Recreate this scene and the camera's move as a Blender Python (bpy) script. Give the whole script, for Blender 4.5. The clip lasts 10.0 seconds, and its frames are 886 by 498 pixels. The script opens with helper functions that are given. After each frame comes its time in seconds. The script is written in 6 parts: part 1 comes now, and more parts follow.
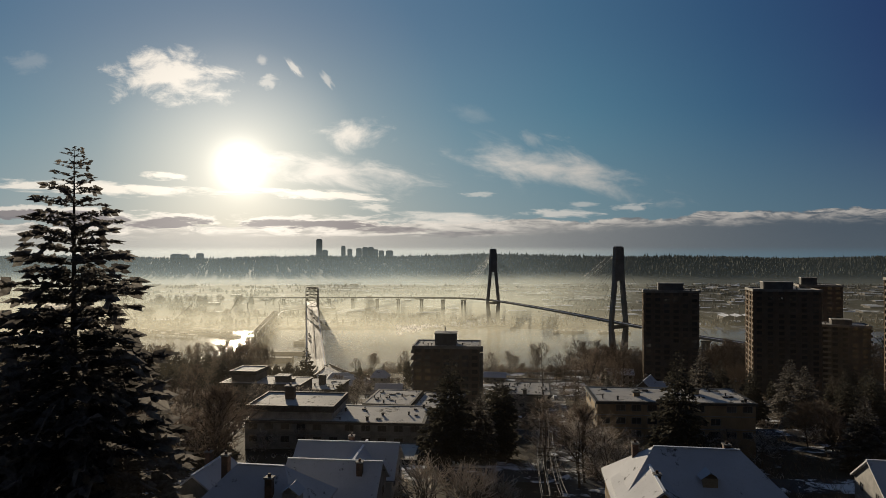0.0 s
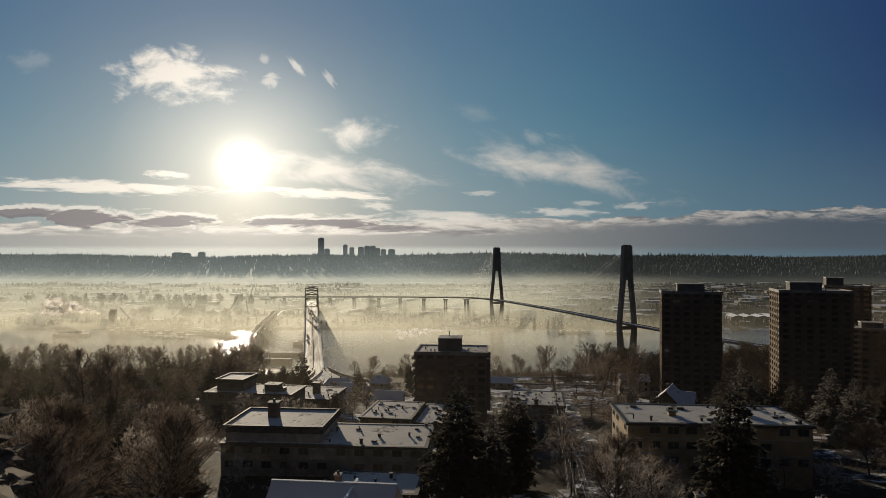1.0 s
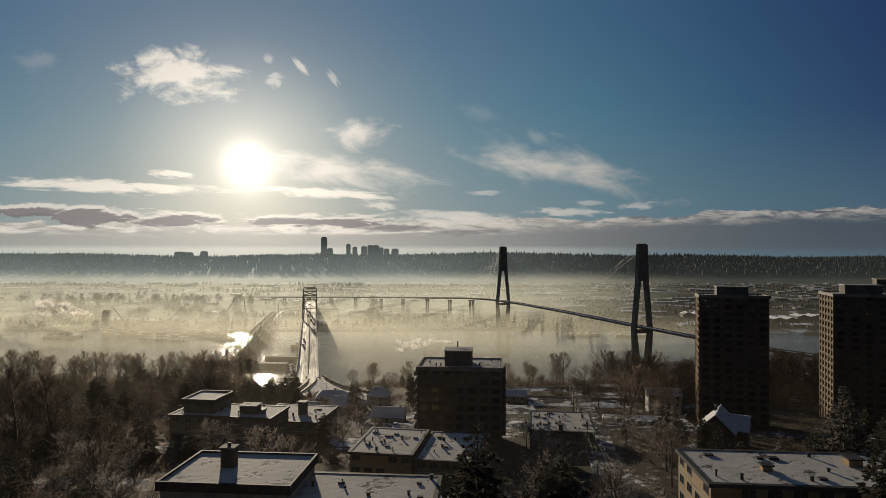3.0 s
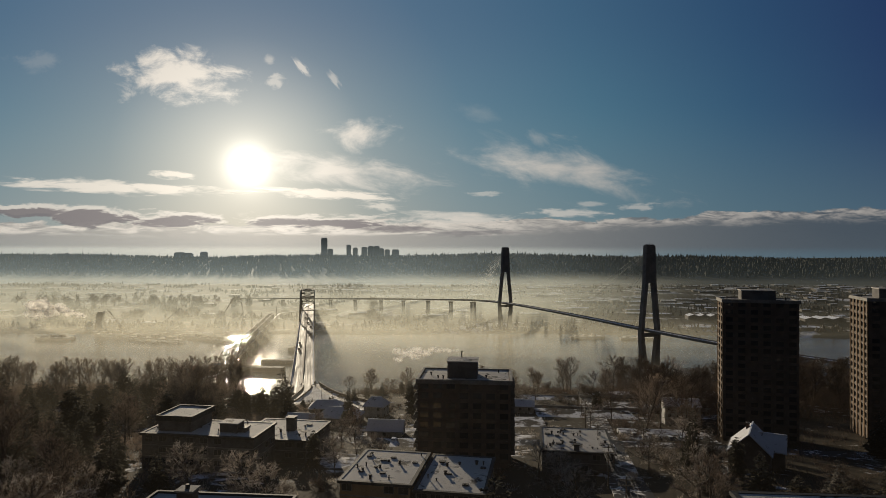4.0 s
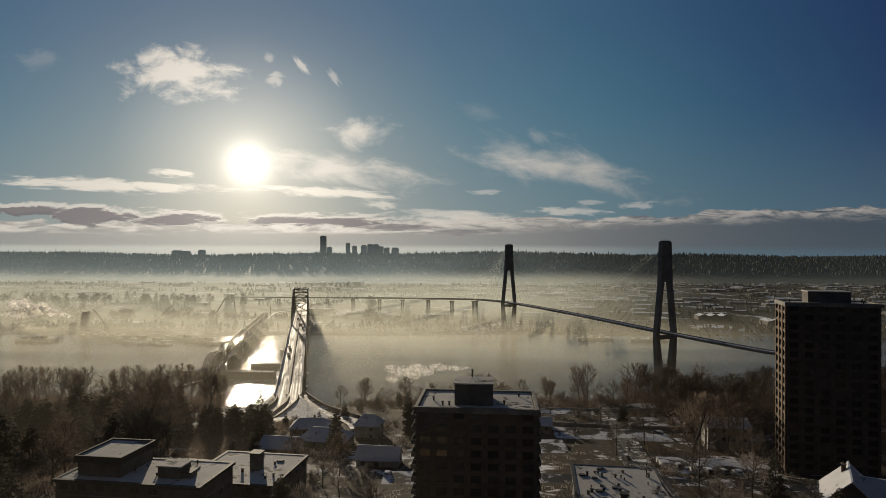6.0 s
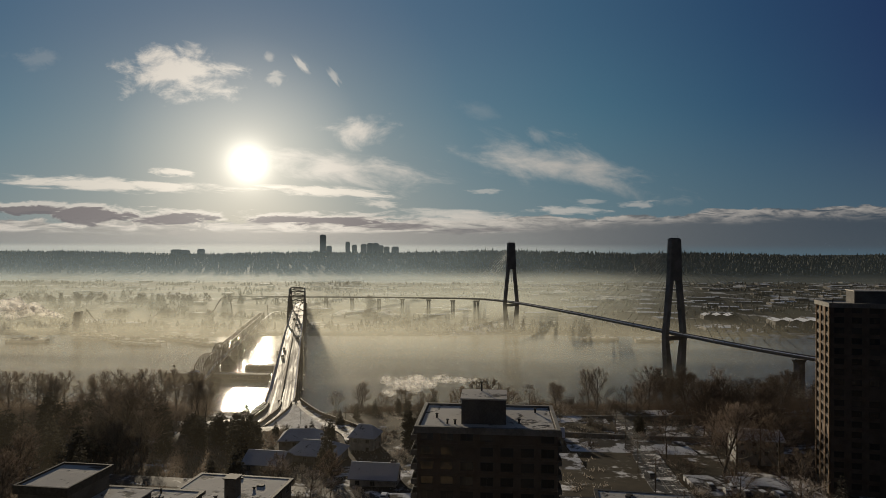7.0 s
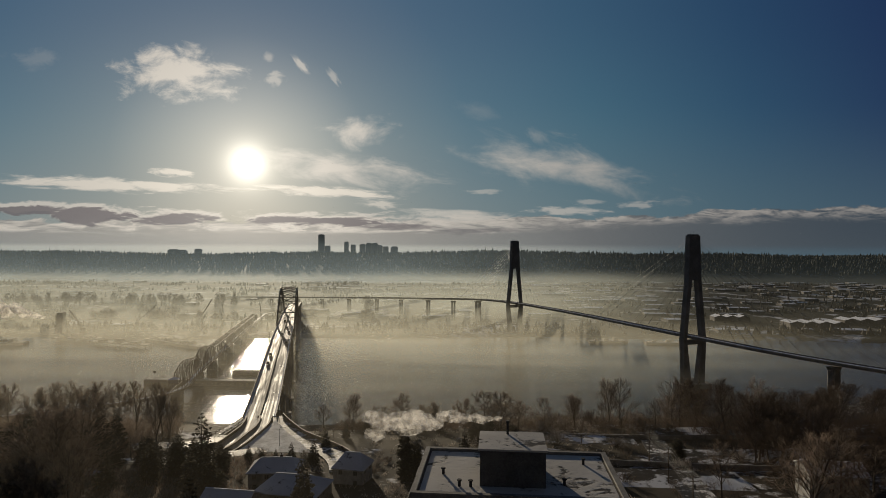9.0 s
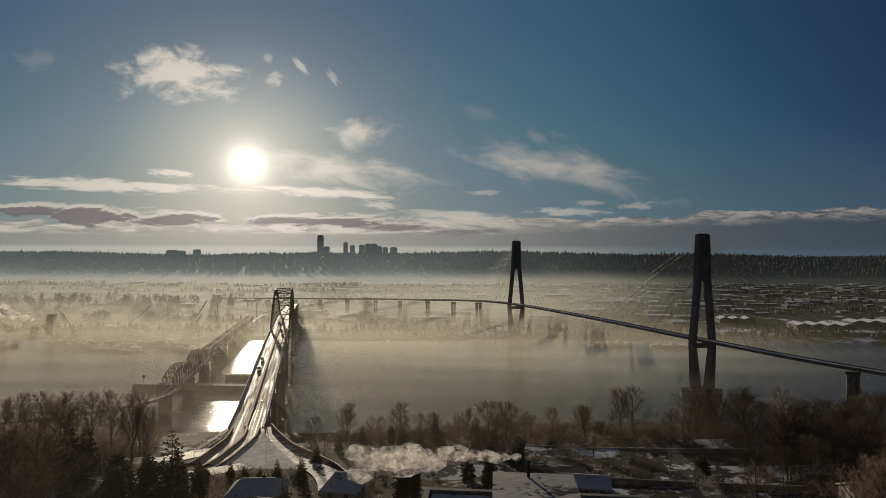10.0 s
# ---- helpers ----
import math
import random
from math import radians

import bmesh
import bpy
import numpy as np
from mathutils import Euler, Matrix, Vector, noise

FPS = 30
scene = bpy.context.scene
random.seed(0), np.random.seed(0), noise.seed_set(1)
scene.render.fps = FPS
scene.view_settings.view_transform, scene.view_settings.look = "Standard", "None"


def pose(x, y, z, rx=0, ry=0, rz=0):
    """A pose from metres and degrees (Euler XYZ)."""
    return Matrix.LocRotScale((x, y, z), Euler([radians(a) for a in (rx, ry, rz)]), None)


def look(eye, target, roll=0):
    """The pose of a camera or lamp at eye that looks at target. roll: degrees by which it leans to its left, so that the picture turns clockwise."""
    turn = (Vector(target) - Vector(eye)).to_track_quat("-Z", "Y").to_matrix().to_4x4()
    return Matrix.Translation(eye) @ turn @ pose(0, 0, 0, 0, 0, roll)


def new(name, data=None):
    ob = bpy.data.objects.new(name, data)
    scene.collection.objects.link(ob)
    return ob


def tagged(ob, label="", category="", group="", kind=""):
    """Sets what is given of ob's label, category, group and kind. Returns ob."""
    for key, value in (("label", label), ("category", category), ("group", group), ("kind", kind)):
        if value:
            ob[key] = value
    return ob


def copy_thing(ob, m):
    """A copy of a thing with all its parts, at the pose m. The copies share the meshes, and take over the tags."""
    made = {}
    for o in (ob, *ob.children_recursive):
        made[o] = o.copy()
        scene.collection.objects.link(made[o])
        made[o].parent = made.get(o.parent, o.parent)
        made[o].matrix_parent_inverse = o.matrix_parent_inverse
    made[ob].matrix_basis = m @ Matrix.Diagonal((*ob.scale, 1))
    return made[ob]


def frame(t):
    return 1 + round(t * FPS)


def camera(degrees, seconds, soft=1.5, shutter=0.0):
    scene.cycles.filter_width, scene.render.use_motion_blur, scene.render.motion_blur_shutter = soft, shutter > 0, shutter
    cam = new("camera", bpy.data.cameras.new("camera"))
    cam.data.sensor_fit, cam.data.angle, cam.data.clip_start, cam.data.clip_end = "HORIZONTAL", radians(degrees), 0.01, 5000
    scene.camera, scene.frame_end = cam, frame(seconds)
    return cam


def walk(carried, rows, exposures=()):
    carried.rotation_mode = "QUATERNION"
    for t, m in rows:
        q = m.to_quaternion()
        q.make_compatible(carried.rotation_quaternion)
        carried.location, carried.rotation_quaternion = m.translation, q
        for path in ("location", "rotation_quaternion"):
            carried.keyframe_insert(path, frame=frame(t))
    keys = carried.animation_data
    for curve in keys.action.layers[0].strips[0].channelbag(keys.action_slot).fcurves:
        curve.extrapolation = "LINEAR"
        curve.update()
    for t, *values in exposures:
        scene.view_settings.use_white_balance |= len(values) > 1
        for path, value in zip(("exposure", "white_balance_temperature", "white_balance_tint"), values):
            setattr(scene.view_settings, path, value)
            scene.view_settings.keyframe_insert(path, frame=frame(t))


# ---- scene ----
cam = camera(71.9, 10.0, soft=0.8)
METRES, EYE, TILT, LEAN, TURN = 184.0, 116.0, 0.45, 0.0, 0.0
ROWS = [
    (0.0, 0.0, 0.0, 0.0, -0.0, 0.0, -0.0),
    (0.5, -0.0019, 0.0538, -0.0011, 0.09, -0.08, 0.0),
    (1.0, -0.0039, 0.1043, -0.0024, 0.21, -0.11, -0.04),
    (1.5, -0.0056, 0.1508, -0.0039, 0.3, -0.15, -0.06),
    (2.0, -0.0075, 0.197, -0.0053, 0.41, -0.16, -0.07),
    (2.5, -0.0092, 0.2403, -0.0066, 0.5, -0.17, -0.07),
    (4.0, -0.0154, 0.3824, -0.0084, 0.6, -0.06, -0.16),
    (4.5, -0.0174, 0.4346, -0.01, 0.6, -0.07, -0.18),
    (5.0, -0.0201, 0.4859, -0.0122, 0.58, -0.11, -0.18),
    (5.5, -0.0223, 0.5381, -0.0152, 0.59, -0.16, -0.19),
    (7.0, -0.0308, 0.6961, -0.0254, 0.6, -0.29, -0.16),
    (7.5, -0.0338, 0.7475, -0.0298, 0.6, -0.3, -0.17),
    (8.0, -0.0366, 0.7998, -0.0358, 0.57, -0.29, -0.17),
    (8.5, -0.0377, 0.8498, -0.0382, 0.57, -0.29, -0.18),
    (9.0, -0.0403, 0.8987, -0.0407, 0.54, -0.26, -0.19),
    (9.5, -0.0409, 0.9489, -0.0441, 0.53, -0.2, -0.2),
    (10.0, -0.0434, 0.9976, -0.0463, 0.5, -0.17, -0.21),
]
walk(cam, [(t, pose(0, 0, EYE, TILT, LEAN, TURN) @ pose(METRES * x, METRES * y, METRES * z, 90 + pitch, roll, yaw)) for t, x, y, z, yaw, pitch, roll in ROWS],
     exposures=[(0.0, 0.14), (2.5, 0.0), (5.5, -0.13), (10.0, -0.42)])

# ---- world, sun, exposure ----
SUN_AZ, SUN_EL = -18.3, 7.7          # degrees: right of straight ahead, above the horizon
SUN_DIR = Vector((math.sin(radians(SUN_AZ)) * math.cos(radians(SUN_EL)), math.cos(radians(SUN_AZ)) * math.cos(radians(SUN_EL)), math.sin(radians(SUN_EL))))
scene.cycles.transparent_max_bounces = 24

sun = new("sun", bpy.data.lights.new("sun", "SUN"))
sun.data.energy, sun.data.angle, sun.data.color = 5.0, radians(0.6), (1.0, 0.85, 0.63)
sun.matrix_world = look(SUN_DIR * 900, (0, 0, 0))


class Nodes:
    """A node tree under construction; n() adds a node and links or sets its inputs."""

    def __init__(self, tree):
        self.tree = tree
        tree.nodes.clear()

    def n(self, kind, out=0, ins=None, **props):
        node = self.tree.nodes.new(kind)
        for key, value in props.items():
            setattr(node, key, value)
        for key, value in (ins or {}).items():
            if isinstance(value, bpy.types.NodeSocket):
                self.tree.links.new(value, node.inputs[key])
            else:
                node.inputs[key].default_value = value
        return node.outputs[out] if len(node.outputs) else None

    def m(self, op, a, b=0.0, c=0.0, clamp=False):
        return self.n("ShaderNodeMath", operation=op, use_clamp=clamp, ins={0: a, 1: b, 2: c})

    def mix(self, fac, a, b, blend="MIX"):
        return self.n("ShaderNodeMix", out=2, data_type="RGBA", blend_type=blend, ins={0: fac, 6: a, 7: b})

    def band(self, value, lo, hi, smooth="SMOOTHSTEP", a=0.0, b=1.0):
        return self.n("ShaderNodeMapRange", interpolation_type=smooth, ins={0: value, 1: lo, 2: hi, 3: a, 4: b})

    def noise(self, vec, scale, detail=3.0, rough=0.55, distort=0.0):
        return self.n("ShaderNodeTexNoise", ins={"Vector": vec, "Scale": scale, "Detail": detail, "Roughness": rough, "Distortion": distort})

    def ramp(self, fac, stops):
        node = self.tree.nodes.new("ShaderNodeValToRGB")
        el = node.color_ramp.elements
        while len(el) < len(stops):
            el.new(0.5)
        for e, (p, c) in zip(el, stops):
            e.position, e.color = p, (*c, 1) if len(c) == 3 else c
        self.tree.links.new(fac, node.inputs[0])
        return node.outputs[0]


def build_sky():
    world = bpy.data.worlds.new("winter_morning_sky")
    world.use_nodes = True
    scene.world = world
    N = Nodes(world.node_tree)
    way = N.n("ShaderNodeTexCoord", out=0)
    xyz = N.tree.nodes.new("ShaderNodeSeparateXYZ")
    N.tree.links.new(way, xyz.inputs[0])
    x, y, z = xyz.outputs
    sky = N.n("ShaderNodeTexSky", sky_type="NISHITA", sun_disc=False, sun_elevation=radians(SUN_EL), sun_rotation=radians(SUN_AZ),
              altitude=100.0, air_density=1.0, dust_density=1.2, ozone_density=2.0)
    # slopes of the view: sideways and upwards for one ahead
    ahead = N.m("MAXIMUM", y, 0.05)
    u, v = N.m("DIVIDE", x, ahead), N.m("DIVIDE", z, ahead)
    front = N.band(y, 0.1, 0.3)
    # closeness to the sun
    dot = N.n("ShaderNodeVectorMath", out=1, operation="DOT_PRODUCT", ins={0: way, 1: SUN_DIR})
    near = N.m("ARCCOSINE", N.m("MINIMUM", dot, 0.9999999))          # radians off the sun
    halo = N.m("POWER", N.m("SUBTRACT", 1.0, N.m("DIVIDE", near, 1.0), clamp=True), 2.0)
    # clear frosty air: pale and warm round the sun, deep blue away from it, paler towards the horizon
    clear = N.ramp(N.m("DIVIDE", near, 1.6), [(0.0, (0.55, 0.54, 0.48)), (0.05, (0.41, 0.45, 0.44)), (0.12, (0.205, 0.29, 0.335)), (0.22, (0.112, 0.218, 0.29)), (0.34, (0.068, 0.170, 0.245)),
                                              (0.48, (0.034, 0.098, 0.178)), (0.60, (0.020, 0.048, 0.125)), (0.74, (0.018, 0.034, 0.076)), (1.0, (0.032, 0.042, 0.064))])
    high = N.m("MULTIPLY", N.band(v, 0.16, 0.42), front)
    clear = N.mix(high, clear, N.mix(1.0, clear, (0.72, 0.72, 0.86, 1), "MULTIPLY"))
    low = N.m("MULTIPLY", N.band(v, 0.26, 0.0), front)
    clear = N.mix(N.m("MULTIPLY", low, 0.5), clear, N.mix(halo, (0.115, 0.20, 0.225, 1), (0.60, 0.58, 0.50, 1)))
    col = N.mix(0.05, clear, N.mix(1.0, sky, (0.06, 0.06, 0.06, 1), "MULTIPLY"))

    # ---- clouds: soft ellipses broken up by noise (middle, half sizes, slope, cover, noise scale)
    def cloud(px, py, a, b, slope=0.0, cover=1.0, scale=14.0, stretch=1.6, crisp=0.75):
        u0, v0, a, b = (px - 784) / 1079, (450 - py) / 1079, a / 1079, b / 1079
        du = N.m("SUBTRACT", u, u0)
        dv = N.m("SUBTRACT", N.m("SUBTRACT", v, v0), N.m("MULTIPLY", du, -slope))
        r2 = N.m("ADD", N.m("POWER", N.m("ABSOLUTE", N.m("DIVIDE", du, a)), 2.0), N.m("POWER", N.m("ABSOLUTE", N.m("DIVIDE", dv, b)), 2.0))
        body = N.m("SUBTRACT", 1.0, N.m("SQRT", r2))
        vec = N.n("ShaderNodeCombineXYZ", ins={0: du, 1: N.m("MULTIPLY", dv, stretch), 2: px * 0.37})
        grain = N.m("SUBTRACT", N.noise(vec, scale, 6.0, 0.62, 0.4), 0.5)
        d = N.m("ADD", body, N.m("MULTIPLY", grain, 2.2))
        return N.m("MULTIPLY", N.band(d, 0.12, crisp), cover)

    def union(parts):
        acc = parts[0]
        for p in parts[1:]:
            acc = N.m("MAXIMUM", acc, p)
        return acc

    puffs = union([
        cloud(305, 135, 130, 58, 0.05, 0.9, 16), cloud(622, 240, 82, 42, 0.0, 0.85, 18, 1.6, 1.1), cloud(975, 300, 255, 58, 0.20, 0.9, 9, 2.6, 1.3),
        cloud(520, 118, 22, 14, 1.0, 0.6, 45), cloud(475, 146, 24, 18, 0, 0.45, 45), cloud(580, 143, 17, 12, 0.9, 0.4, 50), cloud(464, 108, 14, 14, 0, 0.35, 30),
        cloud(590, 304, 210, 40, 0.12, 0.85, 12, 3, 1.2), cloud(938, 245, 30, 18, 0.4, 0.25, 30, 1.6, 1.2), cloud(830, 200, 60, 22, 0.2, 0.12, 18, 1.6, 1.2), cloud(40, 112, 60, 20, 0, 0.12, 18)])
    streaks = union([
        cloud(180, 334, 330, 15, 0.04, 0.85, 16, 6), cloud(560, 346, 140, 12, 0.06, 0.9, 18, 6), cloud(290, 312, 62, 9, 0.06, 0.8, 30, 4), cloud(665, 368, 48, 10, 0.02, 0.6, 30, 4),
        cloud(1000, 378, 90, 10, 0.02, 0.65, 26, 5), cloud(1122, 367, 46, 9, 0.0, 0.5, 34, 4), cloud(845, 345, 40, 6, 0.0, 0.4, 40, 5), cloud(780, 384, 110, 12, 0.06, 0.6, 12, 6), cloud(1030, 362, 30, 6, 0, 0.4, 16, 6)])
    # the low bank over the horizon, its lumpy edge rising to one side, sunlit on top
    vec = N.n("ShaderNodeCombineXYZ", ins={0: u, 1: N.m("MULTIPLY", v, 3.6), 2: 3.1})
    billow = N.m("SUBTRACT", N.noise(vec, 11.0, 8.0, 0.64, 0.5), 0.5)
    swell = N.m("SUBTRACT", N.noise(vec, 2.6, 3.0, 0.5), 0.5)
    edge = N.m("ADD", N.m("ADD", 0.052, N.m("MULTIPLY", N.band(u, -0.05, 0.75), 0.024)), N.m("ADD", N.m("MULTIPLY", billow, 0.040), N.m("MULTIPLY", swell, 0.02)))
    depth = N.m("SUBTRACT", edge, v)
    bank = N.m("MULTIPLY", N.band(depth, 0.0, 0.004), N.band(v, -0.004, 0.014, "SMOOTHSTEP", 0.35, 1.0))
    tex = N.noise(N.n("ShaderNodeCombineXYZ", ins={0: u, 1: N.m("MULTIPLY", v, 5.0), 2: 5.7}), 16.0, 6.0, 0.65, 0.6)
    rim = N.m("MULTIPLY", bank, N.m("MULTIPLY", N.band(depth, 0.026, 0.0), N.band(tex, 0.36, 0.60)))
    dark = union([cloud(30, 381, 95, 11, 0.02, 1.0, 20, 4.0, 0.45), cloud(140, 391, 92, 19, 0.03, 1.0, 18, 3.5, 0.4), cloud(290, 394, 88, 13, 0.0, 1.0, 20, 4.0, 0.45),
                  cloud(545, 398, 170, 11, 0.0, 1.0, 18, 5.0, 0.5), cloud(700, 408, 90, 8, 0.03, 0.8, 22, 5.0, 0.6), cloud(840, 414, 110, 8, -0.02, 0.6, 18, 6.0, 0.7)])
    rims = union([cloud(30, 375, 110, 14, 0.02, 0.9, 20, 4.0, 0.5), cloud(140, 386, 108, 25, 0.03, 0.9, 18, 3.5, 0.5), cloud(290, 390, 104, 19, 0.0, 0.95, 20, 4.0, 0.5),
                  cloud(545, 396, 190, 19, 0.0, 0.95, 18, 5.0, 0.55), cloud(820, 396, 170, 18, 0.03, 0.8, 20, 5.0, 0.7)])
    gap = N.m("MULTIPLY", N.m("MULTIPLY", N.band(v, 0.026, 0.034), N.band(v, 0.046, 0.038)), N.m("MULTIPLY", N.band(tex, 0.42, 0.62), N.band(u, 0.20, -0.05)))

    glow = N.m("ADD", N.m("MULTIPLY", halo, 0.5), 0.38)
    lit = N.mix(halo, (0.42, 0.39, 0.36, 1), (1.1, 1.0, 0.86, 1))
    col = N.mix(N.m("MULTIPLY", puffs, front), col, lit)
    col = N.mix(N.m("MULTIPLY", streaks, front), col, N.mix(halo, (0.46, 0.44, 0.42, 1), (1.2, 1.08, 0.90, 1)))
    grey = N.mix(halo, (0.060, 0.078, 0.100, 1), (0.66, 0.60, 0.52, 1))
    col = N.mix(N.m("MULTIPLY", N.m("MULTIPLY", bank, 0.92), front), col, grey)
    col = N.mix(N.m("MULTIPLY", N.m("MULTIPLY", rim, 0.9), front), col, lit)
    col = N.mix(N.m("MULTIPLY", N.m("MULTIPLY", gap, 0.85), front), col, lit)
    col = N.mix(N.m("MULTIPLY", N.m("MULTIPLY", rims, 0.85), front), col, lit)
    col = N.mix(N.m("MULTIPLY", N.m("MULTIPLY", dark, 0.9), front), col, N.mix(halo, (0.12, 0.12, 0.13, 1), (0.27, 0.235, 0.235, 1)))
    strip = N.m("MULTIPLY", N.m("MULTIPLY", N.band(v, 0.013, 0.003), N.band(u, 0.42, 0.0)), front)
    col = N.mix(N.m("MULTIPLY", strip, 0.6), col, N.mix(halo, (0.42, 0.42, 0.38, 1), (0.95, 0.90, 0.76, 1)))
    # the sun's own disc and the bright air round it
    disc = N.m("MULTIPLY", N.m("POWER", N.m("SUBTRACT", 1.0, N.m("DIVIDE", near, 0.15), clamp=True), 9.0), 3.2)
    aureole = N.m("MULTIPLY", N.m("POWER", N.m("SUBTRACT", 1.0, N.m("DIVIDE", near, 0.32), clamp=True), 3.2), 0.42)
    col = N.mix(1.0, col, N.mix(1.0, (1.0, 0.93, 0.78, 1), N.m("ADD", disc, aureole), "MULTIPLY"), "ADD")
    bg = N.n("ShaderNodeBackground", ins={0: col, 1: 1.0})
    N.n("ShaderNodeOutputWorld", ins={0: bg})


build_sky()

# ---- materials ----
def surface(name, c1, c2, scale=1.0, rough=0.8, bump=0.2, metal=0.0, fine=8.0, per_object=0.0, spec=0.25, dist=0.03, coords=3, leaf=0.0):
    """Two colours mixed by coarse stains and a fine grain, with relief."""
    mat = bpy.data.materials.new(name)
    mat.use_nodes = True
    N = Nodes(mat.node_tree)
    vec = N.n("ShaderNodeTexCoord", out=coords)
    big = N.noise(vec, scale, 4.0, 0.6)
    small = N.noise(vec, scale * fine, 3.0, 0.6)
    fac = N.band(N.m("ADD", N.m("MULTIPLY", big, 0.65), N.m("MULTIPLY", small, 0.35)), 0.36, 0.64)
    col = N.mix(fac, (*c1, 1), (*c2, 1))
    if per_object:
        rnd = N.n("ShaderNodeObjectInfo", out=5)
        k = N.band(rnd, 0.0, 1.0, "LINEAR", 1 - per_object, 1 + per_object)
        col = N.mix(1.0, col, N.n("ShaderNodeCombineColor", ins={0: k, 1: k, 2: k}), "MULTIPLY")
    ins = {"Base Color": col, "Roughness": N.band(small, 0.2, 0.8, "LINEAR", rough - 0.1, min(1.0, rough + 0.1)), "Metallic": metal, "Specular IOR Level": spec}
    if bump:
        ins["Normal"] = N.n("ShaderNodeBump", ins={"Strength": bump, "Distance": dist, "Height": small})
    shader = N.n("ShaderNodeBsdfPrincipled", ins=ins)
    if leaf:                              # thin growth lets some light through
        shader = N.n("ShaderNodeMixShader", ins={0: leaf, 1: shader, 2: N.n("ShaderNodeBsdfTranslucent", ins={0: col})})
    N.n("ShaderNodeOutputMaterial", ins={0: shader})
    return mat


def snow_over(name, bare1, bare2, scale, cover, rough=0.8, fine=5.0, bump=0.4, thin=((0.52, 0.52, 0.53), (0.80, 0.80, 0.81))):
    """Bare surface showing through an uneven, tracked cover of snow."""
    mat = bpy.data.materials.new(name)
    mat.use_nodes = True
    N = Nodes(mat.node_tree)
    vec = N.n("ShaderNodeTexCoord", out=3)
    geo = N.n("ShaderNodeNewGeometry", out=0)
    big = N.noise(geo, scale, 5.0, 0.62, 0.6)
    small = N.noise(geo, scale * fine, 4.0, 0.6)
    fac = N.band(N.m("ADD", N.m("MULTIPLY", big, 0.7), N.m("MULTIPLY", small, 0.3)), 0.62 - 0.25 * cover, 0.70 - 0.25 * cover)
    bare = N.mix(small, (*bare1, 1), (*bare2, 1))
    snow = N.mix(N.noise(geo, scale * 0.6, 3.0), (*thin[0], 1), (*thin[1], 1))
    col = N.mix(fac, bare, snow)
    nrm = N.n("ShaderNodeBump", ins={"Strength": bump, "Distance": 0.12, "Height": N.m("ADD", N.m("MULTIPLY", fac, 0.5), small)})
    N.n("ShaderNodeOutputMaterial", ins={0: N.n("ShaderNodeBsdfPrincipled", ins={"Base Color": col, "Roughness": rough, "Normal": nrm, "Specular IOR Level": 0.03})})
    return mat


def water_material():
    mat = bpy.data.materials.new("river_water")
    mat.use_nodes = True
    N = Nodes(mat.node_tree)
    geo = N.n("ShaderNodeNewGeometry", out=0)
    flat = N.n("ShaderNodeMapping", ins={0: geo, 3: (0.35, 1.0, 1.0)})
    h = N.m("ADD", N.m("ADD", N.noise(flat, 0.22, 5.0, 0.62), N.m("MULTIPLY", N.noise(flat, 0.7, 3.0), 0.35)), N.m("MULTIPLY", N.noise(flat, 0.035, 2.0), 1.5))
    nrm = N.n("ShaderNodeBump", ins={"Strength": 0.40, "Distance": 1.0, "Height": h})
    calm = N.noise(geo, 0.006, 3.0)
    N.n("ShaderNodeOutputMaterial", ins={0: N.n("ShaderNodeBsdfPrincipled", ins={
        "Base Color": (0.040, 0.034, 0.024, 1), "Roughness": N.band(calm, 0.3, 0.7, "LINEAR", 0.07, 0.17), "IOR": 1.33, "Specular IOR Level": 0.22, "Normal": nrm})})
    return mat


def streaked_road():
    """Wet asphalt worn into lengthwise tracks, with dry salt and slush between them."""
    mat = bpy.data.materials.new("wet_salted_asphalt")
    mat.use_nodes = True
    N = Nodes(mat.node_tree)
    geo = N.n("ShaderNodeNewGeometry", out=0)
    turned = N.n("ShaderNodeMapping", vector_type="TEXTURE", ins={0: geo, 2: (0, 0, radians(12.6))})
    tracks = N.n("ShaderNodeMapping", ins={0: turned, 3: (1.0, 0.006, 1.0)})
    long = N.noise(tracks, 0.75, 4.0, 0.6)
    blot = N.noise(turned, 0.13, 4.0, 0.65, 0.4)
    fine = N.noise(turned, 3.0, 3.0)
    fac = N.band(N.m("ADD", N.m("MULTIPLY", long, 0.85), N.m("MULTIPLY", blot, 0.15)), 0.36, 0.64)
    col = N.mix(fac, (0.045, 0.044, 0.043, 1), (0.20, 0.195, 0.185, 1))
    N.n("ShaderNodeOutputMaterial", ins={0: N.n("ShaderNodeBsdfPrincipled", ins={
        "Base Color": col, "Roughness": N.band(fac, 0.0, 1.0, "LINEAR", 0.54, 0.80), "Specular IOR Level": N.band(fac, 0.0, 1.0, "LINEAR", 0.28, 0.12),
        "Normal": N.n("ShaderNodeBump", ins={"Strength": 0.3, "Distance": 0.02, "Height": fine})})})
    return mat


def glass_material(name="window_glass", tint=(0.02, 0.025, 0.03)):
    mat = bpy.data.materials.new(name)
    mat.use_nodes = True
    N = Nodes(mat.node_tree)
    k = N.n("ShaderNodeObjectInfo", out=5)
    col = N.mix(N.band(k, 0.55, 0.95), (*tint, 1), (0.06, 0.058, 0.055, 1))
    N.n("ShaderNodeOutputMaterial", ins={0: N.n("ShaderNodeBsdfPrincipled", ins={"Base Color": col, "Roughness": 0.08, "Specular IOR Level": 0.6})})
    return mat


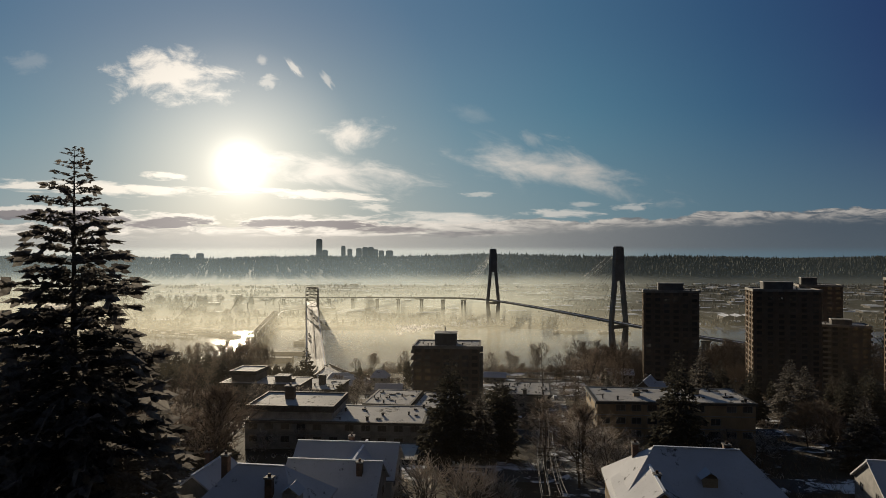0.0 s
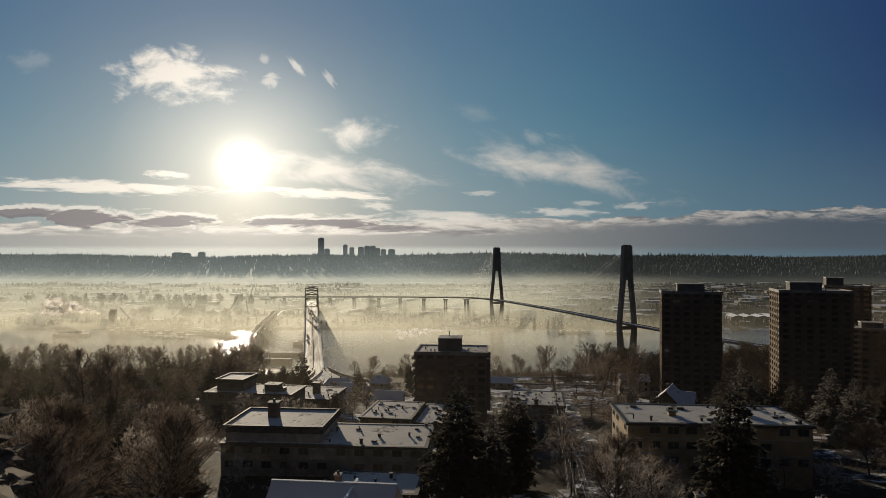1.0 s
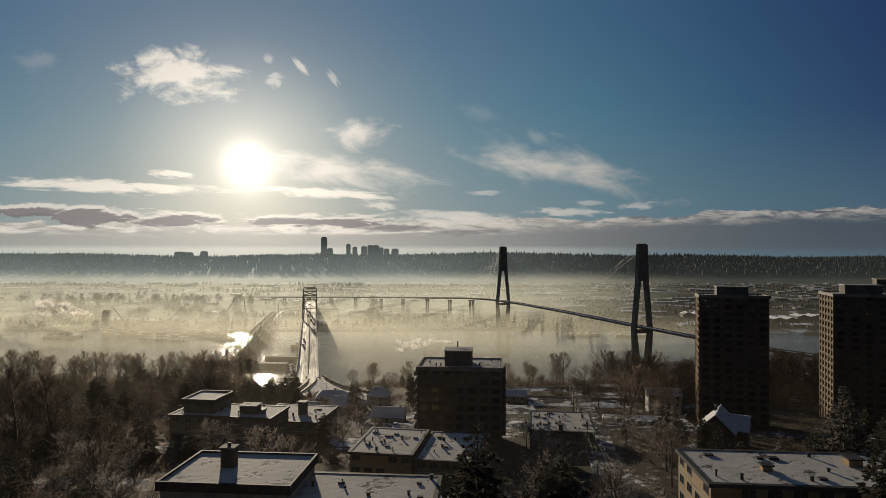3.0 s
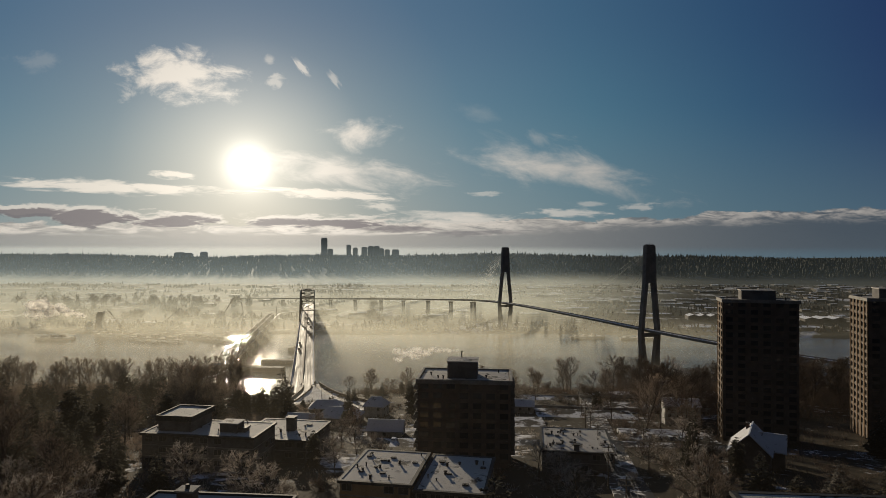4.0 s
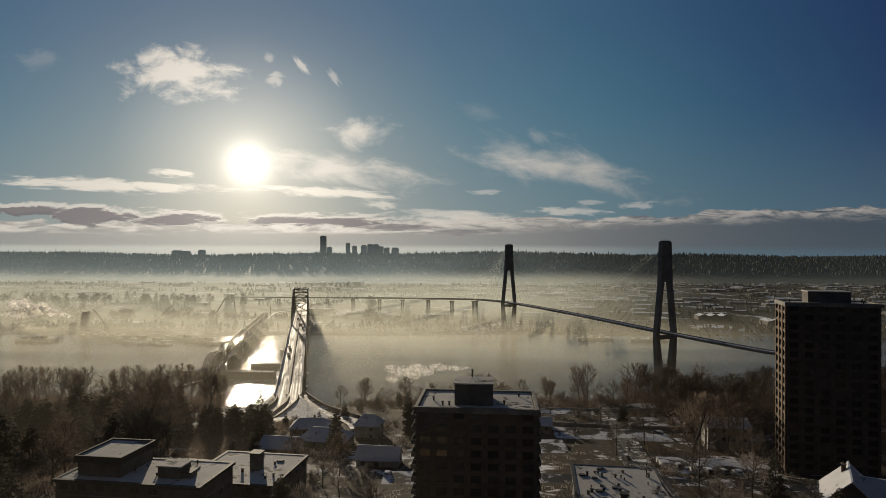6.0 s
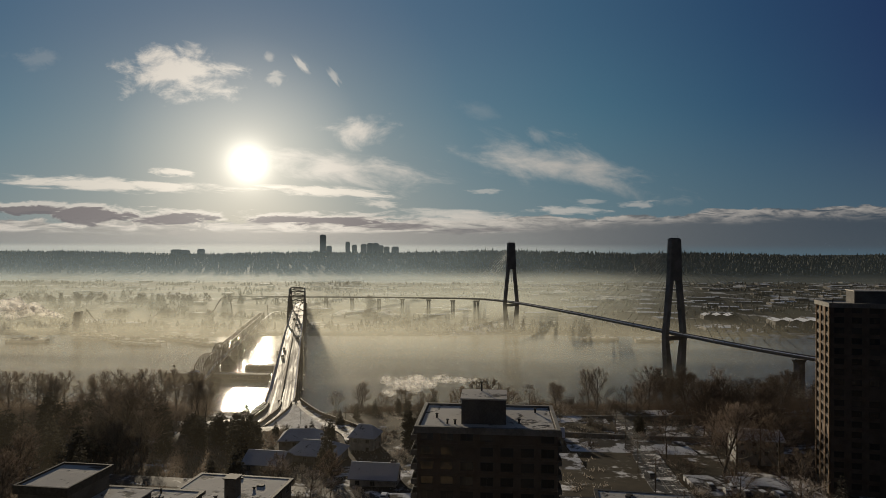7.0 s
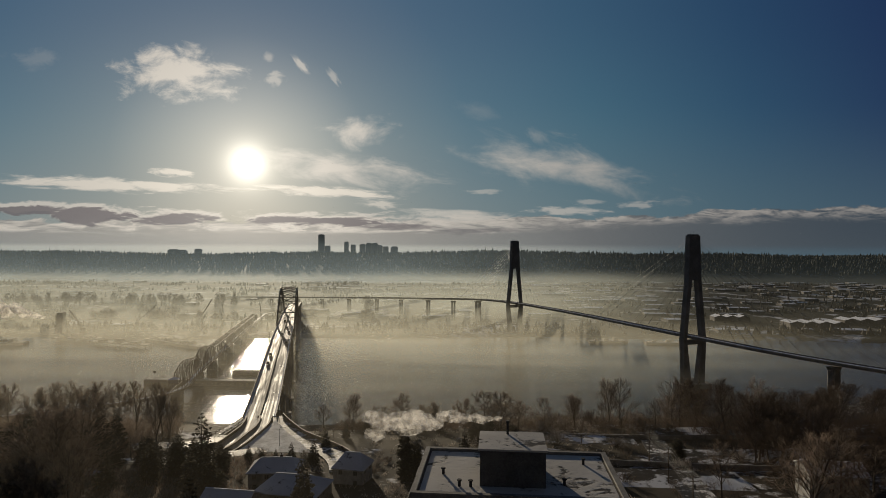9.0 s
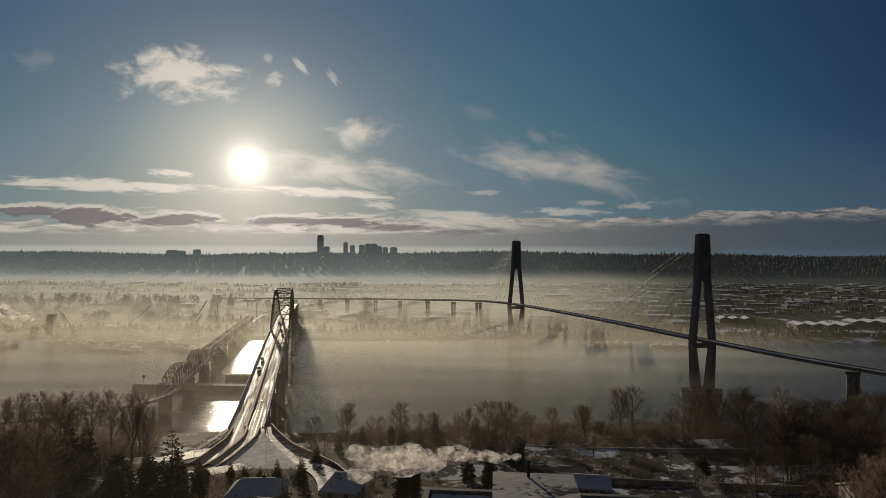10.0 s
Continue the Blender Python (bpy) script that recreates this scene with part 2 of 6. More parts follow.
def mist_material(name, density, low, full, top, scale=0.006, fade=0.0, cut=0.0, side=(0, 0), tint=(0.82, 0.785, 0.67), far=0.06):
    """Thin water fog: mostly see-through; the rest scatters light forwards. Density thins with height and in drifts."""
    mat = bpy.data.materials.new(name)
    mat.use_nodes = True
    N = Nodes(mat.node_tree)
    geo = N.n("ShaderNodeNewGeometry", out=0)
    xyz = N.tree.nodes.new("ShaderNodeSeparateXYZ")
    N.tree.links.new(geo, xyz.inputs[0])
    x, y, z = xyz.outputs
    squash = N.n("ShaderNodeMapping", ins={0: geo, 3: (1.0, 0.6, 3.0)})
    drift = N.noise(squash, scale, 4.0, 0.5, 0.4)
    z2 = N.m("ADD", z, N.m("MULTIPLY", N.m("SUBTRACT", drift, 0.5), (top - low) * 0.7))
    prof = N.m("MULTIPLY", N.band(z, low, full), N.band(z2, top, full))
    d = N.m("MULTIPLY", N.m("MULTIPLY", prof, N.band(drift, 0.15 + cut, 0.60 + cut, "SMOOTHSTEP", 0.35, 1.0)), density)
    if side != (0, 0):
        d = N.m("MULTIPLY", d, N.band(x, side[1], side[0], "SMOOTHSTEP", far, 1.0))
    thin = N.n("ShaderNodeBsdfTransparent")
    fog = N.n("ShaderNodeAddShader", ins={0: N.n("ShaderNodeBsdfTranslucent", ins={0: (*tint, 1)}), 1: N.n("ShaderNodeBsdfDiffuse", ins={0: (0.15, 0.15, 0.15, 1)})})
    N.n("ShaderNodeOutputMaterial", ins={0: N.n("ShaderNodeMixShader", ins={0: d, 1: thin, 2: fog})})
    return mat


M = {}
M["ground"] = snow_over("winter_ground", (0.020, 0.018, 0.014), (0.07, 0.058, 0.042), 0.035, 0.30, 0.9, 9.0)
M["ridge"] = snow_over("wooded_ridge_floor", (0.02, 0.024, 0.02), (0.045, 0.046, 0.04), 0.012, -0.35, 0.9, 7.0)
M["farland"] = snow_over("far_fields", (0.03, 0.032, 0.026), (0.07, 0.065, 0.05), 0.008, 0.34, 0.9, 7.0)
M["snow"] = surface("snow", (0.70, 0.73, 0.78), (0.86, 0.87, 0.90), 0.35, 0.75, 0.5, 0, 9, 0.05, 0.04, 0.06)
M["packed_snow"] = surface("rippled_snow", (0.52, 0.50, 0.47), (0.80, 0.79, 0.77), 0.22, 0.8, 0.9, 0, 7, 0, 0.04, 0.25)
M["roof_snow"] = snow_over("snowy_roof", (0.05, 0.048, 0.045), (0.12, 0.11, 0.10), 0.20, 0.98, 0.75, 5.0, 0.5, ((0.40, 0.375, 0.34), (0.66, 0.63, 0.58)))
M["shingle_snow"] = snow_over("snow_on_shingles", (0.04, 0.04, 0.042), (0.09, 0.085, 0.08), 0.32, 1.12, 0.75, 5.0, 0.5, ((0.40, 0.40, 0.41), (0.60, 0.60, 0.62)))
M["yard"] = snow_over("trodden_yard_snow", (0.03, 0.028, 0.025), (0.08, 0.07, 0.06), 0.09, 0.62, 0.8, 5.0)
M["asphalt"] = snow_over("snowy_asphalt", (0.03, 0.03, 0.032), (0.06, 0.06, 0.06), 0.18, 0.42, 0.6, 4.0, 0.2)
M["wet_road"] = streaked_road()
M["concrete"] = surface("weathered_concrete", (0.14, 0.13, 0.12), (0.25, 0.24, 0.22), 0.25, 0.85, 0.3, 0, 10)
M["pale_concrete"] = surface("pale_tower_concrete", (0.15, 0.14, 0.125), (0.24, 0.225, 0.205), 0.12, 0.85, 0.25, 0, 9)
M["bridge_steel"] = surface("grey_green_steel", (0.07, 0.075, 0.07), (0.13, 0.13, 0.12), 0.6, 0.6, 0.3, 0.2, 6)
M["rust_steel"] = surface("rusty_dark_steel", (0.05, 0.036, 0.028), (0.10, 0.07, 0.05), 0.7, 0.75, 0.4, 0.2, 6)
M["brick_brown"] = surface("brown_facade", (0.085, 0.066, 0.053), (0.14, 0.11, 0.088), 0.4, 0.85, 0.3, 0, 14)
M["stucco_beige"] = surface("beige_stucco", (0.20, 0.14, 0.08), (0.29, 0.215, 0.13), 0.3, 0.9, 0.4, 0, 16)
M["stucco_tan"] = surface("tan_stucco", (0.10, 0.060, 0.030), (0.165, 0.105, 0.058), 0.3, 0.9, 0.4, 0, 16)
M["stucco_grey"] = surface("grey_stucco", (0.075, 0.07, 0.066), (0.14, 0.132, 0.124), 0.3, 0.9, 0.4, 0, 16)
M["stucco_white"] = surface("white_stucco", (0.36, 0.35, 0.33), (0.50, 0.49, 0.47), 0.3, 0.9, 0.4, 0, 16)
M["siding"] = surface("painted_siding", (0.16, 0.155, 0.15), (0.30, 0.29, 0.27), 0.5, 0.7, 0.3, 0, 12, 0.3)
M["trim"] = surface("weathered_trim", (0.12, 0.115, 0.11), (0.22, 0.21, 0.20), 1.0, 0.6, 0.1)
M["dark_metal"] = surface("dark_sheet_metal", (0.03, 0.03, 0.032), (0.07, 0.07, 0.07), 1.2, 0.7, 0.15, 0.0, spec=0.1)
M["brick"] = surface("sooty_brown_brick", (0.055, 0.034, 0.027), (0.12, 0.068, 0.05), 1.5, 0.85, 0.5, 0, 9)
M["bark"] = surface("dark_bark", (0.055, 0.043, 0.034), (0.12, 0.095, 0.075), 1.2, 0.9, 0.6, 0, 7)
M["twigs"] = surface("frosted_twigs", (0.155, 0.115, 0.088), (0.35, 0.285, 0.23), 0.25, 0.9, 0.0, 0, 10, 0.2, spec=0.05, leaf=0.26)
# darker copy of the twigs: brown, with the right-hand side's shade in the colour
M["brown_twigs"] = surface("shaded_brown_twigs", (0.075, 0.055, 0.042), (0.16, 0.125, 0.10), 0.25, 0.9, 0.0, 0, 10, 0.2, spec=0.05, leaf=0.2)
M["frost_twigs"] = surface("thickly_frosted_twigs", (0.30, 0.25, 0.20), (0.60, 0.55, 0.50), 0.3, 0.9, 0.0, 0, 10, 0.15, spec=0.05, leaf=0.34)
M["needles"] = surface("dark_fir_needles", (0.046, 0.044, 0.036), (0.105, 0.098, 0.08), 0.5, 0.85, 0.0, 0, 6, 0.25, spec=0.05, leaf=0.3)
M["frost_needles"] = surface("frosted_fir_needles", (0.05, 0.046, 0.042), (0.20, 0.185, 0.17), 0.4, 0.85, 0.0, 0, 6, 0.2, spec=0.05, leaf=0.42)
M["far_woods"] = surface("far_woods", (0.022, 0.028, 0.02), (0.075, 0.075, 0.06), 0.02, 0.9, 0.0, 0, 6)
M["far_bare"] = surface("far_bare_trees", (0.07, 0.06, 0.048), (0.17, 0.15, 0.125), 0.02, 0.9, 0.0, 0, 6)
M["wood_pole"] = surface("weathered_pole_wood", (0.07, 0.055, 0.04), (0.13, 0.105, 0.08), 2.0, 0.9, 0.4)
M["wire"] = surface("black_cable", (0.02, 0.02, 0.02), (0.05, 0.05, 0.05), 1.0, 0.6, 0.0)
M["rime"] = surface("rimed_wire", (0.11, 0.105, 0.10), (0.24, 0.235, 0.23), 0.8, 0.8, 0.0)
M["stay"] = surface("grey_stay_cable", (0.10, 0.10, 0.098), (0.17, 0.17, 0.165), 1.0, 0.5, 0.0)
M["glass"] = glass_material()
M["water"] = water_material()
M["far_city"] = surface("hazy_city_concrete", (0.17, 0.18, 0.19), (0.26, 0.26, 0.27), 0.02, 0.7, 0.0, 0, 6, 0.3)
M["barge"] = surface("barge_hull_paint", (0.05, 0.04, 0.035), (0.11, 0.085, 0.07), 0.2, 0.7, 0.3)
M["timber"] = surface("wet_timber", (0.05, 0.042, 0.034), (0.11, 0.09, 0.07), 0.5, 0.85, 0.4)
M["car_dark"] = surface("dark_car_paint", (0.03, 0.032, 0.036), (0.05, 0.05, 0.055), 1.0, 0.3, 0.0, 0.1, 8, 0.5, 0.6)
M["car_pale"] = surface("pale_car_paint", (0.45, 0.45, 0.45), (0.55, 0.55, 0.55), 1.0, 0.3, 0.0, 0.1, 8, 0.3, 0.6)
M["tyre"] = surface("tyre_rubber", (0.02, 0.02, 0.02), (0.035, 0.035, 0.035), 4.0, 0.9, 0.1)
M["lamp_glass"] = surface("lamp_glass", (0.4, 0.4, 0.38), (0.5, 0.5, 0.48), 2.0, 0.3, 0.0)

# ---- mesh helpers ----
class Geo:
    """Vertices and faces of one mesh, gathered piece by piece."""

    def __init__(self):
        self.v, self.f = [], []

    def quad(self, a, b, c, d):
        i = len(self.v)
        self.v += [tuple(a), tuple(b), tuple(c), tuple(d)]
        self.f.append((i, i + 1, i + 2, i + 3))

    def tri(self, a, b, c):
        i = len(self.v)
        self.v += [tuple(a), tuple(b), tuple(c)]
        self.f.append((i, i + 1, i + 2))

    def box(self, x0, x1, y0, y1, z0, z1, bevel=0.0):
        """A box, its upright and top edges cut by bevel."""
        if bevel:
            return self.prism([(x0 + bevel, y0), (x1 - bevel, y0), (x1, y0 + bevel), (x1, y1 - bevel), (x1 - bevel, y1), (x0 + bevel, y1), (x0, y1 - bevel), (x0, y0 + bevel)], z0, z1)
        self.prism([(x0, y0), (x1, y0), (x1, y1), (x0, y1)], z0, z1)
        return self

    def prism(self, outline, z0, z1, top=1.0):
        i, n = len(self.v), len(outline)
        cx, cy = sum(p[0] for p in outline) / n, sum(p[1] for p in outline) / n
        self.v += [(x, y, z0) for x, y in outline] + [(cx + (x - cx) * top, cy + (y - cy) * top, z1) for x, y in outline]
        self.f += [(i + k, i + (k + 1) % n, i + n + (k + 1) % n, i + n + k) for k in range(n)]
        self.f += [tuple(i + k for k in reversed(range(n))), tuple(i + n + k for k in range(n))]
        return self

    def tube(self, a, b, r0, r1=None, n=4, caps=False):
        a, b = Vector(a), Vector(b)
        d = b - a
        if d.length < 1e-6:
            return self
        r1 = r0 if r1 is None else r1
        side = d.orthogonal().normalized()
        other = d.normalized().cross(side)
        i = len(self.v)
        for p, r in ((a, r0), (b, r1)):
            for k in range(n):
                w = 2 * math.pi * (k + 0.5) / n
                self.v.append(tuple(p + side * (r * math.cos(w)) + other * (r * math.sin(w))))
        self.f += [(i + k, i + (k + 1) % n, i + n + (k + 1) % n, i + n + k) for k in range(n)]
        if caps:
            self.f += [tuple(i + k for k in reversed(range(n))), tuple(i + n + k for k in range(n))]
        return self

    def beam(self, a, b, w, h):
        """A straight beam of width w and height h with square ends, its middle line from a to b."""
        a, b = Vector(a), Vector(b)
        d = (b - a).normalized()
        s = d.cross(Vector((0, 0, 1)))
        s = Vector((1, 0, 0)) if s.length < 1e-4 else s.normalized()
        t = s.cross(d).normalized()
        i = len(self.v)
        for p in (a, b):
            for su, tu in ((-1, -1), (1, -1), (1, 1), (-1, 1)):
                self.v.append(tuple(p + s * (su * w / 2) + t * (tu * h / 2)))
        self.f += [(i, i + 1, i + 5, i + 4), (i + 1, i + 2, i + 6, i + 5), (i + 2, i + 3, i + 7, i + 6), (i + 3, i, i + 4, i + 7), (i + 3, i + 2, i + 1, i), (i + 4, i + 5, i + 6, i + 7)]
        return self

    def ribbon(self, path, half, thick):
        """A road-like slab along a path of points: half its width, and its thickness below."""
        pts = [Vector(p) for p in path]
        i = len(self.v)
        for k, p in enumerate(pts):
            d = pts[min(k + 1, len(pts) - 1)] - pts[max(k - 1, 0)]
            s = Vector((d.y, -d.x, 0)).normalized()
            h = half[k] if isinstance(half, (list, tuple)) else half
            for q in (p - s * h, p + s * h, p + s * h - Vector((0, 0, thick)), p - s * h - Vector((0, 0, thick))):
                self.v.append(tuple(q))
        for k in range(len(pts) - 1):
            a, b = i + 4 * k, i + 4 * k + 4
            for j in range(4):
                self.f.append((a + j, a + (j + 1) % 4, b + (j + 1) % 4, b + j))
        e = i + 4 * (len(pts) - 1)
        self.f += [(i + 3, i + 2, i + 1, i), (e, e + 1, e + 2, e + 3)]
        return self

    def mesh(self, name, material, smooth=False):
        me = bpy.data.meshes.new(name)
        me.from_pydata(self.v, [], self.f)
        me.materials.append(material)
        if smooth:
            me.polygons.foreach_set("use_smooth", [True] * len(me.polygons))
        me.update()
        return me


def part(name, geo, material, parent, label="", m=None, smooth=False):
    """One mesh object under a thing or part. geo: a Geo, or a mesh that alike pieces share."""
    ob = new(name, geo if isinstance(geo, bpy.types.Mesh) else geo.mesh(name, material, smooth))
    ob.parent = parent
    if m is not None:
        ob.matrix_basis = m
    return tagged(ob, label)


def thing(name, at, rz, label, category, group="", kind=""):
    ob = new(name)
    ob.empty_display_size = 0.5
    ob.matrix_basis = pose(*at, 0, 0, rz)
    return tagged(ob, label, category, group, kind)


def solid(name, geo, material, label, category="", kind="", group="", smooth=False):
    return tagged(new(name, geo.mesh(name, material, smooth)), label, category, group, kind)


# ---- the lie of the land ----
SLOPE_Y = [-600, -100, 0, 90, 145, 200, 247, 300, 345, 400, 430, 452, 500, 540, 558, 600, 900, 925, 945, 1000, 2250, 2550, 3100, 3700, 4200, 4950]
SLOPE_Z = [125, 102, 90.5, 77, 69.5, 61.5, 55, 47, 42.5, 36, 32, 25, 11, 3, -1.5, -5, -5, -1.0, 2.2, 3.0, 4, 14, 46, 80, 86, 86]


def shore_shift(x):
    return 12 * math.sin(x * 0.006 + 0.8) + 5 * math.sin(x * 0.021)


def ground_z(x, y):
    s = shore_shift(x) * float(np.interp(y, [380, 520, 900, 1100], [0, 1, 1.6, 0]))
    z = float(np.interp(y - s, SLOPE_Y, SLOPE_Z))
    if y > 2300:
        z += 9 * math.sin(x * 0.0016 + 1.0) * min(1, (y - 2300) / 1200) + 5 * math.sin(x * 0.0047)* min(1, (y - 2300) / 1200)
    if y < 520:
        z += 0.7 * math.sin(x * 0.045 + y * 0.02) * min(1.0, (520 - y) / 120)
    if 380 < y < 560 and x > 130:      # the bank stays higher towards the tall towers
        z += 6 * min(1, (x - 130) / 120) * max(0, 1 - abs(y - 430) / 90)
    return z


def ground_sheet():
    xs = sorted(set([*range(-4900, -600, 100), *range(-600, -300, 15), *range(-300, 300, 6), *range(300, 600, 15), *range(600, 4901, 100)]))
    ys = sorted(set([*range(-600, -60, 30), *range(-60, 580, 6), *range(580, 900, 40), *range(900, 1010, 6), *range(1010, 2300, 40), *range(2300, 4951, 60)]))
    me = bpy.data.meshes.new("ground")
    n = len(xs)
    me.from_pydata([(x, y, ground_z(x, y)) for y in ys for x in xs], [], [(j * n + i, j * n + i + 1, (j + 1) * n + i + 1, (j + 1) * n + i) for j in range(len(ys) - 1) for i in range(n - 1)])
    me.materials.append(M["ground"])
    me.materials.append(M["farland"])
    me.materials.append(M["ridge"])
    k = 0
    for j in range(len(ys) - 1):
        for i in range(n - 1):
            me.polygons[k].material_index = int(ys[j] >= 900) + int(ys[j] >= 2300)
            me.polygons[k].use_smooth = True
            k += 1
    return tagged(new("ground", me), "snow-dusted hillside falling to a river, with flats and a ridge beyond", "ground", kind="structure")


ground_sheet()
g = Geo()
for i in range(40):
    x0, x1 = -4800 + i * 240, -4560 + i * 240
    g.quad((x0, 520, 0), (x1, 520, 0), (x1, 990, 0), (x0, 990, 0))
solid("water", g, M["water"], "calm wide river with a low winter sun glinting on it", "river", "structure")


def drape(path, lift):
    """Points along a plan path laid on the ground, a little above it."""
    out = []
    for (xa, ya), (xb, yb) in zip(path, path[1:]):
        steps = max(1, int(math.hypot(xb - xa, yb - ya) / 6))
        for k in range(steps):
            x, y = xa + (xb - xa) * k / steps, ya + (yb - ya) * k / steps
            out.append((x, y, ground_z(x, y) + lift))
    x, y = path[-1]
    return out + [(x, y, ground_z(x, y) + lift)]


def street(name, path, half, label, material="asphalt"):
    return solid(name, Geo().ribbon(drape(path, 0.35), half, 1.2), M[material], label, "street", "structure")


street("road_1", [(12, -20), (20, 70), (42, 230), (58, 320), (72, 400), (80, 440)], 4.5, "narrow street running downhill under a cover of tracked snow")
street("road_2", [(-130, 192), (-20, 178), (90, 166), (190, 152)], 4.0, "snowy cross street between the apartment blocks")
street("road_3", [(-120, 300), (-20, 284), (60, 272), (150, 258)], 4.0, "snowy cross street below the apartment block")
street("road_4", [(-150, 128), (-20, 118), (90, 108), (170, 98)], 4.0, "snowy cross street between gardens and houses")
street("road_5", [(-260, 360), (-160, 372), (-105, 392), (-92, 425)], 4.5, "curved ramp road beside the bridge approach, streaked with snow")
street("road_6", [(-260, 345), (-160, 352), (-95, 366), (-70, 395)], 3.6, "lower ramp road curving to the bridge, streaked with snow")
street("road_7", [(-40, 452), (60, 447), (160, 440), (300, 430)], 4.0, "level road along the river bank, dusted with snow")
for i, (x, y, w, d) in enumerate([(76, 288, 16, 12), (58, 342, 22, 11), (96, 372, 22, 13), (-6, 372, 18, 9), (40, 405, 26, 10), (104, 420, 24, 9), (22, 318, 14, 10), (-14, 278, 9, 7), (12, 292, 8, 6)]):
    pts = [(x - w + 2 * w * k / 8, y) for k in range(9)]
    solid("pavement", Geo().ribbon(drape(pts, 0.45), d, 1.5), M["yard"], "open yard under trodden snow", "yard", "structure")

for path, label in (([(14, 414), (60, 413), (110, 409), (160, 403)], "low dark retaining wall along a snowy river terrace"), ([(30, 367), (70, 364), (120, 359)], "low dark retaining wall between snowy yards")):
    solid("wall_terrace", Geo().ribbon([Vector(q) + Vector((0, 0, 1.5)) for q in drape(path, 0.3)], 0.25, 2.4), M["concrete"], label, "wall", "structure")

# ---- the cable-stayed rail bridge ----
def lerp_path(points, step):
    """Evenly spaced points along a smooth line through the given ones."""
    pts = [Vector(p) for p in points]
    out = []
    for k in range(len(pts) - 1):
        p0, p1, p2, p3 = pts[max(k - 1, 0)], pts[k], pts[k + 1], pts[min(k + 2, len(pts) - 1)]
        n = max(1, int((p2 - p1).length / step))
        for i in range(n):
            t = i / n
            out.append(0.5 * ((2 * p1) + (p2 - p0) * t + (2 * p0 - 5 * p1 + 4 * p2 - p3) * t * t + (3 * p1 - p0 - 3 * p2 + p3) * t ** 3))
    return out + [pts[-1]]


TOWER_A, TOWER_B = Vector((189.5, 660, 0)), Vector((80, 976, 0))
TOWER_TOP, RAIL_A, RAIL_B = 123.0, 41.5, 41.5
ALONG = (TOWER_B - TOWER_A).normalized()
ACROSS = Vector((ALONG.y, -ALONG.x, 0))


def rail_tower(at, rz):
    t = thing("bridge_tower", (at.x, at.y, 0), rz, "tall A-shaped concrete bridge tower standing in the river", "bridge tower", "cable-stayed bridge towers")
    part("pier_base", Geo().box(-15, 15, -7, 7, -4, 4.0, 2.0), M["pale_concrete"], t, "broad concrete footing with snow on it")
    for s in (-1, 1):                     # legs stand wide at the footing, lean in above the deck to the head
        low = Geo()
        low.prism([(-1, -2.6), (1, -2.6), (1, 2.6), (-1, 2.6)], 0, 1)
        low.v = [(x * (3.3 - 1.6 * z) + s * (6.4 + z * 3.0), y, 4.0 + z * 35) for x, y, z in low.v]
        part("lower_leg", low, M["pale_concrete"], t)
        up = Geo()
        up.prism([(-1, -2.6), (1, -2.6), (1, 2.6), (-1, 2.6)], 0, 1)
        up.v = [(x * 1.7 + s * (9.4 - z * 4.9), y, 39 + z * 49) for x, y, z in up.v]
        part("upper_leg", up, M["pale_concrete"], t)
    part("cross_beam", Geo().box(-9.4, 9.4, -2.2, 2.2, 35.5, 39.0), M["pale_concrete"], t)
    head = Geo()
    head.prism([(-6.3, -2.7), (6.3, -2.7), (6.3, 2.7), (-6.3, 2.7)], 87, TOWER_TOP, 0.78)
    head.v = [(x, y / (0.78 if z > 100 else 1), z) for x, y, z in head.v]
    part("tower_head", head, M["pale_concrete"], t)
    part("top_rail", Geo().box(-4.0, 4.0, -2.0, 2.0, TOWER_TOP, TOWER_TOP + 0.9), M["dark_metal"], t, "dark railing round the tower top")
    for s in (-2.6, 0.4, 3.0):
        part("mast", Geo().tube((s, 0, TOWER_TOP + 0.8), (s, 0, TOWER_TOP + 3.4), 0.10, 0.06, 5), M["dark_metal"], t)
    return t


yaw_b = math.degrees(math.atan2(ACROSS.y, ACROSS.x))
rail_tower(TOWER_A, yaw_b)
rail_tower(TOWER_B, yaw_b)

rail_line = lerp_path([(420, 395, 30), (330, 468, 34), (242, 563, 38.5), (189.5, 660, RAIL_A), (134.7, 818, 42.6), (80, 976, RAIL_B), (36, 1068, 38.5), (-40, 1140, 34), (-130, 1210, 29.5), (-290, 1310, 22), (-480, 1420, 14)], 11)
deck = thing("rail_bridge_deck", (0, 0, 0), 0, "slender concrete light-rail guideway deck over the river", "bridge deck")
part("deck_slab", Geo().ribbon(rail_line, 5.0, 0.6), M["concrete"], deck)
part("box_girder", Geo().ribbon([p - Vector((0, 0, 0.62)) for p in rail_line], 2.8, 0.8), M["concrete"], deck)
for s in (-1, 1):
    edge = []
    for k, p in enumerate(rail_line):
        d = rail_line[min(k + 1, len(rail_line) - 1)] - rail_line[max(k - 1, 0)]
        edge.append(p + Vector((d.y, -d.x, 0)).normalized() * (s * 4.85) + Vector((0, 0, 0.85)))
    part("parapet", Geo().ribbon(edge, 0.2, 0.85), M["pale_concrete"], deck)
    part("track", Geo().ribbon([p * 0.5 + q * 0.5 + Vector((0, 0, -0.2)) for p, q in zip(edge, rail_line)], 1.3, 0.5), M["snow"], deck, "snow-covered rail track bed")
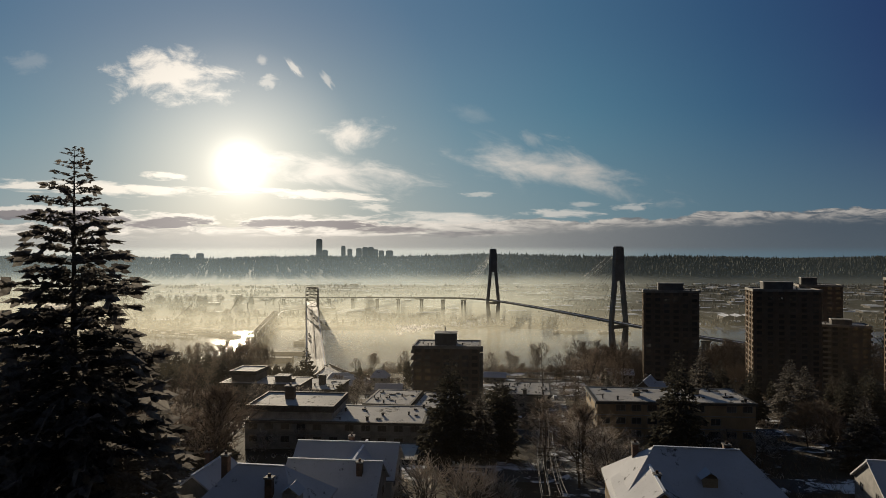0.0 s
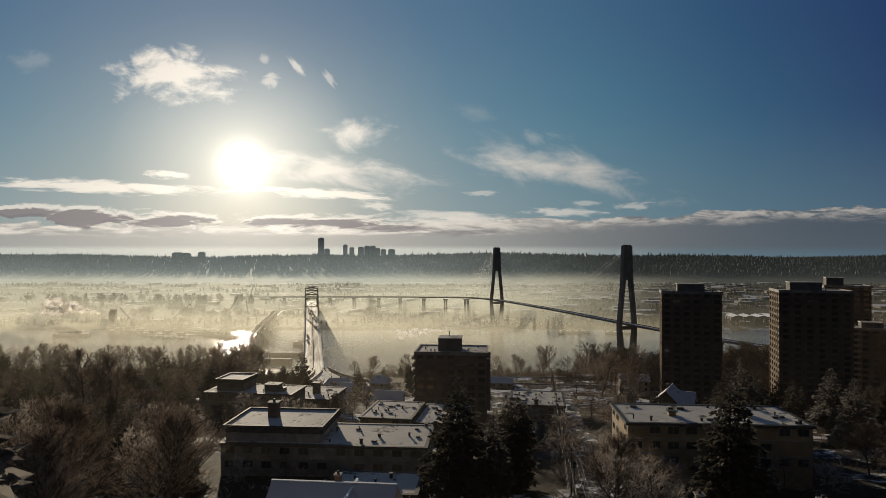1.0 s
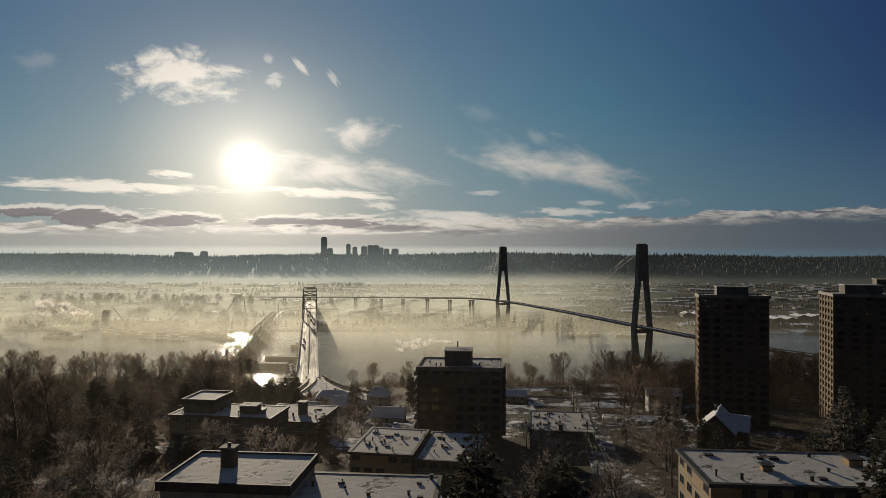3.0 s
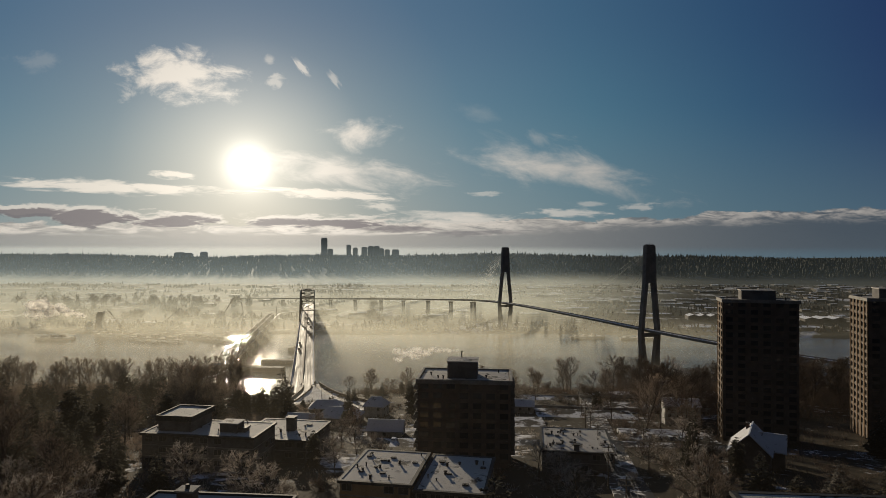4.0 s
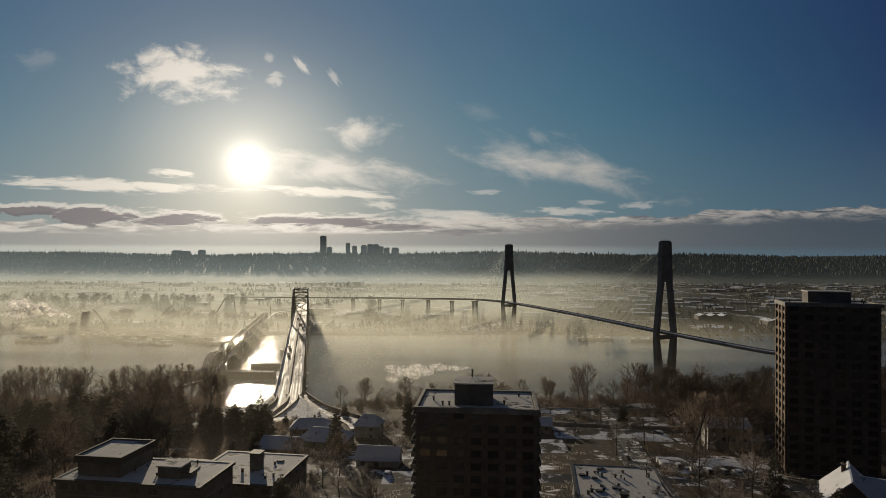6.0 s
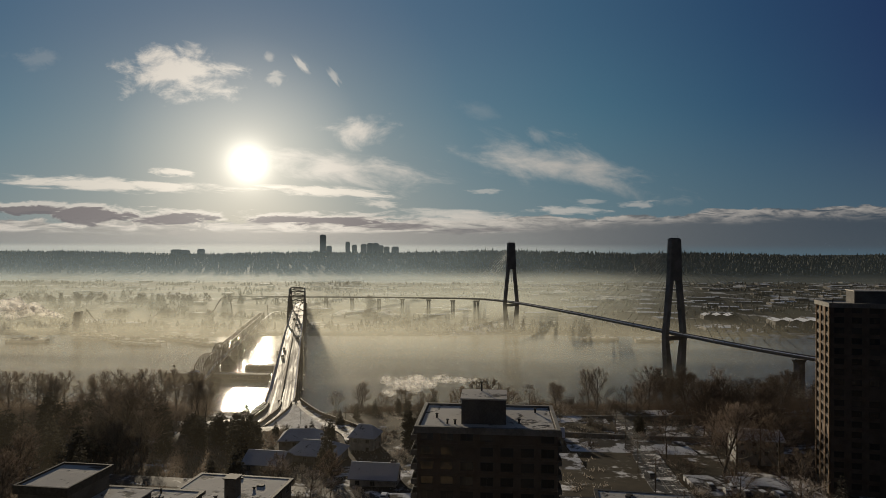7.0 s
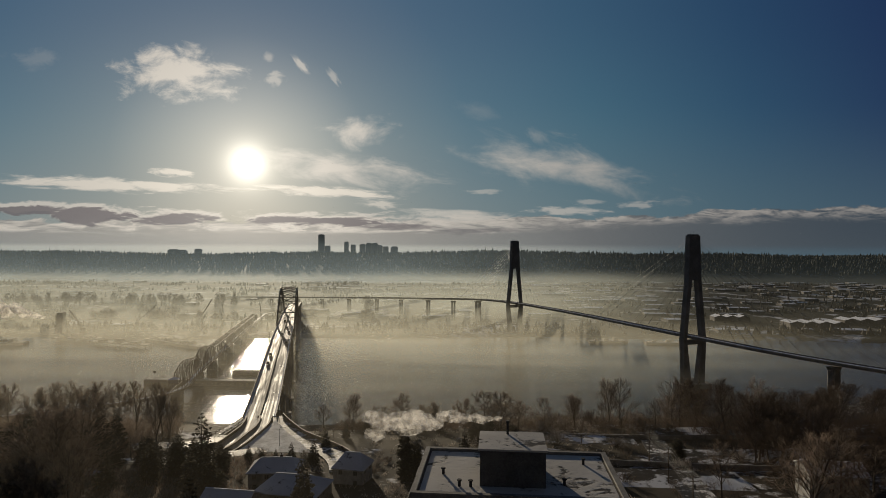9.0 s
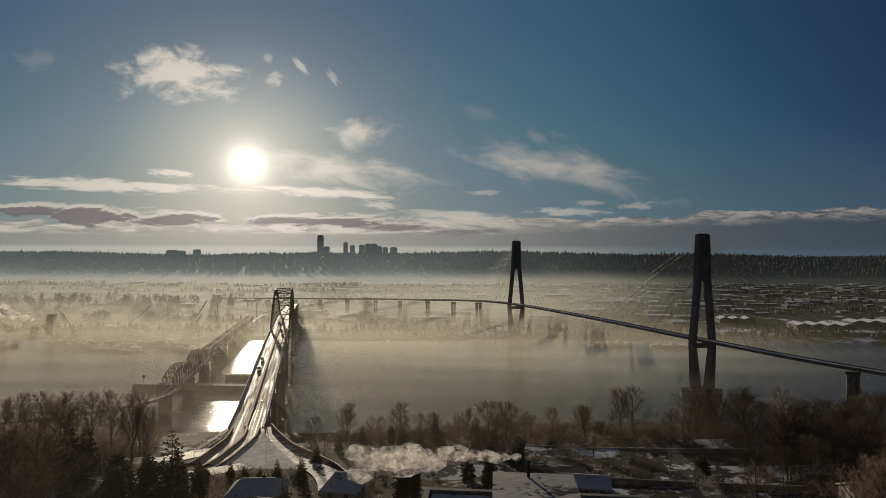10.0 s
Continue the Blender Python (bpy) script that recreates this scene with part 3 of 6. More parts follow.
# piers of the approach on the near bank and of the far viaduct
for (x, y, z, w, r) in [(330, 468, 31.5, 9, 2.0), (242, 563, 36, 10, 2.2), (36, 1068, 36, 13, 2.4), (0, 1103, 33.5, 9, 1.7), (-40, 1140, 31.5, 8, 1.6), (-86, 1176, 29.3, 8, 1.6), (-130, 1210, 27, 8, 1.6),
                        (-184, 1246, 24.6, 8, 1.6), (-238, 1279, 22, 8, 1.6), (-290, 1310, 19.5, 8, 1.6), (-350, 1344, 17, 8, 1.6)]:
    z0 = min(ground_z(x, y), 2) - 1
    p = thing("viaduct_pier", (x, y, z0), yaw_b + (0 if y < 900 else 25), "concrete viaduct pier with a flared crosshead", "pier", "viaduct piers")
    for s in (-1, 1):
        part("column", Geo().prism([(s * w * 0.27 + r * math.cos(a), r * math.sin(a)) for a in (0.4, 1.2, 1.95, 2.75, 3.54, 4.3, 5.1, 5.9)], 0, z - z0 - 2.2, 0.9), M["concrete"], p)
    cap = Geo().prism([(-w * 0.36, -1.7), (w * 0.36, -1.7), (w * 0.36, 1.7), (-w * 0.36, 1.7)], z - z0 - 2.4, z - z0, 1.0)
    cap.v = [(x2 * (1.45 if z2 > z - z0 - 1 else 1.0), y2, z2) for x2, y2, z2 in cap.v]
    part("crosshead", cap, M["concrete"], p)
# stay cables, a fan in two planes from each tower's head
stays = thing("stay_cables", (0, 0, 0), 0, "fans of thin grey stay cables running down to the deck", "cables")
for tower in (TOWER_A, TOWER_B):
    for side in (-1, 1):
        for way in (-1, 1):
            for k in range(11):
                reach = 18 + k * 14.0
                foot = tower + ALONG * (way * reach)
                near = min(rail_line, key=lambda q: (q.xy - foot.xy).length)
                foot = Vector((near.x, near.y, near.z + 0.6)) + ACROSS * (side * 4.9)
                top = tower + ACROSS * (side * 3.0) + Vector((0, 0, 99 + k * 2.1))
                part("stay_cable", Geo().tube(top, foot, 0.09, 0.09, 3), M["stay"], stays)

# ---- the steel road bridge with its through arch ----
ROAD_A, ROAD_B = Vector((-86.7, 418, 0)), Vector((-195.3, 905, 0))
RD = (ROAD_B - ROAD_A).normalized()
RS = Vector((RD.y, -RD.x, 0))


def road_at(s, side=0.0, z=0.0):
    """A point of the road bridge: metres along it, to its right, and above its deck."""
    p = ROAD_A + RD * s + RS * side
    zz = float(np.interp(s, [-60, -40, 0, 40, 100, 200, 345, 430, 520, 700, 900], [40, 38.6, 37, 37, 39.8, 44, 46.5, 45.5, 42, 30, 16]))
    return Vector((p.x, p.y, zz + z))


road_bridge = thing("road_bridge", (0, 0, 0), 0, "grey steel through-arch road bridge with a wet glinting four-lane deck", "bridge")
stations = [14 * k for k in range(1, 51)]
part("deck_slab", Geo().ribbon([road_at(s) for s in stations], 5.9, 0.7), M["wet_road"], road_bridge, "wet asphalt roadway gleaming in low sun")
part("median_line", Geo().ribbon([road_at(s, -0.4, 0.75) for s in stations], 0.55, 0.75), M["rust_steel"], road_bridge, "dark centre divider between the carriageways")
for side in (-1, 1):
    part("pavement", Geo().ribbon([road_at(s, side * 6.45, 0.25) for s in stations], 0.55, 0.5), M["snow"], road_bridge, "snowy walkway")
    part("railing", Geo().ribbon([road_at(s, side * 7.05, 1.3) for s in stations], 0.16, 1.3), M["rust_steel"], road_bridge)
    part("edge_girder", Geo().ribbon([road_at(s, side * 6.2, -0.7) for s in stations], 0.4, 2.8), M["bridge_steel"], road_bridge)
    # deck truss below the roadway
    chord, webs = Geo(), []
    for k, s in enumerate(stations[3:-1]):
        a, b = road_at(s, side * 5.5, -3.5), road_at(s + 14, side * 5.5, -3.5)
        c, d = road_at(s, side * 5.5, -9), road_at(s + 14, side * 5.5, -9)
        chord.beam(c, d, 0.6, 0.7)
        webs += [Geo().beam(a, c, 0.4, 0.4), Geo().beam(a, d, 0.4, 0.4) if k % 2 else Geo().beam(c, b, 0.4, 0.4)]
    chord = part("deck_truss", chord, M["bridge_steel"], road_bridge)
    for w in webs:
        part("web_member", w, M["bridge_steel"], chord)
# the arch over the main span
ARCH0, ARCH1 = 262.0, 428.0
def arch_z(s, outer):
    k = (s - ARCH0) / (ARCH1 - ARCH0)
    return (35.0 if outer else 29.0) * (1 - (2 * k - 1) ** 2) + (-7 if outer else -9)


panel = [ARCH0 + (ARCH1 - ARCH0) * k / 14 for k in range(15)]
for side in (-1, 1):
    rib, lace = Geo(), []
    for k in range(14):
        a, b = panel[k], panel[k + 1]
        o0, o1 = road_at(a, side * 7.3, arch_z(a, True)), road_at(b, side * 7.3, arch_z(b, True))
        i0, i1 = road_at(a, side * 7.3, arch_z(a, False)), road_at(b, side * 7.3, arch_z(b, False))
        rib.beam(o0, o1, 0.9, 0.9).beam(i0, i1, 0.9, 0.9)
        lace += [Geo().beam(o0, i0, 0.45, 0.45), Geo().beam(o0, i1, 0.4, 0.4) if k < 7 else Geo().beam(i0, o1, 0.4, 0.4)]
        if k and arch_z(a, False) > 1:
            part("hanger", Geo().tube(i0, road_at(a, side * 7.3, 0), 0.22, 0.22, 4), M["bridge_steel"], road_bridge)
    rib = part("arch_rib", rib, M["bridge_steel"], road_bridge)
    for w in lace:
        part("lacing_bar", w, M["bridge_steel"], rib)
for k in range(2, 13):
    s, brace = panel[k], Geo()
    z = arch_z(s, True)
    brace.beam(road_at(s, -7.3, z), road_at(s, 7.3, z), 0.6, 0.7)
    if k < 12:
        z2 = arch_z(panel[k + 1], True)
        brace.beam(road_at(s, -7.3, z), road_at(panel[k + 1], 7.3, z2), 0.4, 0.4).beam(road_at(s, 7.3, z), road_at(panel[k + 1], -7.3, z2), 0.4, 0.4)
    part("cross_brace", brace, M["bridge_steel"], road_bridge)
# ---- roads at the bridge head ----
def raised(path, half, thick):
    """A road slab on its own embankment along smooth points that carry their height."""
    return Geo().ribbon(lerp_path(path, 3.0), half, thick)


def offset_path(path, side, up):
    """The same smooth line moved sideways and up."""
    pts, out = lerp_path(path, 3.0), []
    for k, p in enumerate(pts):
        d = pts[min(k + 1, len(pts) - 1)] - pts[max(k - 1, 0)]
        out.append(p + Vector((d.y, -d.x, 0)).normalized() * side + Vector((0, 0, up)))
    return out


# the main road leaves the deck and bends away down the hill
APPROACH = [(-89.82, 431.7, 37.0), (-87.3, 418, 37.0), (-87.7, 405, 36.9), (-88.6, 393, 36.8), (-91.4, 382, 36.8), (-97.5, 370.5, 37.2), (-108, 360, 38.3), (-126, 349, 39.8), (-170, 338, 42.2)]
solid("road_9", raised(APPROACH, 5.0, 4.0), M["wet_road"], "approach road curving down from the bridge head, streaked with slush", "street", "structure")
for side, label in ((-5.3, "dark wall along the inner edge of the approach road"), (5.3, "dark barrier wall along the outer edge of the approach road")):
    solid("barrier_wall", Geo().ribbon(offset_path(APPROACH[:6], side, 1.05), 0.25, 2.6), M["rust_steel"], label, "barrier", "structure")
solid("barrier_wall", Geo().ribbon(offset_path(APPROACH[:5], -0.4, 0.75), 0.45, 0.7), M["rust_steel"], "dark centre divider of the approach road", "barrier", "structure")
# a narrow footway with open railings drops beside it
FOOTWAY = [(-96.5, 447, 35.6), (-98.6, 434, 35.0), (-100.4, 422, 34.4), (-102.6, 410, 33.9), (-107, 397, 33.6), (-115, 386, 34.2)]
footway = thing("footway_ramp", (0, 0, 0), 0, "narrow snowy footway ramp with open railings beside the approach road", "footway")
part("slab", raised(FOOTWAY, 1.9, 0.7), M["asphalt"], footway)
for side in (-1.9, 1.9):
    rail = Geo()
    pts = offset_path(FOOTWAY, side, 0.0)
    for up in (0.55, 1.15):
        for a, b in zip(pts, pts[1:]):
            rail.tube(a + Vector((0, 0, up)), b + Vector((0, 0, up)), 0.07, 0.07, 4)
    rail = part("railing", rail, M["dark_metal"], footway, "dark tube railing")
    for p in pts[::1]:
        part("rail_post", Geo().box(p.x - 0.07, p.x + 0.07, p.y - 0.07, p.y + 0.07, p.z - 0.3, p.z + 1.2), M["dark_metal"], rail)
for p in offset_path(FOOTWAY, 0.0, -0.7)[2::5]:
    part("support", Geo().box(p.x - 0.5, p.x + 0.5, p.y - 0.5, p.y + 0.5, min(ground_z(p.x, p.y) - 1, p.z - 1), p.z), M["concrete"], footway)
# the other ramp swings round the snowy wedge, its outer wall shading it
RAMP = [(-84.5, 432, 37.0), (-78.0, 420.5, 36.9), (-68.8, 406.5, 36.8), (-60.5, 397.5, 36.9), (-52.5, 388, 37.5), (-46.5, 377.5, 38.8), (-42.5, 367, 40.1), (-40, 357, 41.4)]
solid("road_8", raised(RAMP, 4.6, 9.0), M["asphalt"], "shaded snowy ramp curving away from the bridge head", "street", "structure")
solid("barrier_wall", Geo().ribbon(offset_path(RAMP, -4.8, 1.25), 0.25, 1.9), M["rust_steel"], "dark barrier wall on the outer side of the ramp", "barrier", "structure")
WEDGE = [(-81.5, 426, -81.0), (-81.4, 418, -76.6), (-81.8, 409, -71.6), (-82.2, 400, -65.8), (-82.8, 391, -60.0), (-84.6, 383, -54.6), (-88, 375, -50)]
gore = Geo()
for (xa, ya, xb), (xc, yc, xd) in zip(WEDGE, WEDGE[1:]):
    rows = []
    for xl, yy, xr in ((xa, ya, xb), (xc, yc, xd)):
        rows.append([(xl + (xr - xl) * q / 8, yy, 37.15 + 0.35 * math.sin(math.pi * q / 8) - 0.05 * (425 - yy) * (q / 8) * (1 - q / 8)) for q in range(9)])
    for q in range(8):
        gore.quad(rows[0][q], rows[1][q], rows[1][q + 1], rows[0][q + 1])
for (xa, ya, xb), (xc, yc, xd) in zip(WEDGE, WEDGE[1:]):      # skirts down into the hillside
    gore.quad((xa, ya, 37.15), (xa, ya, 31), (xc, yc, 31), (xc, yc, 37.15))
    gore.quad((xb, ya, 37.15), (xd, yc, 37.15), (xd, yc, 31), (xb, ya, 31))
gore.quad((-88, 375, 37.15), (-88, 375, 31), (-50, 375, 31), (-50, 375, 37.15))
solid("verge", gore, M["packed_snow"], "wind-rippled snowy wedge of ground between the bridge ramps", "verge", "structure", smooth=False)
# tall concrete piers
for s in (58, 104, 152, 204, ARCH0, ARCH1, 474, 520, 566, 612):
    foot = road_at(s)
    z0 = min(ground_z(foot.x, foot.y), 0.0) - 1
    top = foot.z - (9.5 if s > 40 else 4)
    p = thing("bridge_pier", (foot.x, foot.y, z0), math.degrees(math.atan2(RS.y, RS.x)), "twin-column concrete pier under the steel road bridge", "pier", "road bridge piers")
    part("footing", Geo().box(-9, 9, -3.5, 3.5, 0, 6.5, 1.5), M["concrete"], p)
    for side in (-1, 1):
        part("column", Geo().prism([(side * 5.5 - 1.7, -2), (side * 5.5 + 1.7, -2), (side * 5.5 + 1.7, 2), (side * 5.5 - 1.7, 2)], 6.3, top - z0, 0.72), M["concrete"], p)
    part("tie_beam", Geo().box(-5.5, 5.5, -0.9, 0.9, (top - z0) * 0.86, (top - z0) * 0.93), M["concrete"], p)

# ---- the low railway swing bridge ----
swing = thing("railway_bridge", (0, 0, 0), 0, "old dark steel railway truss bridge crossing low over the river", "bridge")
rw = lerp_path([(-300, 520, 9), (-232, 556, 10), (-201, 600, 10), (-216, 680, 10), (-248, 850, 10), (-288, 1075, 10), (-296, 1150, 9), (-262, 1210, 8), (-240, 1290, 7)], 9)
part("track_deck", Geo().ribbon(rw, 2.7, 1.4), M["timber"], swing, "timber and steel track deck dusted with snow")
part("track_bed", Geo().ribbon([p + Vector((0, 0, 0.16)) for p in rw], 1.3, 0.15), M["snow"], swing)


def truss_span(a, b, height, curved, n):
    d = b - a
    side = Vector((d.y, -d.x, 0)).normalized() * 3.4
    for s in (-1, 1):
        g = Geo()
        tops = []
        for k in range(n + 1):
            f = k / n
            h = height * (0.55 + 0.45 * math.sin(math.pi * f) if curved else 1.0)
            tops.append(a + d * f + side * s + Vector((0, 0, h if 0 < k < n else (h if not curved else 2.0))))
        webs = []
        for k in range(n):
            lo0, lo1 = a + d * (k / n) + side * s, a + d * ((k + 1) / n) + side * s
            g.beam(tops[k], tops[k + 1], 0.55, 0.6).beam(lo0, lo1, 0.5, 0.8)
            webs += [Geo().beam(lo1, tops[k + 1], 0.35, 0.35), Geo().beam(lo0, tops[k + 1], 0.35, 0.35) if k < n / 2 else Geo().beam(tops[k], lo1, 0.35, 0.35)]
        chord = part("side_truss", g, M["rust_steel"], swing)
        for w in webs:
            part("web_member", w, M["rust_steel"], chord)
    g = Geo()
    for k in range(1, n):
        f = k / n
        h = height * (0.55 + 0.45 * math.sin(math.pi * f) if curved else 1.0)
        c = a + d * f + Vector((0, 0, h))
        g.beam(c - side, c + side, 0.35, 0.4)
        if k < n - 1:
            g.beam(c - side, a + d * ((k + 1) / n) + side + Vector((0, 0, h)), 0.25, 0.25)
    part("top_bracing", g, M["rust_steel"], swing)


def rail_pt(y):
    return min(rw[6:], key=lambda q: abs(q.y - y)).copy()


ends = [603, 665, 727, 775, 823, 871, 919, 967, 1015]
for k, (a, b) in enumerate(zip(ends, ends[1:])):
    truss_span(rail_pt(a), rail_pt(b), 15.5 if k < 2 else 11.5, k < 2, 9 if k < 2 else 6)
for y in ends:
    c = rail_pt(y)
    part("stone_pier", Geo().box(c.x - 4, c.x + 4, c.y - 2.6, c.y + 2.6, -3, c.z - 1.2, 0.8), M["concrete"], swing)
cabin = rail_pt(600)
hut = thing("bridge_cabin", (cabin.x - 1, cabin.y - 3, 10), 10, "small operator cabin at the end of the railway bridge", "cabin")
part("wall", Geo().box(-3.2, 3.2, -2.2, 2.2, 5.5, 8.2), M["siding"], hut)
part("roof", Geo().prism([(-3.8, -2.8), (3.8, -2.8), (3.8, 2.8), (-3.8, 2.8)], 8.2, 9.4, 0.4), M["snow"], hut)
for sx in (-3, 3):
    for sy in (-2, 2):
        part("leg", Geo().tube((sx, sy, -1), (sx, sy, 5.5), 0.25), M["rust_steel"], hut)
# trestle legs under the curved approach
for k, p in enumerate(rw[:9:2]):
    part("trestle_leg", Geo().beam(p + Vector((-2, 0, -1)), Vector((p.x - 3, p.y, -2)), 0.6, 0.6).beam(p + Vector((2, 0, -1)), Vector((p.x + 3, p.y, -2)), 0.6, 0.6), M["timber"], swing)

# timber protection pier round the swing span, other docks and barges
dock = thing("protection_pier", (-208, 662, 0), -3, "long low timber protection pier in the river beside the railway bridge", "pier")
part("crib", Geo().box(-47, 46, -4, 4, -3, 4.2), M["timber"], dock)
part("snow_cap", Geo().box(-46.5, 45.5, -3.5, 3.5, 4.2, 4.5), M["roof_snow"], dock)
part("mast", Geo().tube((-40, 0, 4), (-40, 0, 11), 0.25, 0.15), M["dark_metal"], dock)
part("marker", Geo().box(-41.2, -38.8, -0.2, 0.2, 9, 11), M["dark_metal"], dock)
dock = thing("fender_pier", (-178, 706, 0), -3, "short low timber fender pier in the river", "pier")
part("crib", Geo().box(-20, 26, -3.5, 3.5, -3, 3.2), M["timber"], dock)
part("snow_cap", Geo().box(-19.5, 25.5, -3, 3, 3.2, 3.45), M["roof_snow"], dock)


def barge(x, y, rz, length, width, height, label, load=0):
    b = thing("barge", (x, y, 0), rz, label, "barge", "moored barges")
    hull = Geo().prism([(-length / 2 + 4, -width / 2), (length / 2 - 4, -width / 2), (length / 2, -width / 2 + 2), (length / 2, width / 2 - 2), (length / 2 - 4, width / 2), (-length / 2 + 4, width / 2), (-length / 2, width / 2 - 2), (-length / 2, -width / 2 + 2)], -1.0, height, 1.02)
    part("hull", hull, M["barge"], b)
    part("deck", Geo().box(-length / 2 + 3, length / 2 - 3, -width / 2 + 1, width / 2 - 1, height, height + 0.2), M["roof_snow"], b)
    for k in range(load):
        x0 = -length / 2 + 6 + k * (length - 12) / max(load, 1)
        part("cargo", Geo().prism([(x0, -width * 0.3), (x0 + 6, -width * 0.3), (x0 + 6, width * 0.3), (x0, width * 0.3)], height + 0.2, height + 1.6 + (k % 3), 0.7), M["timber"], b)
    return b


barge(-326, 874, -34, 104, 15, 3.2, "flat snow-topped barge moored in the misty river", 6)
def piled_dock(x, y, rz, length, width, label):
    """A low working dock on rows of piles, with sheds and clutter on it."""
    d = thing("dock", (x, y, 0), rz, label, "dock", "docks on the far shore")
    part("platform", Geo().box(-length / 2, length / 2, -width / 2, width / 2, 2.6, 3.6), M["timber"], d)
    part("snow_cover", Geo().box(-length / 2 + 0.5, length / 2 - 0.5, -width / 2 + 0.5, width / 2 - 0.5, 3.6, 3.75), M["roof_snow"], d)
    n = int(length / 9)
    for k in range(n + 1):
        for sy in (-1, 1):
            px = -length / 2 + 1 + (length - 2) * k / n
            part("pile", Geo().tube((px, sy * (width / 2 - 0.6), -3), (px, sy * (width / 2 - 0.6), 4.4 + (k % 3) * 0.8), 0.45, 0.38, 6, True), M["timber"], d)
    for k in range(3):
        px = -length * 0.32 + k * length * 0.3
        part("shed", Geo().box(px - 4 - k, px + 4, -width * 0.3, width * 0.3, 3.7, 6.4 + k % 2 * 1.6), M["rust_steel"], d)
    return d


piled_dock(-383, 862, -20, 84, 12, "dark timber dock on piles with low sheds, far across the river")
piled_dock(-455, 900, -6, 60, 14, "dark timber dock on piles beside the far mill")
barge(-520, 868, -2, 48, 14, 3.0, "dark barge moored by the far docks", 3)
barge(-178, 790, -2, 28, 11, 3.6, "small dark barge between the two bridges", 3)
barge(185, 905, 4, 46, 12, 2.6, "dark barge lying along the far bank", 3)
barge(250, 893, -3, 46, 12, 2.6, "low dark barge by the far bank", 2)


def crane(x, y, rz, mast, jib, tilt, label):
    c = thing("harbour_crane", (x, y, 2.5), rz, label, "crane", "harbour cranes")
    part("base", Geo().box(-3, 3, -3, 3, 0, 4), M["rust_steel"], c)
    part("cab", Geo().box(-2.2, 3.2, -1.8, 1.8, 4, mast), M["rust_steel"], c)
    e = Vector((jib * math.cos(radians(tilt)), 0, mast + jib * math.sin(radians(tilt))))
    g = Geo()
    for s in (-0.9, 0.9):
        for z in (-0.7, 0.7):
            g.beam((0, s, mast + z), e + Vector((0, s * 0.3, z * 0.3)), 0.3, 0.3)
    for k in range(12):
        g.beam(Vector((0, -0.9, mast)).lerp(e, k / 12), Vector((0, 0.9, mast)).lerp(e, (k + 1) / 12), 0.2, 0.2)
    part("jib", g, M["rust_steel"], c)
    part("stay", Geo().tube((-2, 0, mast + 7), e, 0.12, 0.12, 3).tube((0, 0, mast), (-2, 0, mast + 7), 0.25, 0.2, 4), M["wire"], c)
    return c


crane(-470, 935, 150, 9, 38, 32, "tall dark dockside crane with a raised lattice jib")
crane(-440, 1010, 25, 8, 34, 42, "dark lattice-jib crane on the far docks")
crane(-372, 1060, 60, 8, 34, 52, "dark lattice-jib crane behind the barge")
crane(-330, 1040, 120, 8, 30, 55, "dark lattice-jib crane near the railway")
crane(-280, 1050, 110, 7, 24, 50, "small dark crane near the railway bridge end")
silo = thing("mill_tower", (-505, 945, 2.5), 5, "dark industrial tower on the far shore beside drifting steam", "industrial tower")
part("shaft", Geo().box(-4.2, 4.2, -4, 4, 0, 22, 0.6), M["concrete"], silo)
part("head", Geo().box(-2.2, 4.6, -4.3, 4.3, 22, 27, 0.4).box(-4.4, -2.8, -2, 2, 22, 25, 0.2), M["concrete"], silo)

# ---- buildings ----
def pane_mesh(name, w, h, edge="trim"):
    """A window: glass set back in a frame that stands proud of the wall; its outer side looks to -y."""
    fr = Geo()
    t = 0.09
    fr.box(-w / 2 - t, -w / 2, -0.06, 0.06, -t, h + t).box(w / 2, w / 2 + t, -0.06, 0.06, -t, h + t)
    fr.box(-w / 2, w / 2, -0.06, 0.06, h, h + t).box(-w / 2, w / 2, -0.10, 0.06, -t, 0).box(-0.03, 0.03, -0.05, 0.03, 0, h)
    i = len(fr.f)
    fr.quad((-w / 2, -0.012, 0), (w / 2, -0.012, 0), (w / 2, -0.012, h), (-w / 2, -0.012, h))
    me = fr.mesh(name, M[edge])
    me.materials.append(M["glass"])
    me.polygons[i].material_index = 1
    return me


W_SMALL, W_WIDE, W_DOOR = pane_mesh("window_small", 1.1, 1.2), pane_mesh("window_wide", 2.0, 1.35), pane_mesh("window_tower", 2.2, 1.45, "dark_metal")


def windows_on(parent, w, d, rows, height, z0, bays_front, bays_side, mesh, both=True, skip=0.0, seed=1):
    """Windows in rows on the sides of a block w by d about the origin."""
    rnd = random.Random(seed)
    for r in range(rows):
        z = z0 + r * height
        for side, bays, half, span in (("f", bays_front, d / 2, w), ("b", bays_front if both else 0, d / 2, w), ("l", bays_side, w / 2, d), ("r", bays_side, w / 2, d)):
            for b in range(bays):
                if rnd.random() < skip:
                    continue
                p = -span / 2 + span * (b + 0.5) / bays
                m = {"f": pose(p, -half, z), "b": pose(p, half, z, 0, 0, 180), "l": pose(-half, p, z, 0, 0, -90), "r": pose(half, p, z, 0, 0, 90)}[side]
                part("window", mesh, None, parent, m=m)


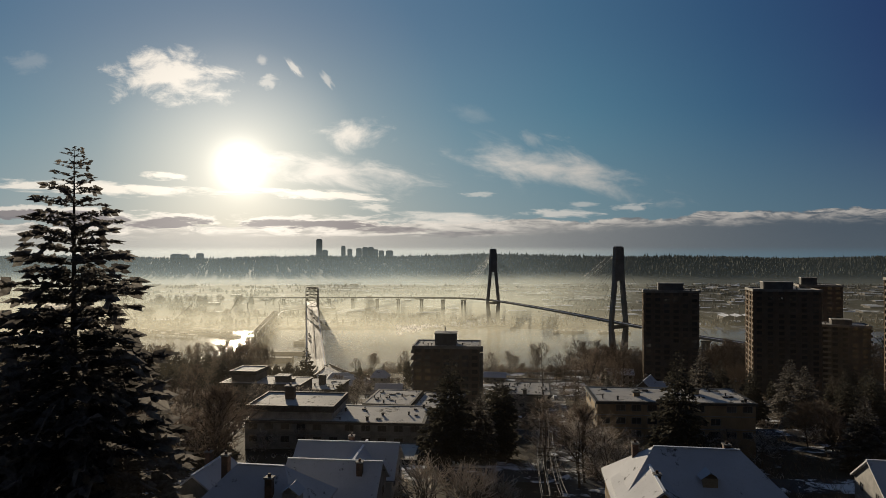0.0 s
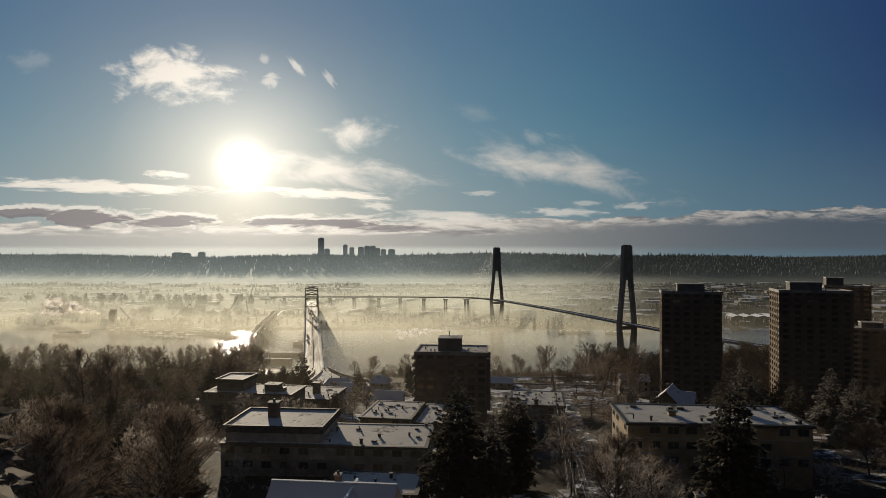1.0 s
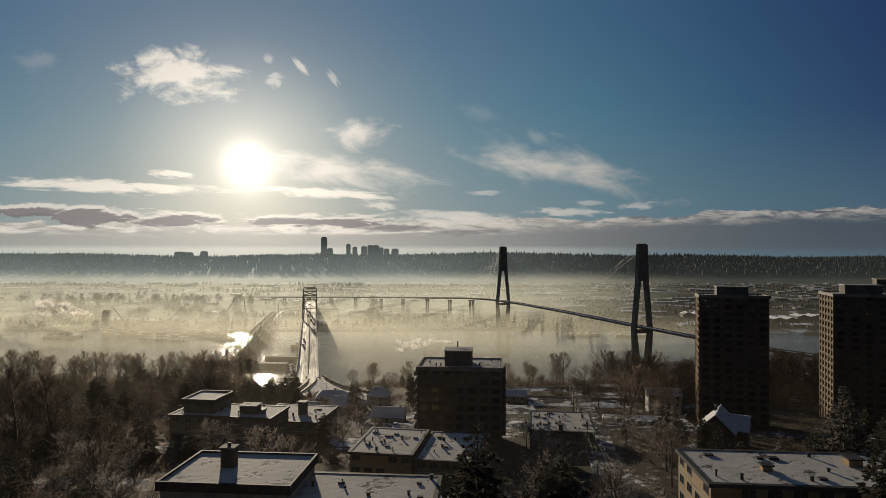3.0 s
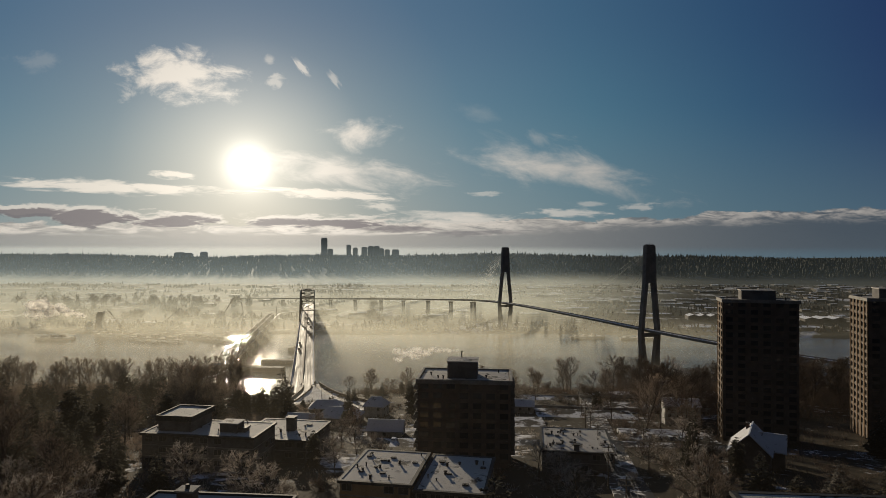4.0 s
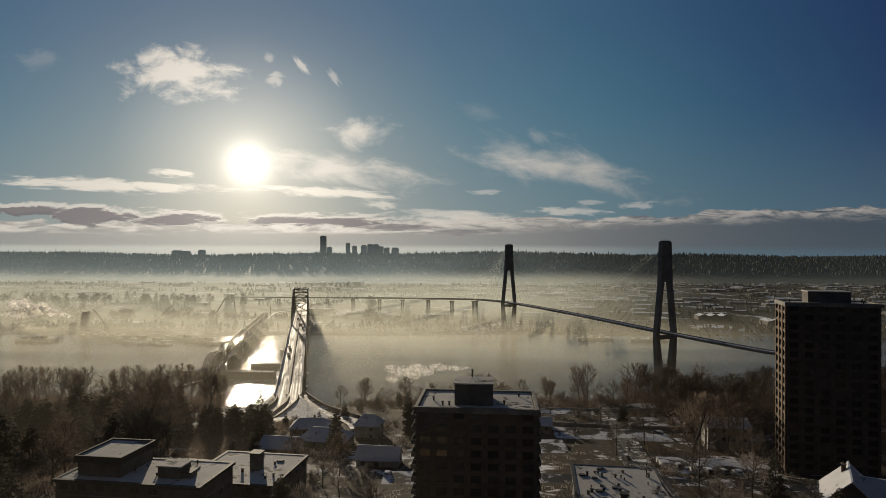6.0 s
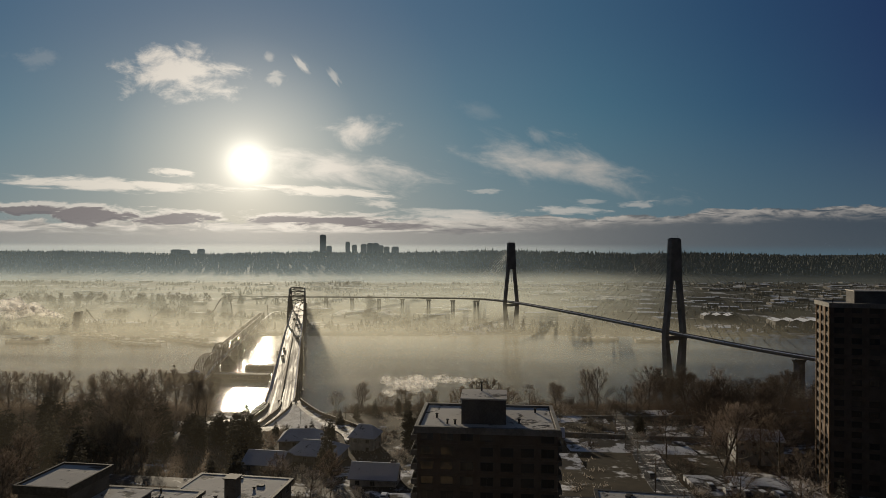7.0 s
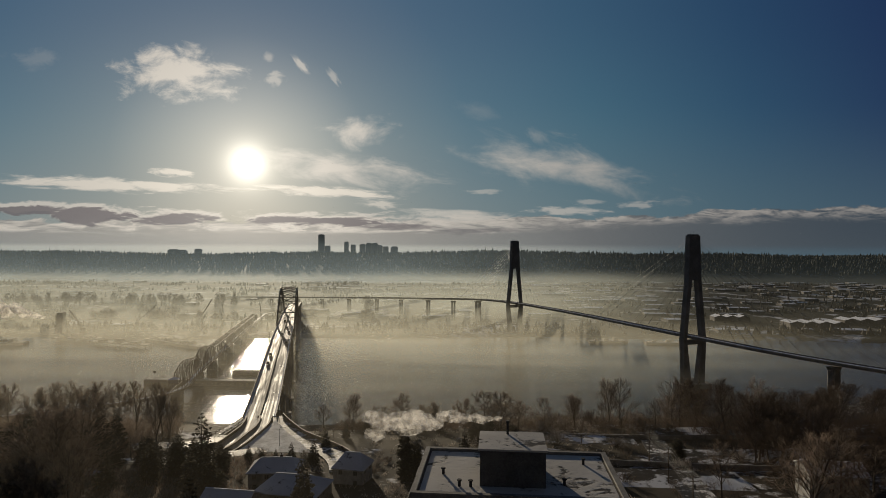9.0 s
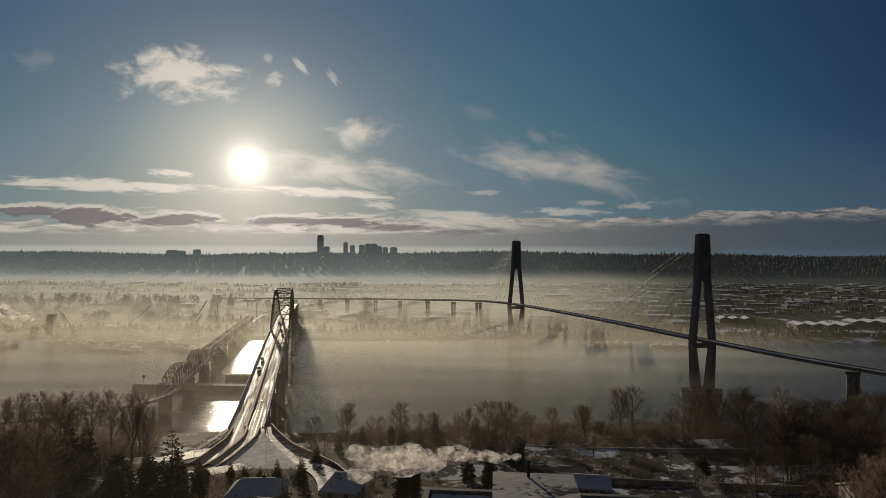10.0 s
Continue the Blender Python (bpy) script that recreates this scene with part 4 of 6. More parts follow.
def flat_block(name, x, y, w, d, top, rz, wall, label, storeys=3, extras=(), vents=6, seed=1, bays=(8, 3), mesh=None, parapet=0.45):
    """A flat-roofed building: walls, parapet, snowy roof, windows, roof clutter; extras: (x0, x1, y0, y1, height) blocks on the roof."""
    rnd = random.Random(seed)
    base = min(ground_z(x + a * w / 2, y + b * d / 2) for a in (-1, 1) for b in (-1, 1)) - 0.6
    b = thing(name, (x, y, base), rz, label, "building")
    h = top - base
    part("wall", Geo().box(-w / 2, w / 2, -d / 2, d / 2, 0, h), M[wall], b)
    part("roof", Geo().box(-w / 2 + 0.3, w / 2 - 0.3, -d / 2 + 0.3, d / 2 - 0.3, h, h + 0.12), M["roof_snow"], b, "flat roof under uneven melting snow")
    e = 0.45
    for nm, args in (("f", (-w / 2 - e, w / 2 + e, -d / 2 - e, -d / 2 + 0.3)), ("b", (-w / 2 - e, w / 2 + e, d / 2 - 0.3, d / 2 + e)), ("l", (-w / 2 - e, -w / 2 + 0.3, -d / 2 + 0.3, d / 2 - 0.3)), ("r", (w / 2 - 0.3, w / 2 + e, -d / 2 + 0.3, d / 2 - 0.3))):
        part("parapet", Geo().box(*args, h - 0.35, h + parapet * 0.5), M["dark_metal"], b, "dark roof edge")
    for x0, x1, y0, y1, hh in extras:
        part("roof_block", Geo().box(x0, x1, y0, y1, h, h + hh, 0.05), M[wall], b)
        part("roof_block_cap", Geo().box(x0 - 0.25, x1 + 0.25, y0 - 0.25, y1 + 0.25, h + hh, h + hh + 0.22), M["roof_snow"] if (x1 - x0) > 2.5 else M["dark_metal"], b, "snow-topped cap")
        if x1 - x0 > 8:
            for args in ((x0 - 0.5, x1 + 0.5, y0 - 0.5, y0 - 0.1), (x0 - 0.5, x1 + 0.5, y1 + 0.1, y1 + 0.5), (x0 - 0.5, x0 - 0.1, y0 - 0.1, y1 + 0.1), (x1 + 0.1, x1 + 0.5, y0 - 0.1, y1 + 0.1)):
                part("parapet", Geo().box(*args, h + hh - 0.9, h + hh + 0.55), M["dark_metal"], b)
    for k in range(vents):
        px, py = rnd.uniform(-w / 2 + 1.2, w / 2 - 1.2), rnd.uniform(-d / 2 + 1.2, d / 2 - 1.2)
        if any(x0 - 0.6 < px < x1 + 0.6 and y0 - 0.6 < py < y1 + 0.6 for x0, x1, y0, y1, hh in extras):
            continue
        r, hh = rnd.uniform(0.10, 0.35), rnd.uniform(0.4, 1.0)
        v = Geo().tube((px, py, h), (px, py, h + hh), r, r, 7, True)
        v.tube((px, py, h + hh), (px, py, h + hh + 0.12), r * 1.6, r * 1.3, 7, True)
        part("roof_vent", v, M["dark_metal"], b)
    for k in range(vents // 2):           # low curbs and hatches
        px, py, s = rnd.uniform(-w / 2 + 1.5, w / 2 - 1.5), rnd.uniform(-d / 2 + 1.5, d / 2 - 1.5), rnd.uniform(0.4, 0.8)
        if any(x0 - 1 < px < x1 + 1 and y0 - 1 < py < y1 + 1 for x0, x1, y0, y1, hh in extras):
            continue
        part("roof_hatch", Geo().box(px - s, px + s, py - s * 0.7, py + s * 0.7, h, h + 0.4, 0.05), M["dark_metal"], b)
    step = 2.9
    windows_on(b, w, d, storeys, step, h - storeys * step + 1.0, bays[0], bays[1], mesh or W_WIDE, True, 0.3, seed)
    for r in range(1, storeys):
        part("floor_band", Geo().box(-w / 2 - 0.06, w / 2 + 0.06, -d / 2 - 0.06, d / 2 + 0.06, h - r * step - 0.12, h - r * step + 0.12), M["concrete"], b)
    return b


def tower_block(x, y, w, d, top, rz, wall, label, bays_f, bays_s, pent, storey=2.75, balcony=(), seed=2, ribs=False):
    """A tall apartment tower: core, slab edges, windows, balconies on chosen sides, a penthouse for the lifts."""
    base = ground_z(x, y) - 1.5
    b = thing("apartment_tower", (x, y, base), rz, label, "apartment tower", "apartment towers")
    h = top - base
    n = int((h - 3) / storey)
    z0 = h - n * storey
    part("wall", Geo().box(-w / 2, w / 2, -d / 2, d / 2, 0, h, 0.15), M[wall], b)
    part("roof", Geo().box(-w / 2 + 0.5, w / 2 - 0.5, -d / 2 + 0.5, d / 2 - 0.5, h, h + 0.15), M["roof_snow"], b, "flat roof with snow and bare patches")
    for args in ((-w / 2 - 0.5, w / 2 + 0.5, -d / 2 - 0.5, -d / 2 + 0.2), (-w / 2 - 0.5, w / 2 + 0.5, d / 2 - 0.2, d / 2 + 0.5), (-w / 2 - 0.5, -w / 2 + 0.2, -d / 2 + 0.2, d / 2 - 0.2), (w / 2 - 0.2, w / 2 + 0.5, -d / 2 + 0.2, d / 2 - 0.2)):
        part("parapet", Geo().box(*args, h - 0.7, h + 0.5), M["concrete"], b)
    x0, x1, y0, y1, hh = pent
    part("penthouse", Geo().box(x0, x1, y0, y1, h, h + hh, 0.05), M["stucco_grey"], b, "plain rendered lift house")
    part("penthouse_roof", Geo().box(x0 - 0.2, x1 + 0.2, y0 - 0.2, y1 + 0.2, h + hh, h + hh + 0.25), M["roof_snow"], b)
    rnd = random.Random(seed)
    for k in range(7):
        px, py = rnd.uniform(-w / 2 + 1.5, w / 2 - 1.5), rnd.uniform(-d / 2 + 1.5, d / 2 - 1.5)
        if not (x0 - 0.5 < px < x1 + 0.5 and y0 - 0.5 < py < y1 + 0.5):
            part("roof_vent", Geo().tube((px, py, h), (px, py, h + 0.9), 0.2, 0.2, 7, True).tube((px, py, h + 0.9), (px, py, h + 1.05), 0.34, 0.3, 7, True), M["dark_metal"], b)
    slab = Geo()
    for r in range(n + 1):
        z = z0 + r * storey
        slab.box(-w / 2 - 0.08, w / 2 + 0.08, -d / 2 - 0.08, d / 2 + 0.08, z - 0.12, z + 0.12)
    part("slab_edges", slab, M[wall], b, "thin floor edges")
    windows_on(b, w, d, n, storey, z0 + 0.75, bays_f, bays_s, W_DOOR, False, 0.05, seed)
    if ribs:                              # pale upright ribs between the windows of one side
        for k in range(bays_s + 1):
            c = -d / 2 + d * k / bays_s
            part("rib", Geo().box(-w / 2 - 0.32, -w / 2 - 0.01, max(-d / 2, c - 0.62), min(d / 2, c + 0.62), 0, h - 0.75), M["stucco_tan"], b, "sunlit tan rib")
        for r in range(n):
            part("spandrel", Geo().box(-w / 2 - 0.22, -w / 2 - 0.01, -d / 2 + 0.1, d / 2 - 0.1, z0 + r * storey - 0.2, z0 + r * storey + 0.45), M["brick_brown"], b, "brown spandrel")
    # balconies: a slab with an open-topped solid front
    bal = Geo().box(-1.7, 1.7, -1.35, 0, 0, 0.16).box(-1.7, 1.7, -1.35, -1.25, 0.16, 1.05).box(-1.7, -1.6, -1.25, 0, 0.16, 1.05).box(1.6, 1.7, -1.25, 0, 0.16, 1.05).mesh("balcony", M["concrete"])
    for side, p in balcony:
        for r in range(n):
            z = z0 + r * storey
            m = {"f": pose(p, -d / 2, z), "l": pose(-w / 2, p, z, 0, 0, -90), "r": pose(w / 2, p, z, 0, 0, 90)}[side]
            part("balcony", bal, None, b, m=m)
    return b


def chimney(parent, x, y, z0, z1, s, material="brick"):
    c = part("chimney", Geo().box(x - s, x + s, y - s, y + s, z0, z1, 0.03), M[material], parent)
    part("cap", Geo().box(x - s - 0.1, x + s + 0.1, y - s - 0.1, y + s + 0.1, z1, z1 + 0.18), M["concrete"], c)
    part("flue", Geo().tube((x, y, z1 + 0.15), (x, y, z1 + 0.55), s * 0.45, s * 0.4, 8, True), M["brick"], c)
    return c


def house(x, y, w, d, ridge, rz, label, wall="siding", hip=0.0, along="x", pitch=0.75, chimneys=(), dormers=(), wing=None, seed=3):
    """A pitched-roof house: ridge along x or y; hip: how much of each ridge end is sloped off; wing: (x, y, w, d, drop) a lower cross gable."""
    if along == "y":
        w, d, rz = d, w, rz + 90
    base = min(ground_z(x + a, y + b) for a in (-w / 2, w / 2) for b in (-d / 2, d / 2)) - 0.5
    hs = thing("house", (x, y, base), rz, label, "house", "houses on the hillside")
    h = ridge - base
    rise = d / 2 * pitch
    eave = h - rise

    def gable(cx, cy, ww, dd, top, hipped, turned=False):
        """Roof slabs and gable walls over a ww by dd block; turned: its ridge runs along y."""
        up = dd / 2 * pitch
        o = 0.5
        ev = top - up - o * pitch
        a, b = ww / 2 + o, dd / 2 + o
        r = max(0.05, ww / 2 + o - hipped)
        P = [(-a, -b, ev), (a, -b, ev), (a, b, ev), (-a, b, ev), (-r, 0, top), (r, 0, top)]
        th = 0.28
        if turned:
            P = [(-py, px, pz) for px, py, pz in P]
        P = [Vector((px + cx, py + cy, pz)) for px, py, pz in P]
        dn = Vector((0, 0, -th))
        roof = Geo()
        for idx in ((0, 1, 5, 4), (2, 3, 4, 5)):
            q = [P[i] for i in idx]
            roof.quad(*q)
            roof.quad(*[v + dn for v in reversed(q)])
            for i in range(4):
                roof.quad(q[i], q[i] + dn, q[(i + 1) % 4] + dn, q[(i + 1) % 4])
        if hipped > 0.3:
            for idx in ((1, 2, 5), (3, 0, 4)):
                q = [P[i] for i in idx]
                roof.tri(*q)
                roof.tri(*[v + dn for v in reversed(q)])
                roof.quad(q[0], q[0] + dn, q[1] + dn, q[1])
        part("roof", roof, M["shingle_snow"], hs, "pitched roof under snow with bare streaks")
        body = Geo()
        q = [(-ww / 2, -dd / 2), (ww / 2, -dd / 2), (ww / 2, dd / 2), (-ww / 2, dd / 2)]
        if turned:
            q = [(-py, px) for px, py in q]
        body.prism([(px + cx, py + cy) for px, py in q], 0, top - up - 0.05)
        if hipped <= 0.3:
            for s in (-1, 1):
                t = [Vector((s * ww / 2, -dd / 2, top - up - 0.05)), Vector((s * ww / 2, dd / 2, top - up - 0.05)), Vector((s * ww / 2, 0, top - 0.3))]
                if turned:
                    t = [Vector((-v.y, v.x, v.z)) for v in t]
                body.tri(*[v + Vector((cx, cy, 0)) for v in t])
        part("wall", body, M[wall], hs)
        ridge_cap = Geo().beam(P[4] + Vector((0, 0, 0.04)), P[5] + Vector((0, 0, 0.04)), 0.35, 0.12)
        part("ridge_cap", ridge_cap, M["snow"], hs)

    gable(0, 0, w, d, h, hip)
    if wing:
        wx, wy, ww, wd, drop = wing
        gable(wx, wy, wd, ww, h - drop, 0.0, True)
    for cx, cy, top in chimneys:
        chimney(hs, cx, cy, eave - 0.5, h + top, 0.42)
    for dx, dy in dormers:
        z = h - abs(dy) * pitch
        dm = part("dormer", Geo().box(dx - 0.9, dx + 0.9, dy - 1.2 if dy < 0 else dy - 0.6, dy + 0.6 if dy < 0 else dy + 1.2, z - 1.6, z + 0.25), M[wall], hs)
        rf = Geo()
        s = -1 if dy < 0 else 1
        for sx in (-1, 1):
            rf.quad((dx, dy + s * 1.5, z + 1.05), (dx, dy - s * 1.0, z + 1.05), (dx + sx * 1.25, dy - s * 0.6, z + 0.15), (dx + sx * 1.25, dy + s * 1.5, z + 0.15))
        part("dormer_roof", rf, M["shingle_snow"], dm)
    rows = 2 if eave > 5 else 1
    windows_on(hs, w, d, rows, 2.8, max(0.9, eave - rows * 2.8 + 0.7), max(2, int(w / 3.5)), max(2, int(d / 3.5)), W_SMALL, True, 0.1, seed)
    part("gutter", Geo().tube((-w / 2 - 0.5, -d / 2 - 0.58, eave - 0.45), (w / 2 + 0.5, -d / 2 - 0.58, eave - 0.45), 0.09, 0.09, 6).tube((-w / 2 - 0.5, d / 2 + 0.58, eave - 0.45), (w / 2 + 0.5, d / 2 + 0.58, eave - 0.45), 0.09, 0.09, 6), M["trim"], hs)
    return hs


# nine storeys of dark brown apartments in the middle of the view
mid = tower_block(2.0, 249.6, 26, 17, 79.2, -4.5, "brick_brown", "nine-storey dark brown apartment block with a pale rooftop lift house", 7, 3, (-4.9, 3.6, -5.3, 2.3, 4.8), 2.75,
                  [("l", -5.4), ("l", -2.0), ("l", 4.4), ("r", -1.0), ("r", 4.6)], 4)
FLUE = 79.2 + 4.8 + 1.9 - (ground_z(2.0, 249.6) - 1.5)
part("boiler_flue", Geo().tube((-1.2, 1.2, FLUE - 2.2), (-1.2, 1.2, FLUE), 0.18, 0.18, 8, True).tube((-1.2, 1.2, FLUE), (-1.2, 1.2, FLUE + 0.25), 0.3, 0.28, 8, True), M["dark_metal"], mid, "smoking steel flue")
tower_block(109.6, 294.8, 24.6, 11.5, 98.2, -15.2, "brick_brown", "tall dark apartment tower with a sunlit ribbed side", 6, 3, (-5.7, 5.6, -2.6, 3.8, 3.5), 2.75, [], 5, True)
tower_block(166, 299, 29, 18, 98.6, -16, "brick_brown", "tall dark brown apartment tower with antennas on its roof", 6, 5, (-9, 4, -3, 4, 3.6), 2.75, [("r", 0)], 6, True)
tower_block(216, 352, 21, 18, 98, -22, "brick_brown", "tall dark apartment tower standing behind another", 5, 4, (-9, -1, -4, 4, 4.2), 2.75, [("r", 0)], 7)
tower_block(206, 316, 22, 16, 79.5, -22, "stucco_grey", "pale twelve-storey block with stacked balconies", 5, 4, (-5, 4, -3, 3, 2.6), 2.75, [("l", -4), ("l", 3), ("r", -4), ("r", 3), ("f", -8)], 8)
tower_block(208, 262, 26, 18, 105, -18, "stucco_beige", "tall apartment tower with a sunlit beige side", 5, 5, (-5, 5, -4, 4, 3.5), 2.75, [], 9, True)

# flat-roofed walk-ups
flat_block("apartment_block", -25, 150.2, 42, 15.6, 76.8, -4, "siding", "long two-storey apartment block with a raised snowy roof", 2, [(-20.6, -0.6, -6.4, 7.4, 2.9)], 16, 11, (11, 4))
blk = thing("roof_stack", (-38, 152.5, 79.8), -4, "dark square brick chimney block on a snowy roof", "chimney")
part("stack", Geo().box(-1.1, 1.1, -0.9, 0.9, 0, 3.2, 0.05), M["brick_brown"], blk)
part("cap", Geo().box(-1.3, 1.3, -1.1, 1.1, 3.2, 3.45), M["concrete"], blk)
part("flue", Geo().tube((0, 0, 3.4), (0, 0, 4.0), 0.3, 0.28, 8, True), M["dark_metal"], blk)
flat_block("apartment_block", -16.5, 206, 15, 20, 67.7, -9, "stucco_beige", "low apartment block with patchy snow on its flat roof", 2, [], 12, 12, (5, 6))
flat_block("apartment_block", -1, 204, 14, 22, 67, -9, "stucco_grey", "low grey apartment block with a snowy roof beside firs", 2, [], 8, 13, (5, 6))
flat_block("apartment_block", 33, 244, 19, 22, 62.3, -8, "stucco_grey", "square apartment block with patchy melting snow on its roof", 2, [(-1.0, 0.4, -10.2, -9.0, 1.6)], 18, 14, (6, 6))
flat_block("apartment_block", 53.2, 146, 35, 15, 82.2, -4, "stucco_beige", "beige flat-roofed apartment block with snow on roof and ledges", 3, [(6, 8, 1, 3, 1.2), (-8, -6.6, -2, -0.8, 0.9)], 14, 15, (10, 4))
flat_block("apartment_block", -68, 237, 31, 14, 67, -7, "stucco_grey", "dark four-storey block with a stepped snow-covered roof", 3, [(-12.5, -3.0, -4.5, 6.5, 3.8), (4.5, 9.5, -3.5, 0.5, 2.4), (9.5, 11.5, -3.0, -0.5, 1.2)], 8, 16, (8, 4))
flat_block("apartment_block", -52, 253.5, 21, 20, 62, -8, "stucco_grey", "low block with a tall square chimney rising from its snowy roof", 2, [(1.2, 3.6, -2.0, 0.4, 4.0)], 8, 17, (6, 5))
flat_block("apartment_block", -13, 128.5, 15.5, 10, 74.6, -5, "stucco_white", "small white flat-roofed building behind gabled houses", 1, [], 4, 18, (5, 2))

# houses with pitched roofs
house(-22, 74, 14, 12, 90.5, -8, "large house with a hipped snowy roof, dormer and chimneys", hip=4.5, chimneys=((2.5, -3.2, -0.3), (-5, 1, 0.6)), dormers=((5.2, -2.6),), seed=21)
house(-15.5, 88, 13, 9, 86.4, -6, "snow-roofed gabled house with a slim chimney", chimneys=((4, -1.6, 0.3),), seed=22)
house(-15.5, 100.5, 16, 10, 85.2, -5, "snow-roofed house with a cross gable and white bargeboards", wall="stucco_white", wing=(2.6, -2.5, 8, 9, 0.4), chimneys=((0, 2.2, 0.2),), seed=23)
house(33.9, 82, 22, 15, 90.0, -8, "large old house with a complicated snowy hipped roof and brick chimneys", hip=6.0, wall="stucco_beige", wing=(-6.5, -5.0, 8, 12, 1.8), chimneys=((-7.5, 2.5, -0.5), (-6.2, -5.8, -1.8), (4, 0.5, 0.4)), dormers=((0.5, -3.5),), seed=24)
house(76, 98, 14, 10, 82.6, -10, "snow-roofed house in the shade of tall trees", chimneys=((2, 1, 0.5),), seed=25)
house(76, 84, 13, 10, 82.2, 80, "dark-walled house with a snowy gabled roof among trees", seed=26)
house(-43, 82, 10, 9, 86, -8, "small dark house with a snowy gable below bare trees", chimneys=((1.5, 1, 0.7),), seed=27)
house(-35, 92, 9, 8, 84.5, 82, "small gabled house with a square chimney", chimneys=((1.5, 1, 1.2),), seed=28)
house(79, 237, 13, 10, 68, 60, "dark house with a steep snowy gable roof", wall="brick_brown", pitch=0.95, wing=(3, -4, 7, 8, 1.6), chimneys=((3, 1, 0.4),), seed=29)
house(-26.5, 302, 13, 8, 52, -6, "low house with a shaded snowy roof and a stove pipe", chimneys=((4.8, 0.5, 0.4),), seed=30)
house(-35.5, 346, 9, 8.5, 50.3, -12, "small house with a bright snowy hipped roof", hip=2.6, seed=31)
house(-49, 330, 17, 12, 49.6, -10, "wide house with a low snowy hipped roof", hip=4, pitch=0.5, chimneys=((1.5, 0.3, 0.8),), seed=32)
house(-58, 345, 14, 10, 49.0, 5, "wide house with a low snowy hipped roof near the bridge approach", hip=3, pitch=0.5, chimneys=((1.5, 0.3, 0.6),), seed=33)
house(-62, 318, 12, 10, 50, -8, "low house with snow on its roof among shrubs", pitch=0.5, seed=34)
house(-8, 318, 9, 8, 49, -8, "small house with a snowy gable beside the apartment block", seed=35)
house(95, 330, 14, 10, 54, -10, "low bungalow with a flat-pitched snowy roof", pitch=0.4, seed=36)
house(30, 352, 12, 8, 48, -8, "small house with a snowy roof below the apartment blocks", pitch=0.5, seed=38)

# ---- trees ----
def branch(geo, p, d, length, r0, r1, rnd, lift, segs=3, n=3):
    """A bending, tapering branch; returns the points along it."""
    pts = [p]
    for k in range(segs):
        d = (d + Vector((rnd.uniform(-1, 1), rnd.uniform(-1, 1), rnd.uniform(-0.5, 0.5))) * 0.15 + Vector((0, 0, lift))).normalized()
        q = pts[-1] + d * (length / segs)
        geo.tube(pts[-1], q, r0 + (r1 - r0) * k / segs, r0 + (r1 - r0) * (k + 1) / segs, n)
        pts.append(q)
    return pts, d


def along(pts, t):
    k = min(int(t * (len(pts) - 1)), len(pts) - 2)
    f = t * (len(pts) - 1) - k
    return pts[k].lerp(pts[k + 1], f), (pts[k + 1] - pts[k]).normalized()


def fork(d, spread, rnd):
    out = d.orthogonal().normalized()
    out.rotate(Matrix.Rotation(rnd.uniform(0, 6.283), 3, d))
    return (d * math.cos(spread) + out * math.sin(spread)).normalized()


def bare_tree(seed, height, spread, lift=0.12, twig=0.04, material="twigs", limbs=13):
    """Meshes of one leafless tree: trunk and limbs, and the crown of fine frosted twigs."""
    rnd = random.Random(seed)
    wood, tw = Geo(), Geo()
    trunk, _ = branch(wood, Vector((0, 0, -0.5)), Vector((rnd.uniform(-0.05, 0.05), rnd.uniform(-0.05, 0.05), 1)), height * 0.86, height * 0.016, 0.05, rnd, 0.05, 5, 6)
    for i in range(limbs):
        f = 0.20 + 0.74 * (i + rnd.random() * 0.7) / limbs
        p, d = along(trunk, f)
        ln = height * 0.50 * (1.06 - f) * rnd.uniform(0.75, 1.15) + 0.8
        w = i * 2.4 + rnd.uniform(-0.5, 0.5)
        a = spread * (1.15 - 0.5 * f) * rnd.uniform(0.8, 1.2)
        limb, _ = branch(wood, p, Vector((math.cos(w) * math.sin(a), math.sin(w) * math.sin(a), math.cos(a))), ln, height * 0.0055 * (1.2 - f), 0.045, rnd, lift, 4, 4)
        for j in range(7):
            q, e = along(limb, 0.2 + 0.8 * (j + rnd.random()) / 7)
            sub, _ = branch(wood, q, fork(e, rnd.uniform(0.35, 0.85), rnd), ln * rnd.uniform(0.28, 0.48), 0.055, 0.035, rnd, lift * 0.6, 2, 3)
            for k in range(5):
                q2, e2 = along(sub, 0.1 + 0.9 * (k + rnd.random()) / 5)
                l3 = ln * rnd.uniform(0.14, 0.26) + 0.3
                d3 = fork(e2, rnd.uniform(0.3, 0.8), rnd)
                tip = q2 + d3 * l3
                tw.tube(q2, tip, twig, twig * 0.5, 3)
                for m in range(3):
                    q3 = q2.lerp(tip, rnd.uniform(0.2, 1.0))
                    d4 = fork(d3, rnd.uniform(0.3, 0.9), rnd)
                    s4 = d4.orthogonal().normalized() * 0.03
                    tw.tri(q3 - s4, q3 + s4, q3 + d4 * l3 * rnd.uniform(0.5, 0.9))
    top = max(v[2] for v in tw.v)
    for gg in (wood, tw):
        gg.v = [(x * height / top, y * height / top, z * height / top) for x, y, z in gg.v]
    return wood.mesh("bare_trunk", M["bark"]), tw.mesh("bare_crown", M[material])


